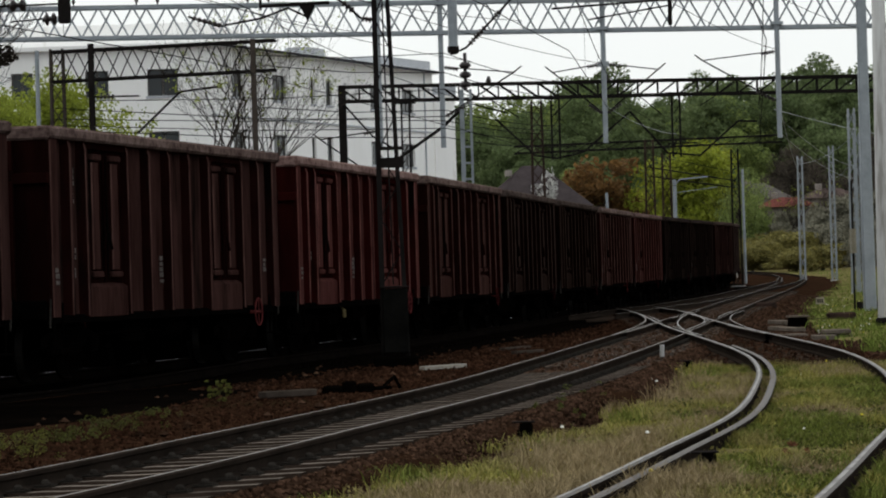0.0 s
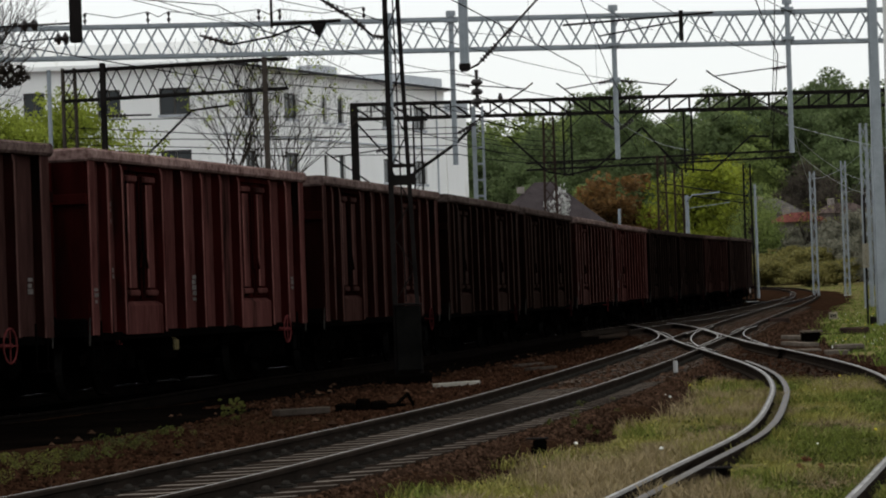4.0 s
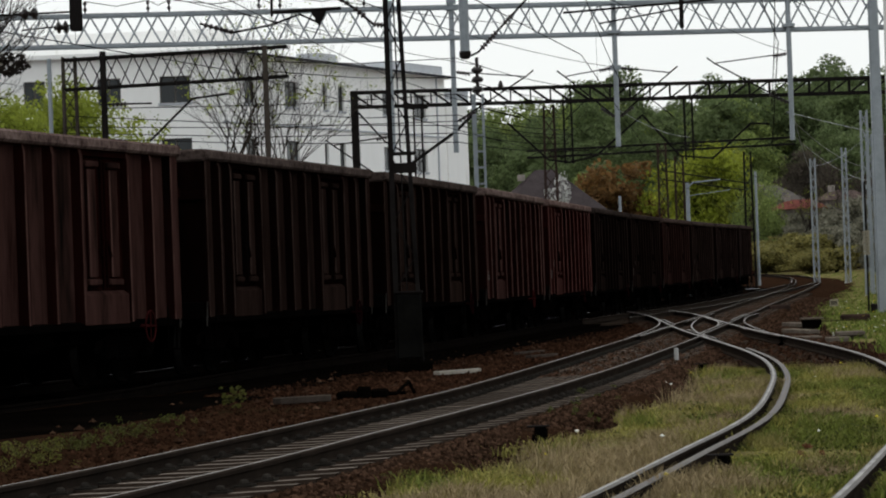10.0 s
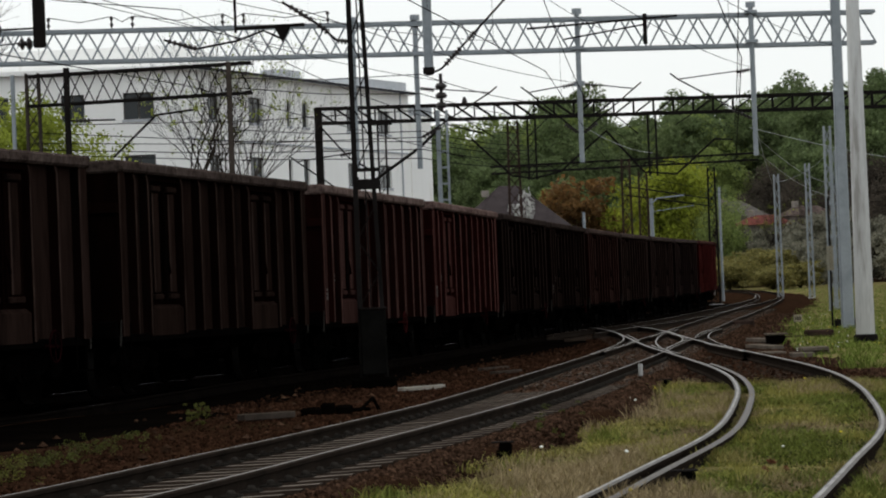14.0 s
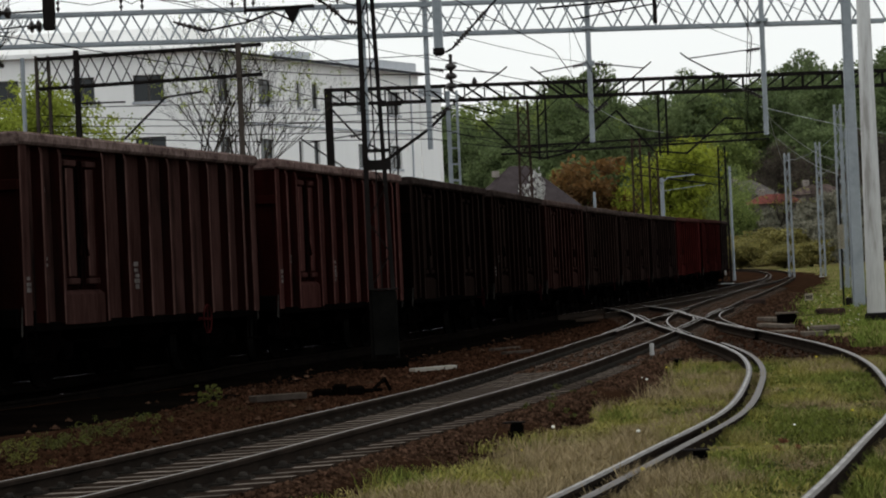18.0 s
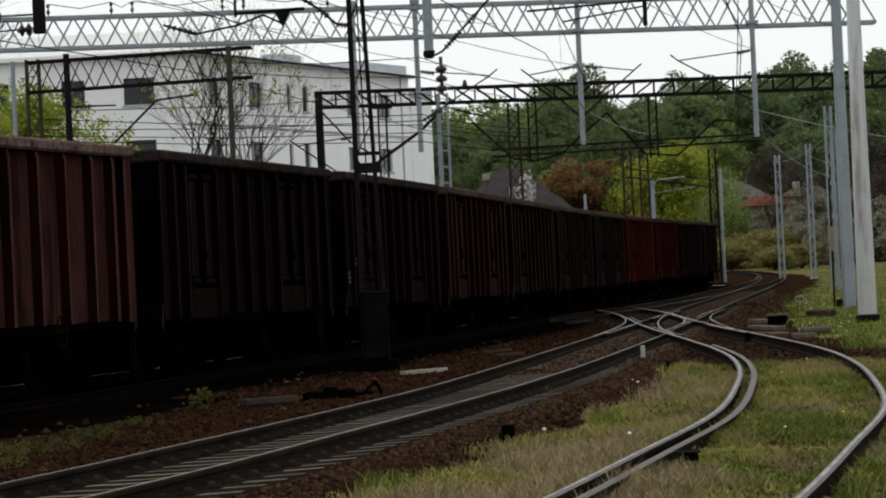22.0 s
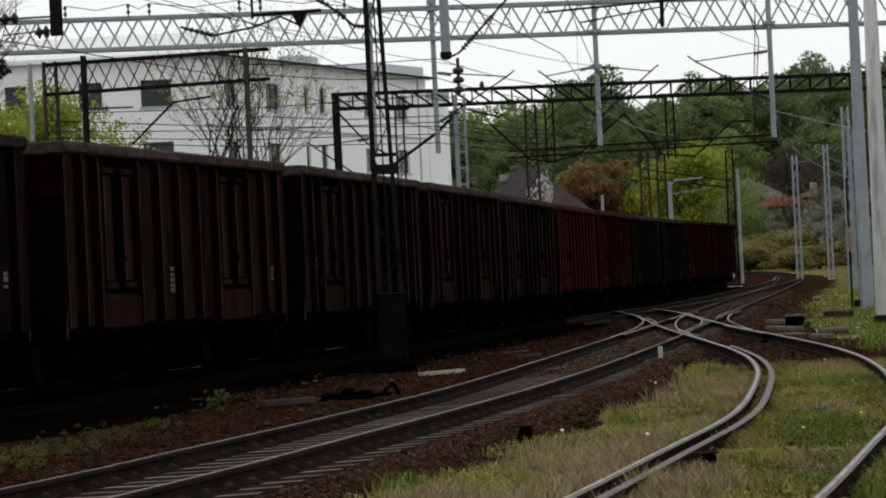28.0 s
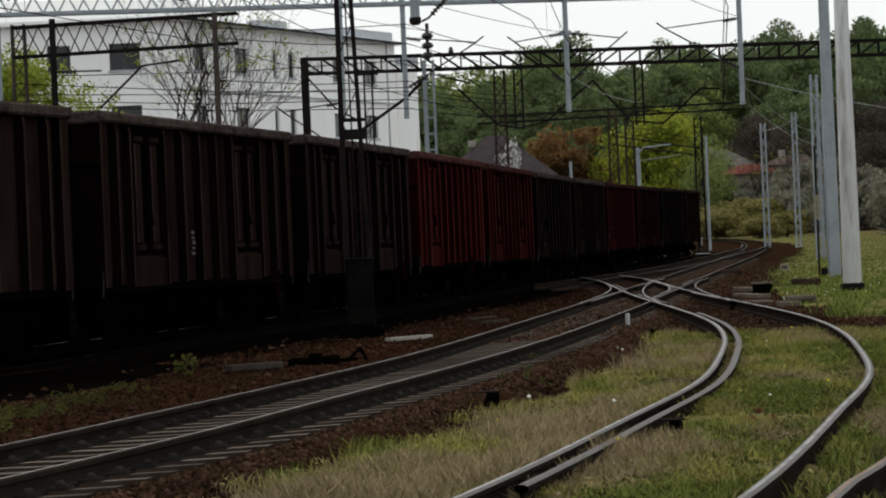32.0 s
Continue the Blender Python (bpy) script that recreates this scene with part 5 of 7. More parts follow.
# ---- the white building on its terrace ----
def holed_wall(a, b, z0, z1, thick, holes):
    """A wall of that thickness from a to b with openings (s0, s1, lo, hi) that go through it."""
    a, b = Vector(a), Vector(b)
    L, u = (b - a).length, (b - a).normalized()
    nrm = Vector((-u.y, u.x))
    ss = sorted({0.0, L, *(v for h in holes for v in h[:2])})
    zs = sorted({z0, z1, *(v for h in holes for v in h[2:])})
    bm = bmesh.new()
    def p(s, z, d):
        q = a + u * s + nrm * d
        return (q.x, q.y, z)
    for s0, s1 in zip(ss, ss[1:]):
        for c0, c1 in zip(zs, zs[1:]):
            sm, zm = (s0 + s1) / 2, (c0 + c1) / 2
            if any(h[0] < sm < h[1] and h[2] < zm < h[3] for h in holes):
                continue
            for d in (0, thick):
                bm.faces.new([bm.verts.new(p(*k, d)) for k in ((s0, c0), (s1, c0), (s1, c1), (s0, c1))])
    for s0, s1, c0, c1 in list(holes) + [(0, L, z0, z1)]:
        for e, f in (((s0, c0), (s1, c0)), ((s1, c0), (s1, c1)), ((s1, c1), (s0, c1)), ((s0, c1), (s0, c0))):
            bm.faces.new([bm.verts.new(p(*k, d)) for k, d in ((e, 0), (f, 0), (f, thick), (e, thick))])
    bmesh.ops.remove_doubles(bm, verts=bm.verts[:], dist=0.001)
    return bm, (lambda s, z, d=0.0: Vector(p(s, z, d)))


def window_set(parent, at, s0, s1, lo, hi, panes):
    bm = bmesh.new()
    def beam(sa, za, sb, zb, d=0.07):
        bar(bm, at(sa, za, 0.16), at(sb, zb, 0.16), d)
    for z in (lo + 0.035, hi - 0.035):
        beam(s0, z, s1, z)
    for k in range(panes + 1):
        s = s0 + 0.035 + (s1 - s0 - 0.07) * k / panes
        beam(s, lo, s, hi)
    w = part("window", bm, M_FRAME, parent, "dark-framed window")
    for k in range(panes):
        a, b = s0 + (s1 - s0) * k / panes + 0.05, s0 + (s1 - s0) * (k + 1) / panes - 0.05
        bm = bmesh.new()
        vs = [[bm.verts.new(at(s, z, d)) for s, z in ((a, lo + 0.06), (b, lo + 0.06), (b, hi - 0.06), (a, hi - 0.06))] for d in (0.155, 0.17)]
        bm.faces.new(vs[0])
        bm.faces.new(vs[1])
        for j in range(4):
            bm.faces.new((vs[0][j], vs[0][(j + 1) % 4], vs[1][(j + 1) % 4], vs[1][j]))
        part("pane", bm, M_GLASS, w)
    bm = bmesh.new()
    bar(bm, at(s0 - 0.08, lo - 0.04, -0.04), at(s1 + 0.08, lo - 0.04, -0.04), 0.06, 0.14)
    part("sill", bm, M_GREYMETAL, w)


def white_building():
    h = thing("apartment_building", "white rendered flat-roofed building with dark windows on a terrace", "building")
    C, R, Lf = (-13.94, 190.0), (-2.0, 222.0), (-46.0, 191.5)
    z0, roof = 2.0, 14.5
    rows = ((11.85, 13.35), (8.45, 9.92), (5.1, 6.5))
    holes = [(s0, s1, lo, hi) for lo, hi in rows for s0, s1 in ((3.0, 4.5), (8.6, 10.5), (14.2, 14.8), (16.5, 17.4), (19.3, 19.7), (23.5, 24.7), (28.8, 30.8))]
    bm, at = holed_wall(C, R, z0, roof, 0.35, holes)
    part("wall", bm, M_WHITE, h)
    for q in holes:
        window_set(h, at, *q, 2 if q[1] - q[0] > 1.3 else 1)
    # the front towards the yard: its run starts at the far end
    L = Vector((C[0] - Lf[0], C[1] - Lf[1])).length
    holes = [(L - e, L - s, lo, hi) for lo, hi in rows for s, e in ((1.75, 3.45), (5.6, 6.9), (9.8, 11.0), (14.2, 15.8), (19, 20.6), (24, 25.4))]
    bm, at = holed_wall(Lf, C, z0, roof, 0.35, holes)
    part("wall", bm, M_WHITE, h)
    for q in holes:
        window_set(h, at, *q, 2)
    for a, b in ((R, (-30, 232)), ((-30, 232), Lf)):
        bm, _ = holed_wall(a, b, z0, roof, 0.35, [])
        part("wall", bm, M_WHITE, h)
    def slab(pts, za, zb):
        bm = bmesh.new()
        lo, hi = [bm.verts.new((*p, za)) for p in pts], [bm.verts.new((*p, zb)) for p in pts]
        bm.faces.new(lo[::-1])
        bm.faces.new(hi)
        for k in range(len(pts)):
            bm.faces.new((lo[k], lo[(k + 1) % len(pts)], hi[(k + 1) % len(pts)], hi[k]))
        return bm
    part("roof", slab([(-46.3, 191.1), (-13.8, 189.5), (-1.6, 222.2), (-30, 232.6)], roof + 0.003, roof + 0.24), M_WHITE, h, "flat roof with a pale edge")
    u = (Vector(R) - Vector(C)).normalized()
    o = Vector((u.y, -u.x)) * 0.5
    one_bar("cornice", (*(Vector(C) + o), roof + 0.12), (*(Vector(R) + o), roof + 0.1), 0.16, M_ROOF, h, 0.14)
    part("roof_room", slab([(-44, 196), (-15.0, 195), (-13.0, 203), (-40, 206)], roof + 0.24, roof + 1.75), M_WHITE, h, "pale set-back top storey")
    part("parapet", slab([(-5.2, 214.8), (-2.1, 222.4), (-5.0, 224), (-8.2, 216)], roof + 0.24, roof + 0.85), M_GREYMETAL, h, "grey sheet-metal parapet")
    part("vent_box", slab([(-9.2, 203.5), (-8.2, 206), (-9.5, 207), (-10.5, 204)], roof + 0.24, roof + 0.75), M_GREYMETAL, h)
    part("chimney", slab([(-13.2, 197.5), (-12.5, 199), (-13.5, 200), (-14.2, 198)], roof + 0.24, roof + 1.1), M_WHITE, h)
    bm, _ = holed_wall((-1.9, 222.1), (-0.6, 223.6), z0, 13.2, 0.3, [])
    part("annex_wall", bm, M_WHITE, h)
    part("annex_roof", slab([(-2.0, 222.3), (-0.5, 223.5), (-2, 226), (-4, 225)], 13.2, 13.75), M_GREYMETAL, h)
    # Lines across the wall, taken for cables, built as flat grey bars.
    for z in (7.35, 10.75):
        one_bar("string_course", (*(Vector(C) + o * 0.1), z), (*(Vector(R) + o * 0.1), z), 0.09, M_GREYMETAL, h, 0.09)
    for s in (32.6,):
        u = (Vector(R) - Vector(C)).normalized()
        p = Vector(C) + u * s - Vector((-u.y, u.x)) * 0.06
        bm = bmesh.new()
        tube(bm, p.x, p.y, z0, roof, 0.05, 8)
        part("downpipe", bm, M_GREYMETAL, h)


white_building()


def house(x, y, w, d, eave, ridge, turn, m_roof, label, stack=0.5, hip=1.2):
    z = ground_z(x, y) - 0.5
    wall = eave - z
    h = thing("house", label, "house", pose(x, y, z, 0, 0, turn))
    bm, at = holed_wall((-w / 2, -d / 2), (w / 2, -d / 2), 0, wall, 0.3, [(s, s + 0.6, lo, lo + 0.9) for lo in (1.4, 4.0, 6.4) if lo + 1.1 < wall for s in (0.7, w / 2 - 0.3, w - 1.3)])
    part("wall", bm, M_HOUSE, h)
    for lo in (1.4, 4.0, 6.4):
        if lo + 1.1 < wall:
            for s in (0.7, w / 2 - 0.3, w - 1.3):
                window_set(h, at, s, s + 0.6, lo, lo + 0.9, 2)
    bm = bmesh.new()
    box(bm, -w / 2, -d / 2 + 0.31, 0, w / 2, d / 2, wall)
    part("wall", bm, M_HOUSE, h)
    bm = bmesh.new()
    e = 0.4
    vs = [bm.verts.new(p) for p in ((-w / 2 - e, -d / 2 - e, wall - 0.1), (w / 2 + e, -d / 2 - e, wall - 0.1), (w / 2 + e, d / 2 + e, wall - 0.1), (-w / 2 - e, d / 2 + e, wall - 0.1), (-w / 2 + hip, 0, wall + ridge), (w / 2 - hip, 0, wall + ridge))]
    for f in ((0, 1, 5, 4), (2, 3, 4, 5), (1, 2, 5), (3, 0, 4), (3, 2, 1, 0)):
        bm.faces.new([vs[i] for i in f])
    roof = part("roof", bm, m_roof, h)
    bm = bmesh.new()
    box(bm, -w / 4 - 0.3, -0.3, wall + ridge - 1.0, -w / 4 + 0.3, 0.3, wall + ridge + stack, 0.03)
    part("chimney", bm, M_BRICK, roof)


M_HOUSE = mat("old_house_render", (0.13, 0.11, 0.095), (0.26, 0.225, 0.2), 0.9, scale=0.6, fine=6, bump=0.1)
M_TILE = mat("red_roof_tiles", (0.1, 0.034, 0.028), (0.18, 0.066, 0.054), 0.85, scale=1.2, fine=9, bump=0.3)
M_BROWNROOF = mat("faded_brown_roof", (0.06, 0.045, 0.04), (0.12, 0.09, 0.08), 0.85, scale=1.2, fine=9)
M_GREYROOF = mat("pale_grey_roof", (0.07, 0.062, 0.058), (0.13, 0.118, 0.108), 0.85, scale=1.2, fine=9)
M_SLATE = mat("dark_roof_sheet", (0.03, 0.025, 0.026), (0.075, 0.062, 0.063), 0.8, scale=0.8, fine=8)
M_BRICK = mat("pale_chimney", (0.2, 0.18, 0.16), (0.34, 0.3, 0.27), 0.9, scale=3, fine=20)
house(30.8, 334, 4.6, 5, 7.45, 0.85, 4, M_TILE, "small house with a red tiled roof beyond the curve")
house(36.2, 345, 4.6, 5, 8.4, 0.9, 8, M_BROWNROOF, "rendered house with a faded brown roof among trees")
house(30.2, 360, 4.4, 6, 8.9, 1.5, 20, M_GREYROOF, "taller house with a pale grey-brown roof on the slope", 0.25)
house(6.2, 326, 9, 8, ground_z(6.2, 326) + 6.2, 3.9, 12, M_SLATE, "low building with a dark hipped roof behind the train", -0.4, 3.6)


# ---- plants ----
M_LEAF_MID = leaf_mat("lighter_woodland_leaves", (0.13, 0.18, 0.05), (0.27, 0.32, 0.1))
M_LEAF_PALE = leaf_mat("pale_blossom_leaves", (0.13, 0.125, 0.09), (0.26, 0.25, 0.19))
M_BLOSSOM = leaf_mat("white_blossom", (0.35, 0.36, 0.34), (0.6, 0.6, 0.57))
M_TWIGS = leaf_mat("brown_bare_twigs", (0.05, 0.042, 0.032), (0.11, 0.09, 0.07))
M_LEAF_LEFT = leaf_mat("yellow_green_leaves", (0.16, 0.2, 0.025), (0.33, 0.38, 0.06))
M_LEAF_BRIGHT = leaf_mat("bright_weed_leaves", (0.045, 0.052, 0.01), (0.13, 0.13, 0.03))
M_LEAF_WEED = leaf_mat("olive_weed_leaves", (0.035, 0.042, 0.009), (0.08, 0.088, 0.019))
RNG = np.random.default_rng(5)


def leaf_cloud(name, centres, radii, per, size, material, flat=0.75):
    """Many small leaf quads in clumps round the given centres."""
    vs = []
    for c, r in zip(centres, radii):
        d = RNG.normal(size=(per, 3))
        d /= np.linalg.norm(d, axis=1)[:, None]
        p = np.array(c) + d * (r * RNG.uniform(0.35, 1.0, (per, 1)) ** 0.6) * (1, 1, flat)
        u = RNG.normal(size=(per, 3))
        u /= np.linalg.norm(u, axis=1)[:, None]
        w = np.cross(u, RNG.normal(size=(per, 3)))
        w /= np.linalg.norm(w, axis=1)[:, None]
        s = size * RNG.uniform(0.5, 1.3, (per, 1))
        vs.append(np.stack([p - u * s, p + w * s * 0.6, p + u * s, p - w * s * 0.6], 1).reshape(-1, 3))
    vs = np.concatenate(vs)
    faces = np.arange(len(vs)).reshape(-1, 4)
    return raw_mesh(name, vs.tolist(), faces.tolist(), material)


def limb(bm, a, b, r0, r1, sides=6, bend=0.0, seed=0):
    """A tapered, slightly bent limb."""
    rnd = random.Random(seed)
    a, b = Vector(a), Vector(b)
    n = 3
    prev, off = None, Vector()
    ax = (b - a).normalized()
    up = Vector((0, 0, 1)) if abs(ax.z) < 0.9 else Vector((1, 0, 0))
    u = ax.cross(up).normalized()
    v = ax.cross(u)
    for k in range(n + 1):
        f = k / n
        if 0 < k < n:
            off = Vector((rnd.uniform(-1, 1), rnd.uniform(-1, 1), 0)) * bend * (b - a).length
        elif k == n:
            off = Vector()
        c, r = a.lerp(b, f) + off, r0 + (r1 - r0) * f
        ring = [bm.verts.new(c + u * r * math.cos(2 * math.pi * j / sides) + v * r * math.sin(2 * math.pi * j / sides)) for j in range(sides)]
        if prev:
            for j in range(sides):
                bm.faces.new((prev[j], prev[(j + 1) % sides], ring[(j + 1) % sides], ring[j]))
        prev = ring
    bm.faces.new(prev)


def branch(bm, a, d, length, r, depth, rnd, tips, spread=0.55, lift=0.15):
    b = a + d * length
    limb(bm, a, b, r, r * 0.62, 5 if depth > 1 else 3, 0.05, rnd.random())
    if depth == 0:
        tips.append(b)
        return
    for k in range(rnd.choice((2, 3, 3)) if depth > 1 else 3):
        e = (d + Vector((rnd.uniform(-1, 1), rnd.uniform(-1, 1), rnd.uniform(-0.6, 1) + lift)) * spread).normalized()
        start = a.lerp(b, rnd.uniform(0.45, 1.0) if k else 1.0)
        branch(bm, start, e, length * rnd.uniform(0.6, 0.85), r * 0.58, depth - 1, rnd, tips, spread, lift)


def crown_tree(seed, height, width, material, label, clumps=70, per=60, leaf=0.34, low=0.2, skirt=0.4):
    """A broad-leaved tree: trunk with limbs, crown in uneven clumps. Built at the origin."""
    rnd = random.Random(seed)
    t = thing("tree", label, "tree")
    bm = bmesh.new()
    limb(bm, (0, 0, -0.5), (0, 0, height * 0.55), width * 0.035, width * 0.02, 8, 0.02, seed)
    cs, rs = [], []
    lobes = [(rnd.uniform(-0.28, 0.28) * width, rnd.uniform(-0.28, 0.28) * width, height * rnd.uniform(skirt, 0.82)) for _ in range(7)]
    for lo in lobes:
        limb(bm, (0, 0, height * 0.3), lo, width * 0.016, width * 0.005, 5, 0.06, rnd.random())
    part("trunk", bm, M_BARK, t)
    while len(cs) < clumps:
        x, y, z = (rnd.uniform(-1, 1) for _ in range(3))
        q = x * x + y * y + z * z
        if q > 1 or q < 0.25:
            continue
        lo = lobes[len(cs) % len(lobes)]
        c = (lo[0] + x * width * 0.27, lo[1] + y * width * 0.27, lo[2] + z * height * 0.2)
        if c[2] < low * height:
            continue
        cs.append(c)
        rs.append(width * rnd.uniform(0.1, 0.2))
    part("crown", leaf_cloud("crown", cs, rs, per, leaf, material), None, t)
    return t


def plant(src, used, x, y, s, turn, sz=None):
    m = Matrix.LocRotScale((x, y, ground_z(x, y)), Euler((0, 0, turn)), (s, s, sz or s))
    ob = src if src not in used else copy_thing(src, m)
    used.add(src)
    ob.matrix_basis = m
    return ob


def woods():
    kinds = [crown_tree(k, 13, 8.5, M_LEAF_WOOD if k != 3 else M_LEAF_MID, "tall broad-leaved tree of the wooded slope in fresh spring leaf", 120, 170, 0.19, 0.1, 0.3) for k in range(5)]
    kinds.append(crown_tree(6, 12, 7.5, M_TWIGS, "still leafless brown tree of the wooded slope", 110, 90, 0.13, 0.1, 0.3))
    used = set()
    rnd = random.Random(4)
    sky = [(-14, 19.5), (-1.5, 20.4), (3.9, 22.8), (7.7, 22.2), (11, 23.4), (14.5, 25.0), (18, 24.0), (23.4, 22.2), (27, 23.4), (31.4, 24.5), (36.5, 23.7), (41.8, 25.4), (47, 25.0), (60, 25)]
    def top(x):
        for (a, za), (b, zb) in zip(sky, sky[1:]):
            if a <= x <= b:
                return za + (zb - za) * (x - a) / (b - a)
        return sky[-1][1]
    for y, step, cut in ((400, 3.4, 0.0), (385, 4.0, 1.5), (372, 4.2, 5.0), (360, 4.6, 8.5), (430, 7, -1.2)):
        x = -12.0 * y / 400
        while x < 56 * y / 400:
            want = 1.25 + (top(x * 400 / y) - 1.25) * y / 400 - cut - rnd.uniform(0, 1.2)
            h = want - ground_z(x, y)
            bare = y < 380 and x > 24 and rnd.random() < 0.7
            plant(kinds[5 if bare else rnd.randrange(5)], used, x + rnd.uniform(-0.8, 0.8), y + rnd.uniform(-3, 3), max(0.5, min(1.25, h / 13.0)), rnd.uniform(0, 6.28), max(0.35, h / 13.0))
            x += step * rnd.uniform(0.8, 1.25)


woods()


def yard_trees():
    used = set()
    plant(crown_tree(21, 11, 10, M_LEAF_LIME, "round tree with bright lime-green spring leaves", 110, 110, 0.22, 0.05, 0.25), used, 20.4, 326, 1.06, 0.4, 1.12)
    plant(crown_tree(28, 11, 10, M_LEAF_MID, "green young tree beside the curve", 90, 110, 0.18, 0.03, 0.2), used, 25.6, 318, 0.5, 1.4, 0.8)
    cop = crown_tree(22, 9, 7.5, M_LEAF_RED, "tree with coppery brown young leaves", 80, 90, 0.24, 0.05, 0.25)
    plant(cop, used, 12.4, 327, 1.3, 1.0, 1.24)
    plant(cop, used, 16.6, 332, 0.85, 2.6)
    plant(cop, used, 9.0, 336, 0.7, 4.1)
    scrub = crown_tree(23, 4.2, 5.2, M_LEAF_YEL, "yellowish-green shrub beside the far tracks", 90, 120, 0.13, 0.0, 0.15)
    rnd = random.Random(8)
    for x, y, s in ((20.5, 290, 0.9), (23.5, 287, 1.0), (26.5, 280, 0.9), (29, 284, 1.15), (25, 296, 1.2), (22, 300, 1.25), (28, 300, 1.4), (24.5, 306, 1.4), (19.5, 305, 1.2)):
        plant(scrub, used, x, y, s * 0.95, rnd.uniform(0, 6), s * rnd.uniform(0.42, 0.6))
    pale = crown_tree(24, 6.5, 5.5, M_LEAF_PALE, "small tree with pale whitish-green blossom", 60, 80, 0.2, 0.0, 0.2)
    for x, y, s in ((31.5, 308, 1.0), (34.5, 312, 0.9), (37.5, 305, 1.1), (40, 298, 1.2), (27, 318, 0.8), (43, 310, 1.3)):
        plant(pale, used, x, y, s * 0.9, rnd.uniform(0, 6), s * 0.62)
    for x, y, s in ((29, 316, 0.8), (33, 300, 0.9), (36, 318, 1.0), (39.5, 316, 1.1), (34.5, 290, 0.8), (31.5, 278, 0.6), (35.5, 270, 0.7), (38, 285, 0.9), (31, 295, 0.7), (33.5, 312, 1.25), (37, 308, 1.3), (30.5, 326, 1.0)):
        plant(pale, used, x, y, s * 0.8, rnd.uniform(0, 6), s * 0.8)
    bloom = crown_tree(27, 4.5, 2.6, M_BLOSSOM, "small tree in white blossom beside a dark roof", 26, 26, 0.1, 0.1, 0.3)
    plant(bloom, used, 7.7, 320, 1.0, 0.3, 2.3)
    bush = crown_tree(25, 7.4, 6.0, M_LEAF_LEFT, "bushy young tree with yellow-green leaves beside the portal", 80, 170, 0.092, 0.3)
    plant(bush, used, -14.6, 131, 1.0, 0.3, 1.0)
    plant(bush, used, -17.4, 128, 0.8, 2.2, 0.9)
    # Shrubs added, mostly unseen, to darken the gaps behind the train.
    hedge = crown_tree(26, 3.2, 4.5, M_LEAF_WOOD, "dark shrub added to fill the bank behind the train", 35, 60, 0.16, 0.0, 0.2)
    for i in range(B_ZERO + 4, B_ZERO + 200, 6):
        q, t = LINE_B[i], heading(LINE_B, i)
        p = q + Vector((-t.y, t.x)) * rnd.uniform(5.0, 6.5)
        plant(hedge, used, p.x, p.y, rnd.uniform(0.5, 0.75), rnd.uniform(0, 6), rnd.uniform(0.4, 0.55))


def bare_tree(x, y, stems, reach, depth, seed, label, leaves, name="bare_tree", start=None, aim=None, r=0.09):
    rnd = random.Random(seed)
    t = thing(name, label, "tree")
    bm = bmesh.new()
    tips = []
    z = ground_z(x, y)
    for k in range(stems):
        a = Vector(start) if start else Vector((x + rnd.uniform(-0.7, 0.7), y + rnd.uniform(-0.5, 0.5), z - 0.2))
        d = Vector(aim).normalized() if aim else Vector((rnd.uniform(-0.22, 0.22), rnd.uniform(-0.2, 0.2), 1)).normalized()
        if aim:
            d = (d + Vector((rnd.uniform(-0.4, 0.4), rnd.uniform(-0.4, 0.4), rnd.uniform(-0.5, 0.5)))).normalized()
        branch(bm, a, d, reach * rnd.uniform(0.8, 1.15), r, depth, rnd, tips, 0.68, 0.2)
    part("bare_crown", bm, M_BARK, t)
    if leaves:
        cs = [tuple(p) for p in tips if rnd.random() < leaves]
        part("young_leaves", leaf_cloud("young_leaves", cs, [0.28] * len(cs), 5, 0.07, M_LEAF_LEFT), None, t, "sparse yellow-green young leaves")
    return t


yard_trees()
bare_tree(33.4, 322, 5, 2.6, 5, 31, "bare dark many-stemmed tree before the far houses", 0.1, r=0.08)
bare_tree(37.0, 326, 6, 2.7, 5, 35, "bare dark many-stemmed tree before the far houses", 0.0, r=0.08)
bare_tree(29.4, 322, 4, 2.4, 5, 37, "bare dark slender tree before the far houses", 0.1, r=0.06)
bare_tree(24.6, 320, 4, 2.8, 5, 33, "bare dark slender tree beside the lime-green tree", 0.2, r=0.07)
bare_tree(-10.0, 150, 5, 4.1, 5, 3, "nearly bare many-stemmed tree with fine twigs and first leaves", 0.16, r=0.075)
bare_tree(-8.2, 153, 3, 3.7, 5, 9, "nearly bare slender tree with first yellow-green leaves", 0.3, r=0.05)
bare_tree(-15.5, 92, 7, 2.0, 5, 12, "dark leafless tree reaching over the yard", 0.0, start=(-15.2, 92, 6.0), aim=(0.8, 0, 0.3), r=0.065)
bm = bmesh.new()
limb(bm, (-15.3, 92, ground_z(-15.3, 92) - 0.3), (-15.2, 92, 6.1), 0.2, 0.13, 8, 0.02, 3)
bare_trunk = next(o for o in scene.objects if o.get("label") == "dark leafless tree reaching over the yard")
part("trunk", bm, M_BARK, bare_trunk)
cs = [(-12.3 + 0.25 * math.cos(k), 92, 7.55 + 0.2 * math.sin(k * 2)) for k in range(6)]
part("twig_ball", leaf_cloud("twig_ball", cs, [0.22] * 6, 60, 0.07, M_BARK), None, bare_trunk, "dense dark ball of twigs")


# ---- turf, grass, stones ----
A_TREE = KDTree(len(LINE_A))
for _i, _q in enumerate(LINE_A):
    A_TREE.insert((_q.x, _q.y, 0), _i)
A_TREE.balance()
C_TREE = KDTree(len(LINE_C))
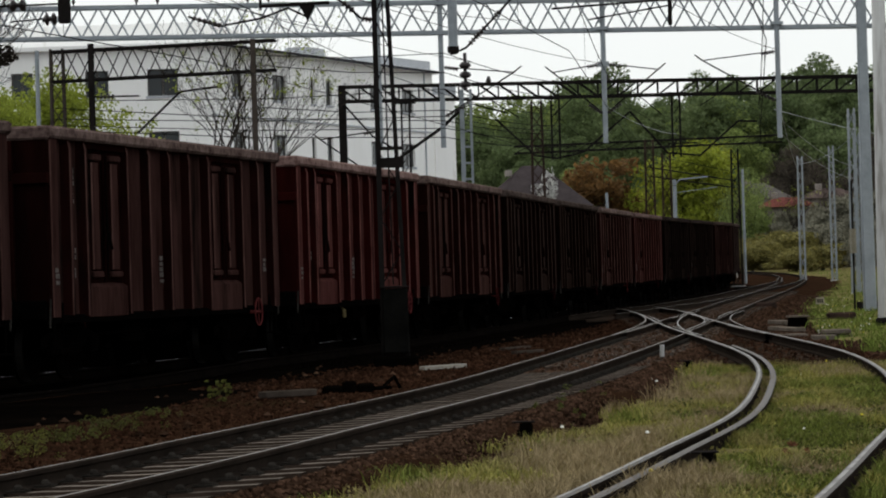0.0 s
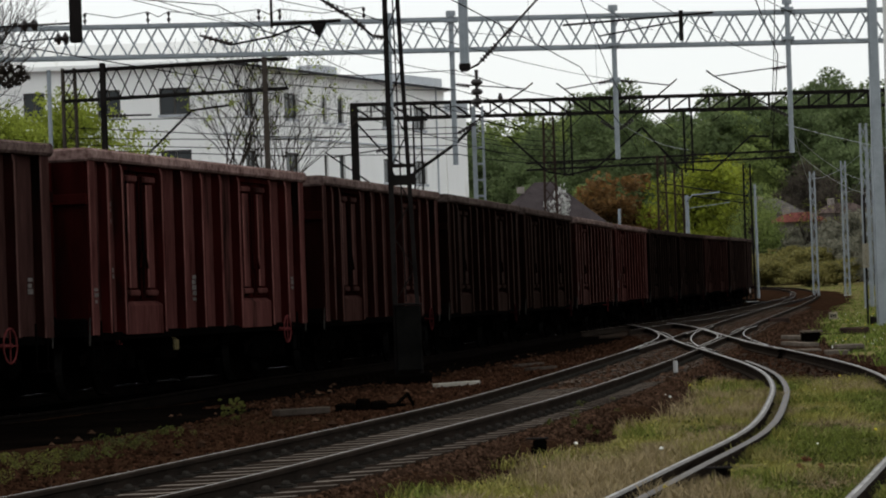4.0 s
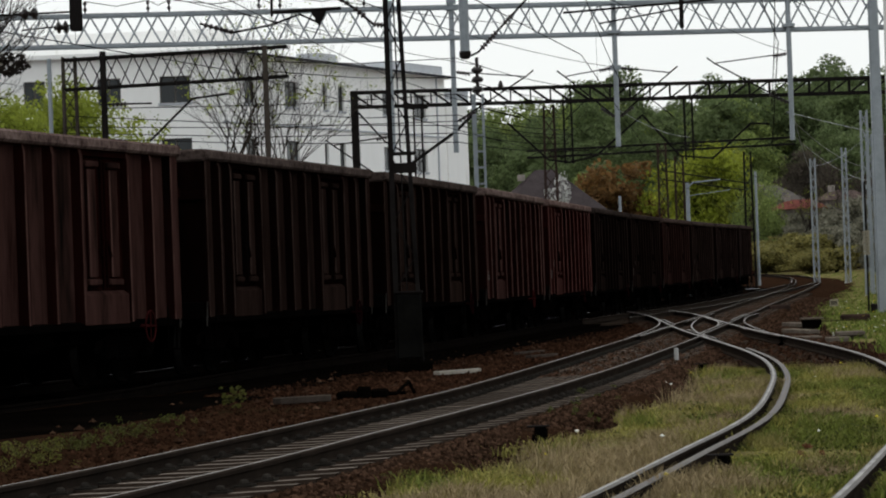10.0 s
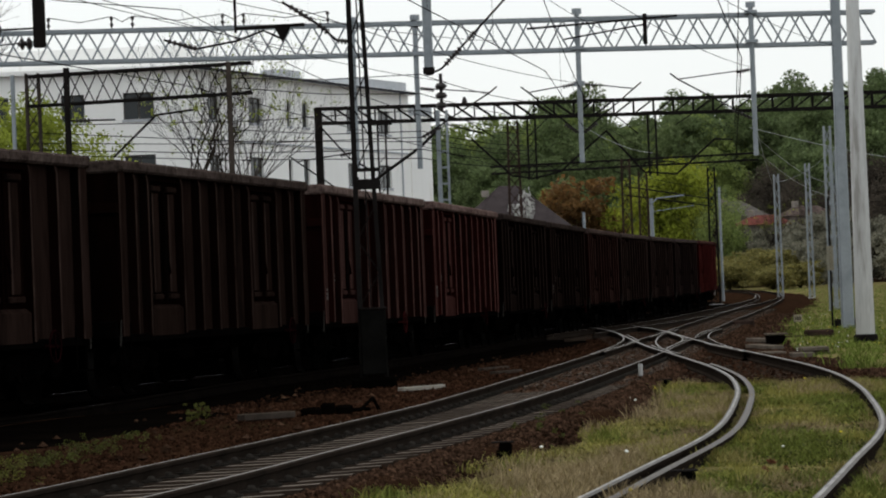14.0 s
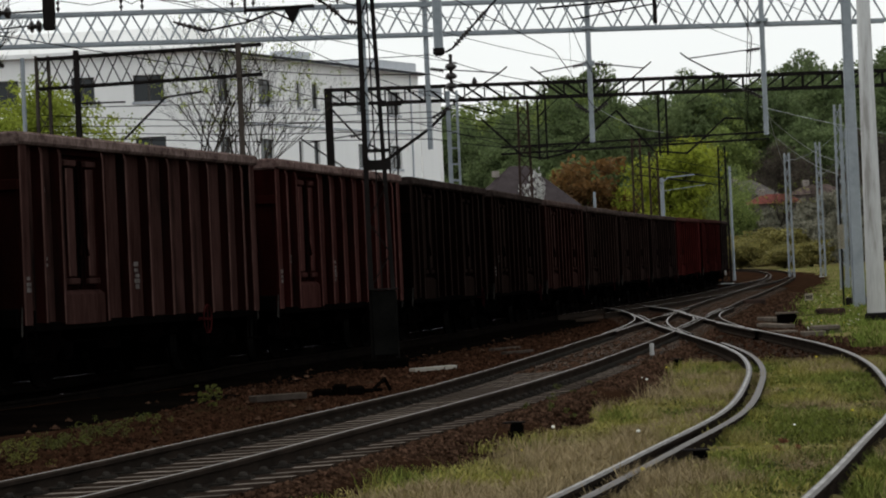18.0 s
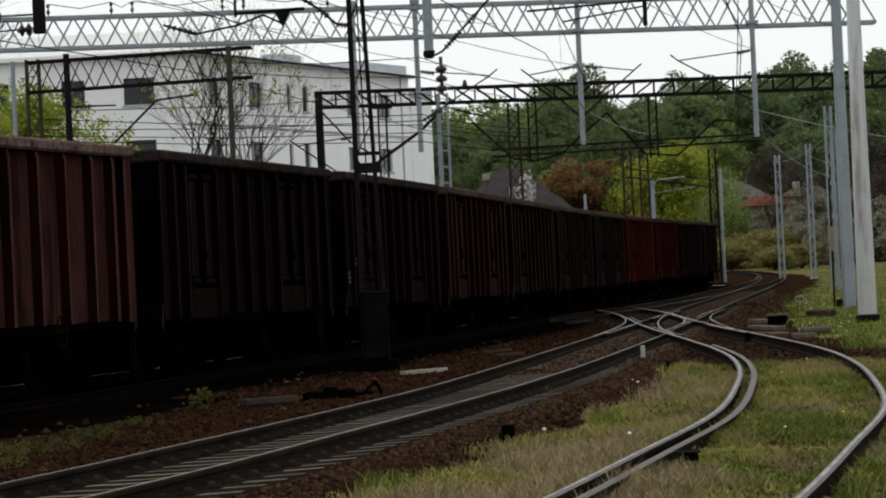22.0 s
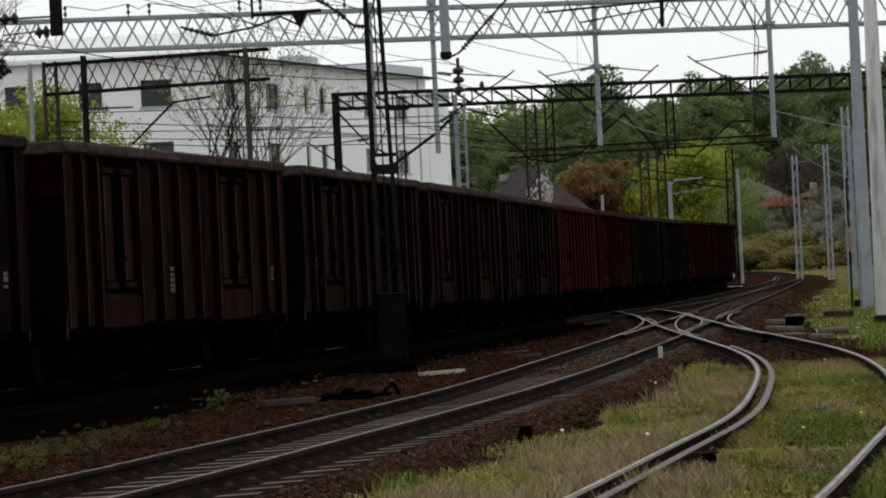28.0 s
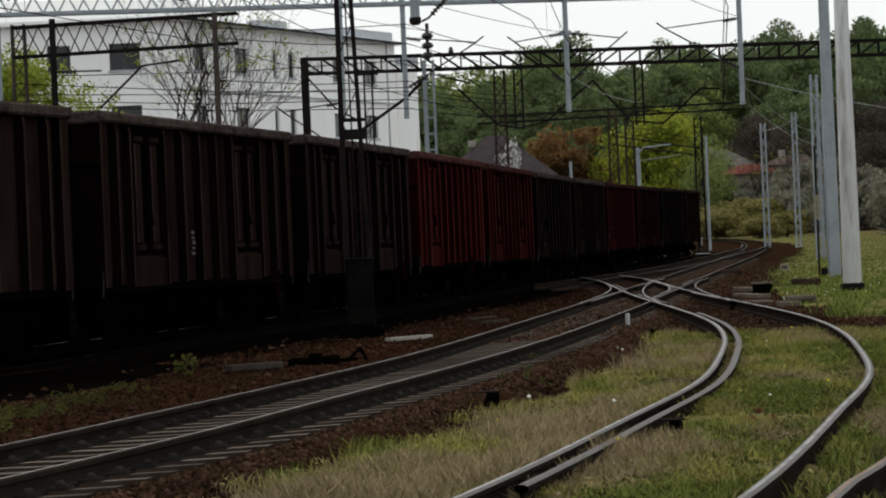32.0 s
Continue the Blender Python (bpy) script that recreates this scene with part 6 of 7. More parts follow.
for _i, _q in enumerate(LINE_C):
    C_TREE.insert((_q.x, _q.y, 0), _i)
C_TREE.balance()


D_TREE = KDTree(len(LINE_D))
for _i, _q in enumerate(LINE_D):
    D_TREE.insert((_q.x, _q.y, 0), _i)
D_TREE.balance()


def off_line(tree, line, x, y):
    """Signed distance from a line, to its right."""
    co, i, d = tree.find((x, y, 0))
    t = heading(line, i)
    return t.y * (x - co.x) - t.x * (y - co.y)


def turf_at(x, y):
    """How grassy the ground is at a place, 0 to 1."""
    n = 0.5 * noise.noise((x * 0.7, y * 0.35, 1)) + 0.3 * noise.noise((x * 2.1, y * 1.1, 4))
    a = off_line(A_TREE, LINE_A, x, y)
    c = off_line(C_TREE, LINE_C, x, y) if y < 128 else 99
    v = 0.0
    if a > 0:
        if y < 50.5 + 3 * n:
            v = max(v, min(1, (a - 1.8 + n * 1.3) * 1.3) if c < -0.5 else 1.0)
        if c > 0.9 and y < 43.5 + 3 * n:
            v = max(v, min(1.0, 1.0 - 0.25 * max(0, c - 1.2)))
        if y < 36 and D_TREE.find((x, y, 0))[2] < 1.35 + 0.4 * n:
            v *= 0.12
        if y > 62:
            w = 2.7 + max(0, (96 - y)) * 0.05
            v = max(v, min(1, (a - w + n * 1.6) * 0.8))
    else:
        b = off_line(B_TREE, LINE_B, x, y)
        if b < -3.5:
            v = max(v, 0.5 + n)
    return max(0.0, v)


def build_turf():
    verts, faces = [], []
    # two plain grids: fine near, coarse far
    for x0, x1, y0, y1, sx, sy in ((-7, 11, 9, 62, 0.4, 0.5), (3, 15, 62, 100, 0.4, 0.5), (4, 46, 100, 300, 0.8, 2.0)):
        nx, ny = int((x1 - x0) / sx), int((y1 - y0) / sy)
        base = len(verts)
        keep = []
        for j in range(ny + 1):
            for i in range(nx + 1):
                x, y = x0 + sx * i, y0 + sy * j
                v = turf_at(x, y) if off_line(A_TREE, LINE_A, x, y) > 0 else 0.0
                c = abs(off_line(C_TREE, LINE_C, x, y)) if y < 128 else 99
                lift = 0.19 if y < 66 else max(0.14, 0.19 - 0.004 * (y - 66))
                z = ground_z(x, y) - 0.06 + (lift + 0.05 * noise.noise((x * 1.5, y * 1.5, 9))) * min(1.0, v * 1.6)
                if c < 0.95 and y < 64:
                    z = min(z, rise(y) - 0.11)
                keep.append(v > 0.02)
                verts.append((x, y, z))
        w = nx + 1
        for j in range(ny):
            for i in range(nx):
                q = (j * w + i, j * w + i + 1, (j + 1) * w + i + 1, (j + 1) * w + i)
                if any(keep[k] for k in q):
                    faces.append(tuple(base + k for k in q))
    tagged(new("turf", raw_mesh("turf", verts, faces, M_TURF, True)), "uneven turf between and beside the tracks", "turf", kind="structure")


def blades(name, spots, lo, hi, wide, material, label):
    n = len(spots)
    p = np.array(spots)
    h = RNG.uniform(lo, hi, n) * np.array([0.75 + 0.7 * noise.noise((x * 1.7, y * 0.8, 31)) for x, y, _ in spots]).clip(0.3)
    ang = RNG.uniform(0, np.pi, n)
    lean = RNG.normal(0, 0.5, (n, 2)) * h[:, None]
    w = wide * RNG.uniform(0.6, 1.4, n)
    u = np.stack([np.cos(ang) * w, np.sin(ang) * w, np.zeros(n)], 1)
    mid = p + np.c_[lean * 0.4, h * 0.6]
    tip = p + np.c_[lean, h]
    vs = np.stack([p - u, p + u, mid + u * 0.7, tip, mid - u * 0.7], 1).reshape(-1, 3)
    k = np.arange(n)[:, None] * 5
    faces = np.concatenate([k + [0, 1, 2, 4]], 0).tolist() + np.concatenate([k + [4, 2, 3]], 0).tolist()
    return tagged(new(name, raw_mesh(name, vs.tolist(), faces, material)), label, "grass", kind="stuff")


def build_grass():
    rnd = random.Random(11)
    near, green, far, straw = [], [], [], []
    tries = 0
    while len(near) + len(green) + len(straw) < 190000 and tries < 700000:
        tries += 1
        y = 12 + 50 * rnd.random() ** 1.25
        x = rnd.uniform(-0.125 * y - 1.5, 0.14 * y + 0.6)
        v = turf_at(x, y)
        if rnd.random() > v:
            continue
        c = abs(off_line(C_TREE, LINE_C, x, y))
        if abs(c - GAUGE / 2) < 0.07:
            continue
        z = ground_z(x, y) + 0.09
        if c < 0.95:
            z = min(z, rise(y) - 0.12)
        kind = noise.noise((x * 0.5, y * 0.22, 21)) + 0.5 * noise.noise((x * 2.4, y * 1.2, 5)) + 0.12 * rnd.uniform(-1, 1) + (0.12 if off_line(C_TREE, LINE_C, x, y) > -0.6 else -0.12)
        (green if kind > 0.12 else near if kind > -0.27 else straw).append((x, y, z))
    blades("grass", near, 0.05, 0.18, 0.0048, M_GRASS, "olive grass between the rails")
    blades("grass", green, 0.05, 0.17, 0.0052, M_GREEN, "fresh green grass and weeds between the tracks")
    blades("grass", straw, 0.05, 0.22, 0.004, M_STRAW, "dry brownish grass stalks beside the track")
    cs = [p for p in rnd.sample(green, 1500) + rnd.sample(near, 1100)]
    for lot, m, label in ((cs[:1500], M_LEAF_WEED, "low broad-leaved weeds in the grass"), (cs[1500:], M_GRASS, "tufts of matted grass")):
        tagged(new("weeds", leaf_cloud("weeds", [(x, y, z + 0.05) for x, y, z in lot], [0.09] * len(lot), 14, 0.016, m)), label, "weeds", kind="stuff")
    while len(far) < 45000:
        y = 62 + 220 * rnd.random() ** 1.6
        x = rnd.uniform(0.03 * y, 0.145 * y + 1)
        if rnd.random() > turf_at(x, y):
            continue
        far.append((x, y, ground_z(x, y) + 0.03))
    blades("grass", far, 0.08, 0.24, 0.014, M_VERGE, "fresh green grass of the verge")


BED_E = (-2.3, -1.7, -1.4, -0.7, 0, 0.7, 1.4, 1.6, 2.15)
BED_D = (-0.25, -0.08, -0.01, 0, 0, 0, 0.0, -0.06, -0.42)


def bed_z(e, x, y):
    """Height of the main track's bed, or of the ground where it is higher."""
    bed = rise(y) + BED_LIFT + float(np.interp(e, BED_E, BED_D)) + cant_a(y) * (min(1.6, max(-1, e)) / GAUGE + 0.5)
    return max(bed, ground_z(x, y)) if -2.3 < e < 2.15 else ground_z(x, y)


def stones():
    rnd = random.Random(2)
    o = [(1, 0, 0), (0, 1, 0), (-1, 0, 0), (0, -1, 0), (0, 0, 0.8), (0, 0, -0.6)]
    f = [(0, 1, 4), (1, 2, 4), (2, 3, 4), (3, 0, 4), (1, 0, 5), (2, 1, 5), (3, 2, 5), (0, 3, 5)]
    near, rusty = ([], []), ([], [])

    def lump(p, z, s, e=0.0):
        # Left of the track the stones are darker and redder.
        verts, faces = rusty if e < -1.3 else near
        m = Euler((rnd.uniform(0, 6), rnd.uniform(0, 6), rnd.uniform(0, 6))).to_matrix() * s
        k = len(verts)
        sx = rnd.uniform(0.6, 1.4)
        verts.extend(tuple(Vector((p.x, p.y, z + s * 0.2)) + m @ Vector((a * sx, b, c))) for a, b, c in o)
        faces.extend((k + a, k + b, k + c) for a, b, c in f)

    n = 0
    while n < 60000:
        i = 6 + int(72 * rnd.random() ** 1.35)
        q, t = LINE_A[i], heading(LINE_A, i)
        e = rnd.uniform(-4.6, 4.2) if rnd.random() < 0.55 else rnd.gauss(0, 1.8)
        if rnd.random() < 0.33:
            e = rnd.uniform(1.25, 3.4)
        if abs(e) > 4.6 or abs(e) < 1.25:
            continue
        p = q + Vector((t.y, -t.x)) * e + t * rnd.uniform(-0.5, 0.5)
        if (turf_at(p.x, p.y) > 0.5 and not 1 < e < 2.3) or B_TREE.find((p.x, p.y, 0))[2] < (3.5 if p.y < 52 else 2.6):
            continue
        z = bed_z(e, p.x, p.y)
        lump(p, z, rnd.uniform(0.012, 0.034), e)
        n += 1
    # fine gravel spread over the sleepers, thicker towards the crossing
    n = 0
    while n < 15000:
        i = 8 + int(70 * rnd.random() ** 0.8)
        q, t = LINE_A[i], heading(LINE_A, i)
        e = rnd.uniform(-1.5, 1.5)
        p = q + Vector((t.y, -t.x)) * e + t * rnd.random()
        if abs(abs(e) - GAUGE / 2) < 0.1 or (p.y < 46 and rnd.random() < 0.94):
            continue
        lump(p, bed_z(e, p.x, p.y) + 0.004, rnd.uniform(0.007, 0.016 if p.y < 42 else 0.026))
        n += 1
    # coarser stones round the crossing
    n = 0
    while n < 36000:
        y = 50 + 120 * rnd.random() ** 1.5
        p = Vector((x_at(LINE_A, y) + rnd.uniform(-5.5, 7.0), y))
        b = B_TREE.find((p.x, p.y, 0))[2]
        if b < 2.3 or turf_at(p.x, p.y) > 0.35:
            continue
        e = off_line(A_TREE, LINE_A, p.x, p.y)
        if abs(abs(e) - GAUGE / 2) < 0.12:
            continue
        lump(p, bed_z(e, p.x, p.y), rnd.uniform(0.02, 0.055), e)
        n += 1
    # dirty gravel that fills the siding between its sleepers
    n = 0
    while n < 9000:
        i = 38 + int(80 * rnd.random() ** 1.2)
        if i >= len(LINE_C):
            continue
        q, t = LINE_C[i], heading(LINE_C, i)
        e = rnd.uniform(-1.7, 1.7)
        if abs(abs(e) - GAUGE / 2) < 0.12:
            continue
        p = q + Vector((t.y, -t.x)) * e + t * rnd.random()
        lump(p, rise(p.y) - 0.2 - 0.05 * max(0, abs(e) - 1.2), rnd.uniform(0.02, 0.05), -2)
        n += 1
    n = 0
    while n < 5000:
        i = int((len(LINE_D) - 2) * rnd.random())
        q, t = LINE_D[i], heading(LINE_D, i)
        p = q + Vector((t.y, -t.x)) * rnd.uniform(-1.5, 1.5) + t * rnd.random()
        lump(p, rise(p.y) - 0.21, rnd.uniform(0.012, 0.035), -2)
        n += 1
    for lot, m, label in ((near, M_STONE, "reddish-brown crushed ballast stones along the main track"), (rusty, M_STONE_DARK, "dark reddish ballast stones between the tracks")):
        tagged(new("ballast_stones", raw_mesh("ballast_stones", *lot, m)), label, "ballast", kind="stuff")


M_STRAW = mat("dry_grass", (0.166, 0.131, 0.074), (0.346, 0.269, 0.154), 0.8, scale=0.6, fine=6, bump=0, per_island=0.4)
build_turf()
build_grass()
stones()


def weed(x, y, r, h, n, material, label, name="weed"):
    z = ground_z(x, y)
    rnd = random.Random(int(x * 100 + y))
    cs = [(x + rnd.gauss(0, r * 0.45), y + rnd.gauss(0, r * 0.45), z + 0.05 + h * rnd.random()) for _ in range(n)]
    ob = tagged(new(name, leaf_cloud(name, cs, [r * 0.13] * n, 24, 0.013, material)), label, "plant", kind="stuff")
    return ob


for x, y, r, h, n, m, label in ((-3.25, 44.6, 0.2, 0.34, 46, M_LEAF_BRIGHT, "tall yellow-green weed on the ballast"), (-4.5, 31.0, 0.5, 0.26, 45, M_LEAF_BRIGHT, "flowering yellow-green weeds beside the track"),
                                (-4.2, 32.2, 0.4, 0.2, 26, M_LEAF_BRIGHT, "flowering yellow-green weeds beside the track"), (-4.0, 34.6, 0.5, 0.12, 30, M_LEAF_WEED, "dull low weeds on the ballast"),
                                (-3.9, 37.2, 0.5, 0.12, 26, M_LEAF_WEED, "dull low weeds on the ballast"), (-3.75, 40.2, 0.4, 0.1, 18, M_LEAF_WEED, "dull low weeds on the ballast")):
    weed(x, y, r, h * 0.8, n, m, label)
for x, y in ((0.95, 36.5), (1.25, 38.2), (1.0, 40.0), (0.75, 34.5), (1.5, 41.5)):
    weed(x, y, 0.3, 0.22, 12, M_LEAF_WEED, "yellow-flowering weed at the edge of the grass")
weed(0.95, 40.9, 0.3, 0.15, 16, M_LEAF_RUST, "reddish weed at the edge of the ballast")
weed(2.4, 26.0, 0.18, 0.2, 12, M_LEAF_RUST, "withered brown weed in the grass")


# ---- small things beside the tracks ----
def plank(x0, y0, x1, y1, w, h, material, label, name="plank", lift=0.02):
    a, b = Vector((x0, y0, 0)), Vector((x1, y1, 0))
    L = (b - a).length
    bm = bmesh.new()
    box(bm, -L / 2, -w / 2, 0, L / 2, w / 2, h, min(w, h) * 0.12)
    ob = tagged(new(name, mesh_of(name, bm, material)), label, name.replace("_", " "))
    z = (ground_z(x0, y0) + ground_z(x1, y1)) / 2
    ob.matrix_basis = Matrix.Translation((*((a + b) / 2).xy, z + lift)) @ Matrix.Rotation(math.atan2(y1 - y0, x1 - x0), 4, "Z")
    return ob


M_PALEWOOD = mat("bleached_wood", (0.22, 0.2, 0.17), (0.38, 0.35, 0.3), 0.85, scale=3, fine=30)
M_OLDWOOD = mat("grey_old_timber", (0.028, 0.022, 0.018), (0.07, 0.056, 0.046), 0.9, scale=3, fine=30)
plank(-0.84, 58.5, -0.13, 59.6, 0.12, 0.07, M_PALEWOOD, "bleached wooden plank lying on the soil")
plank(-2.8, 46.0, -2.15, 46.7, 0.16, 0.09, M_OLDWOOD, "old grey sleeper end lying between the tracks", "timber")
plank(0.65, 71.7, 1.2, 73.0, 0.14, 0.06, M_OLDWOOD, "dark timber lying beside the train track", "timber")
plank(0.85, 68.6, 1.4, 69.6, 0.14, 0.06, M_OLDWOOD, "dark timber lying beside the train track", "timber")


def cable_lumps():
    th = thing("cable_boxes", "low dark cable boxes with a coiled cable on the ballast", "cable box")
    z = ground_z(-1.7, 48.4)
    for x, y, w, h in ((-1.95, 48.2, 0.14, 0.12), (-1.72, 48.4, 0.1, 0.17), (-1.5, 48.6, 0.12, 0.13)):
        bm = bmesh.new()
        box(bm, x - w, y - w, z - 0.02, x + w, y + w, z + h, 0.03)
        part("box", bm, M_NEAR_BLACK, th)
    bm = bmesh.new()
    ring = [Vector((-1.35 + 0.2 * math.cos(k * math.pi / 8), 48.8 + 0.2 * math.sin(k * math.pi / 8), z + 0.05)) for k in range(14)]
    rod_chain(bm, ring + [Vector((-1.1, 49.1, z + 0.2)), Vector((-1.02, 49.2, z + 0.02))], 0.025)
    part("cable", bm, M_NEAR_BLACK, th)


cable_lumps()


def dwarf_lamp(x, y, label):
    """A squat dark point lantern on a short stem."""
    z = max(ground_z(x, y), bed_z(off_line(A_TREE, LINE_A, x, y), x, y))
    th = thing("point_lantern", label, "lantern", group="point lanterns")
    bm = bmesh.new()
    tube(bm, x, y, z - 0.1, z + 0.13, 0.025, 8)
    box(bm, x - 0.06, y - 0.06, z - 0.03, x + 0.06, y + 0.06, z + 0.05, 0.008)
    part("stem", bm, M_FLAT_BLACK, th)
    bm = bmesh.new()
    box(bm, x - 0.058, y - 0.055, z + 0.06, x + 0.058, y + 0.055, z + 0.25, 0.014)
    part("lantern_body", bm, M_FLAT_BLACK, th)
    bm = bmesh.new()
    box(bm, x - 0.12, y - 0.06, z + 0.252, x + 0.075, y + 0.06, z + 0.266, 0.004)
    part("cap", bm, M_DARKSTEEL, th)
    bm = bmesh.new()
    lathe(bm, [(0.03, -0.08), (0.034, -0.06)], (x, y, z + 0.16), "X", 10)
    part("lens", bm, M_FLAT_BLACK, th)


dwarf_lamp(0.46, 30.2, "squat black point lantern at the edge of the grass")
dwarf_lamp(3.12, 49.9, "squat black point lantern beside the siding")
# Stands for a dark hollow, a shadow in the grass; no lantern there.
dwarf_lamp(1.66, 24.6, "squat black lump in place of a dark hole in the grass")


def marker_peg(x, y, h, label):
    z = ground_z(x, y)
    th = thing("marker_peg", label, "marker post")
    bm = bmesh.new()
    box(bm, x - 0.028, y - 0.028, z - 0.1, x + 0.028, y + 0.028, z + h * 0.5, 0.006)
    part("foot", bm, M_OLDWOOD, th)
    bm = bmesh.new()
    box(bm, x - 0.034, y - 0.034, z + h * 0.5 + 0.002, x + 0.034, y + 0.034, z + h, 0.01)
    part("head", bm, M_CONCRETE, th, "white-painted top")


marker_peg(3.05, 55.3, 0.38, "short marker peg with a white-painted top")
marker_peg(17.35, 224, 1.0, "white marker peg beside the train track")


def slabs():
    th = thing("cable_duct_covers", "stack of weathered concrete duct slabs beside the siding", "concrete slabs")
    z = ground_z(7.7, 75)
    for x, y, w, d, h, zz in ((7.6, 74.6, 0.24, 0.4, 0.12, 0.0), (7.98, 75.4, 0.3, 0.36, 0.12, 0.0), (7.92, 75.1, 0.3, 0.36, 0.1, 0.124), (7.3, 78.4, 0.3, 0.5, 0.09, 0.0)):
        bm = bmesh.new()
        box(bm, x - w, y - d, z + zz, x + w, y + d, z + zz + h, 0.02)
        part("slab", bm, M_SLAB, th)
    z = ground_z(8.5, 90)
    th = thing("cable_pit_box", "dark rusty pit box with a pale lid between the tracks", "cable box")
    bm = bmesh.new()
    box(bm, 8.28, 89.8, z - 0.05, 8.75, 90.4, z + 0.27, 0.02)
    part("body", bm, M_NEAR_BLACK, th)
    bm = bmesh.new()
    box(bm, 8.25, 89.75, z + 0.272, 8.8, 90.45, z + 0.32, 0.01)
    part("lid", bm, M_SLAB, th)
    plank(7.67, 87.7, 8.0, 84.2, 0.3, 0.1, M_SLAB, "pale concrete duct cover lying on the ballast", "duct_cover")
    plank(8.5, 97.2, 8.72, 94.8, 0.3, 0.12, M_SLAB, "pale concrete duct cover lying on the ballast", "duct_cover")


M_SLAB = mat("weathered_slab", (0.07, 0.057, 0.046), (0.17, 0.143, 0.117), 0.9, scale=2, fine=25)
slabs()


def switch_levers():
    for x, y in ((10.6, 98), (11.2, 130)):
        z = ground_z(x, y)
        th = thing("point_machine", "low rusty point machine with rods beside the track", "point machine")
        bm = bmesh.new()
        box(bm, x - 0.5, y - 0.3, z, x + 0.3, y + 0.3, z + 0.28, 0.04)
        part("casing", bm, M_RUSTSTEEL, th)
        bm = bmesh.new()
        rod_chain(bm, [(x - 0.5, y, z + 0.12), (x - 2.0, y - 0.2, z + 0.1)], 0.025)
        part("rod", bm, M_RUSTSTEEL, th)


switch_levers()


def sprinkle(n, region, size, material, name, label, lift, seed):
    """Small litter: pale stones, flower heads."""
    rnd = random.Random(seed)
    o = [(1, 0, 0), (0, 1, 0), (-1, 0, 0), (0, -1, 0), (0, 0, 0.8), (0, 0, -0.6)]
    f = [(0, 1, 4), (1, 2, 4), (2, 3, 4), (3, 0, 4), (1, 0, 5), (2, 1, 5), (3, 2, 5), (0, 3, 5)]
    verts, faces = [], []
    for _ in range(n):
        x, y = region(rnd)
        s = size * rnd.uniform(0.5, 1.4)
        z = ground_z(x, y) + lift * rnd.uniform(0.3, 1)
        k = len(verts)
        verts += [(x + a * s, y + b * s, z + c * s) for a, b, c in o]
        faces += [(k + a, k + b, k + c) for a, b, c in f]
    tagged(new(name, raw_mesh(name, verts, faces, material)), label, name.replace("_", " "), kind="stuff")


def verge(rnd):
    y = 75 + 70 * rnd.random()
    return x_at(LINE_A, y) + rnd.uniform(3.5, 7.5), y


def mid_grass(rnd):
    y = 20 + 30 * rnd.random()
    return x_at(LINE_C, y) + rnd.uniform(-2.2, 2.0), y


def yard_soil(rnd):
    y = 30 + 60 * rnd.random()
    return x_at(LINE_A, y) - rnd.uniform(1.5, 5.5), y


M_PETAL = mat("white_flower", (0.6, 0.6, 0.55), (0.8, 0.8, 0.75), 0.8, scale=5, fine=30, bump=0)
M_DANDY = mat("yellow_flower", (0.5, 0.4, 0.03), (0.65, 0.55, 0.06), 0.8, scale=5, fine=30, bump=0)
sprinkle(150, verge, 0.016, M_PETAL, "white_flowers", "white flower heads in the verge", 0.25, 1)
sprinkle(140, verge, 0.016, M_DANDY, "yellow_flowers", "yellow dandelions in the verge", 0.25, 2)
sprinkle(8, mid_grass, 0.016, M_PETAL, "white_flowers", "dandelion clocks in the grass", 0.4, 3)
sprinkle(10, mid_grass, 0.014, M_DANDY, "yellow_flowers", "yellow dandelions in the grass", 0.3, 4)
sprinkle(160, yard_soil, 0.05, M_STONE, "loose_stones", "loose stones on the soil between the tracks", 0.03, 5)


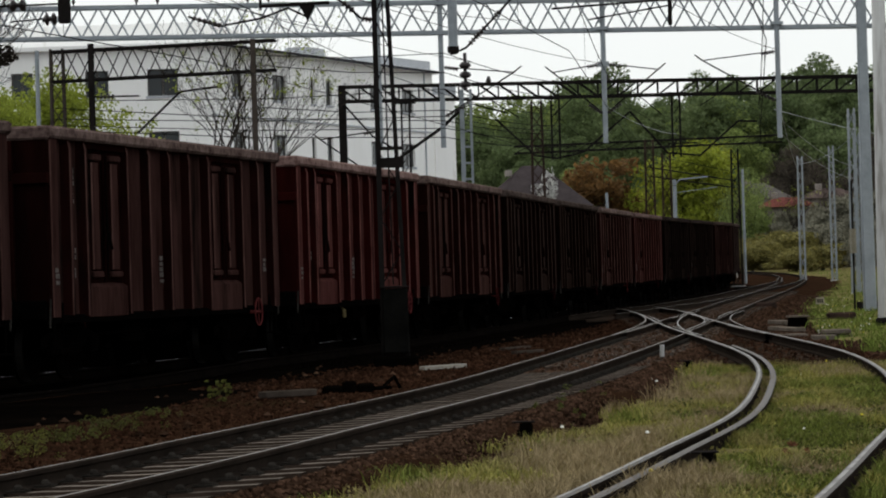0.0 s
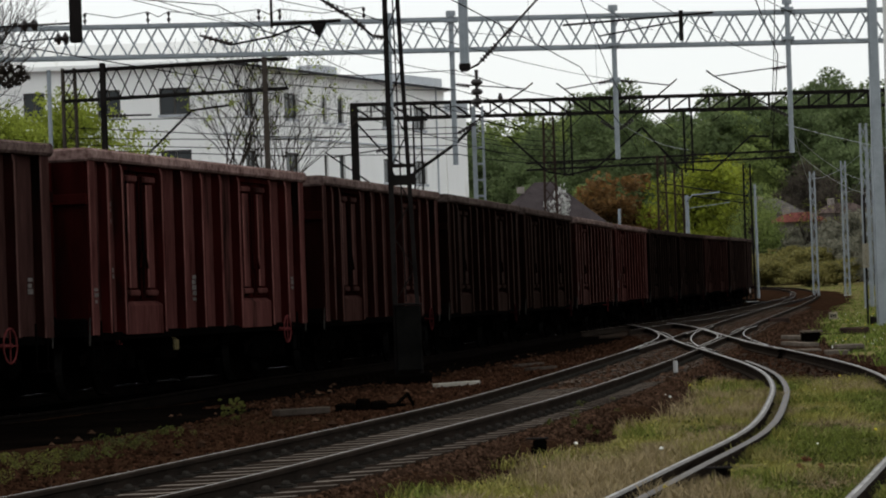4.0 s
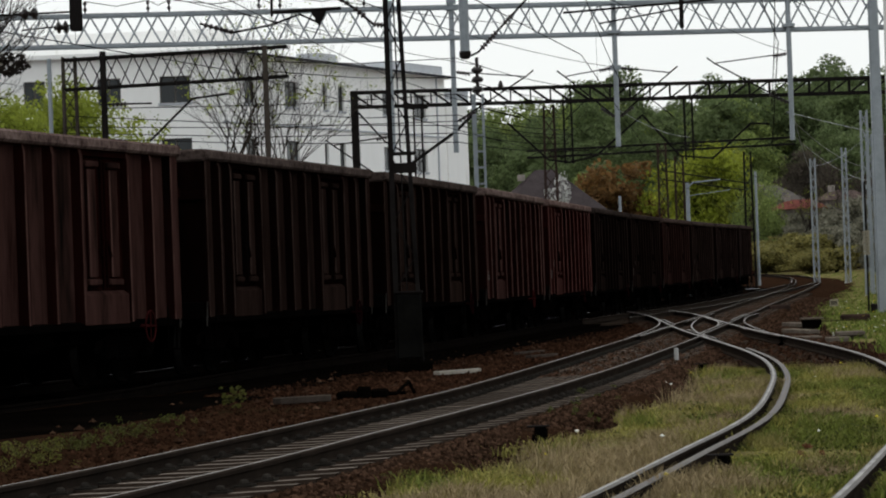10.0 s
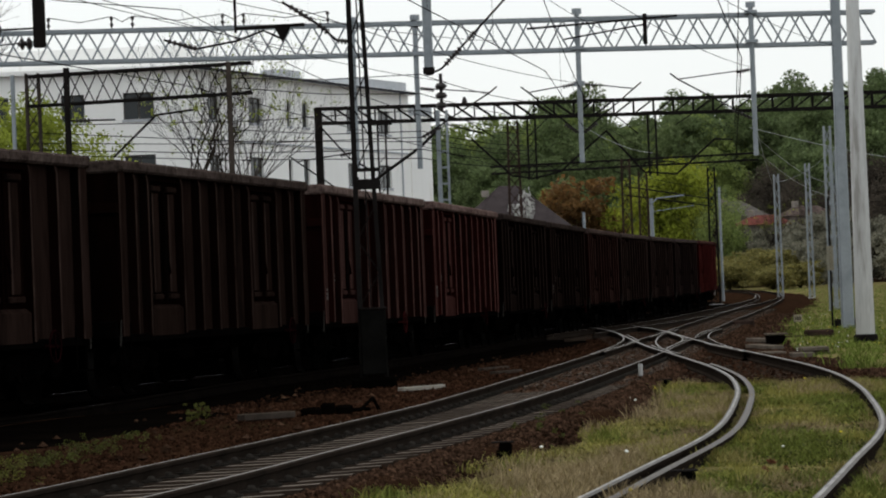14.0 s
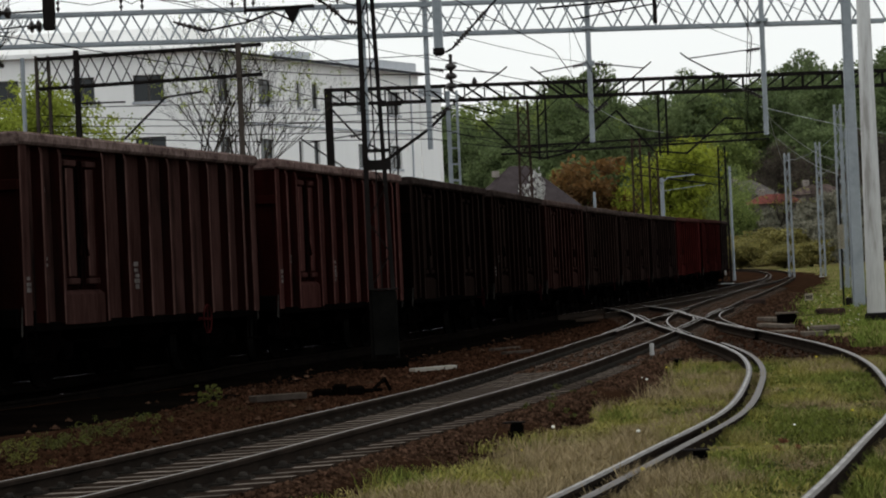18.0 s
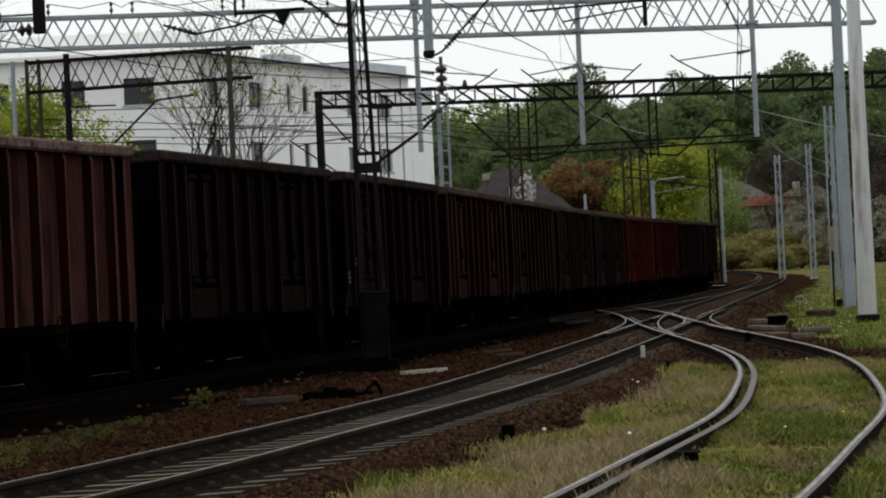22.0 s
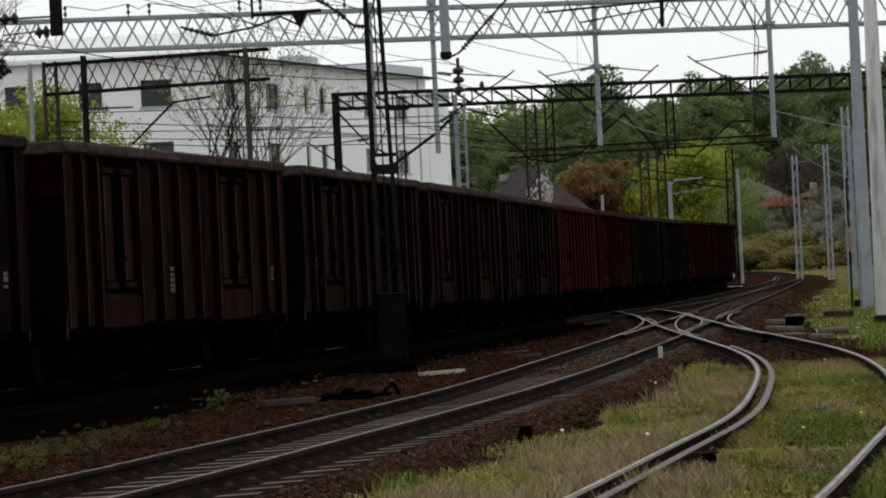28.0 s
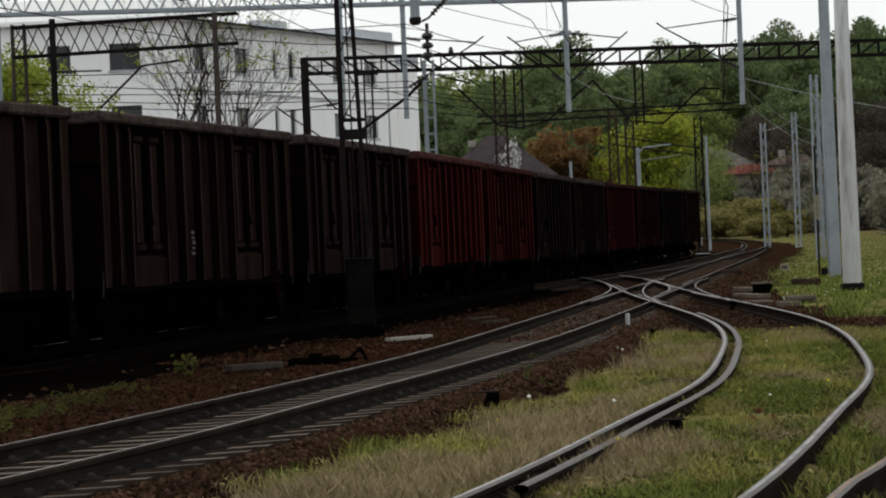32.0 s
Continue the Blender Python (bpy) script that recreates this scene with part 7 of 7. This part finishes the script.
M_CREAM = mat("cream_paint", (0.2, 0.18, 0.13), (0.33, 0.3, 0.23), 0.8, scale=3, fine=20)


def tension_weights():
    """A stack of cream-painted weights on a dark rod beside the gantry post."""
    x, y = 12.9, 116.0
    th = thing("tension_weights", "cream-painted stack of tension weights on a dark rod", "tension weight")
    bm = bmesh.new()
    tube(bm, x, y, ground_z(x, y) - 0.1, 4.2, 0.035, 8)
    part("guide_rod", bm, M_DARKSTEEL, th)
    for k in range(7):
        bm = bmesh.new()
        lathe(bm, [(0.06, 1.76 + 0.118 * k), (0.11, 1.765 + 0.118 * k), (0.11, 1.865 + 0.118 * k), (0.06, 1.87 + 0.118 * k)], (x, y, 0), sides=14)
        part("weight", bm, M_CREAM, th)


def track_plate():
    """A low white plate on two short legs, its writing too small to read."""
    x, y = 13.2, 130.5
    z = ground_z(x, y)
    th = thing("track_plate", "low white track plate with dark marks in the verge", "sign")
    for o in (-0.12, 0.12):
        bm = bmesh.new()
        box(bm, x + o - 0.02, y - 0.02, z - 0.1, x + o + 0.02, y + 0.02, z + 0.2)
        part("leg", bm, M_DARKSTEEL, th)
    bm = bmesh.new()
    box(bm, x - 0.16, y - 0.045, z + 0.14, x + 0.16, y - 0.022, z + 0.4, 0.005)
    part("plate", bm, M_CREAM, th)
    for o, h in ((-0.08, 0.13), (0.0, 0.13), (0.08, 0.13)):
        bm = bmesh.new()
        box(bm, x + o - 0.025, y - 0.052, z + 0.2, x + o + 0.025, y - 0.046, z + 0.2 + h)
        part("mark", bm, M_DARKSTEEL, th)


tension_weights()
track_plate()


def motions():
    """The train draws towards the camera and passes it; its wheels turn with the way made."""
    for k, ob in WAGONS.items():
        walk(ob, [(0.5 * i, wagon_pose(k, 0.5 * i)) for i in range(65)])
        for c in ob.children:
            if c.name.startswith("wheelset"):
                x, step = c.matrix_basis.translation.x, 0.1
                walk(c, [(step * i, pose(x, 0, 0.46, 0, -math.degrees(shift(step * i) / 0.46), 0)) for i in range(321)])


motions()
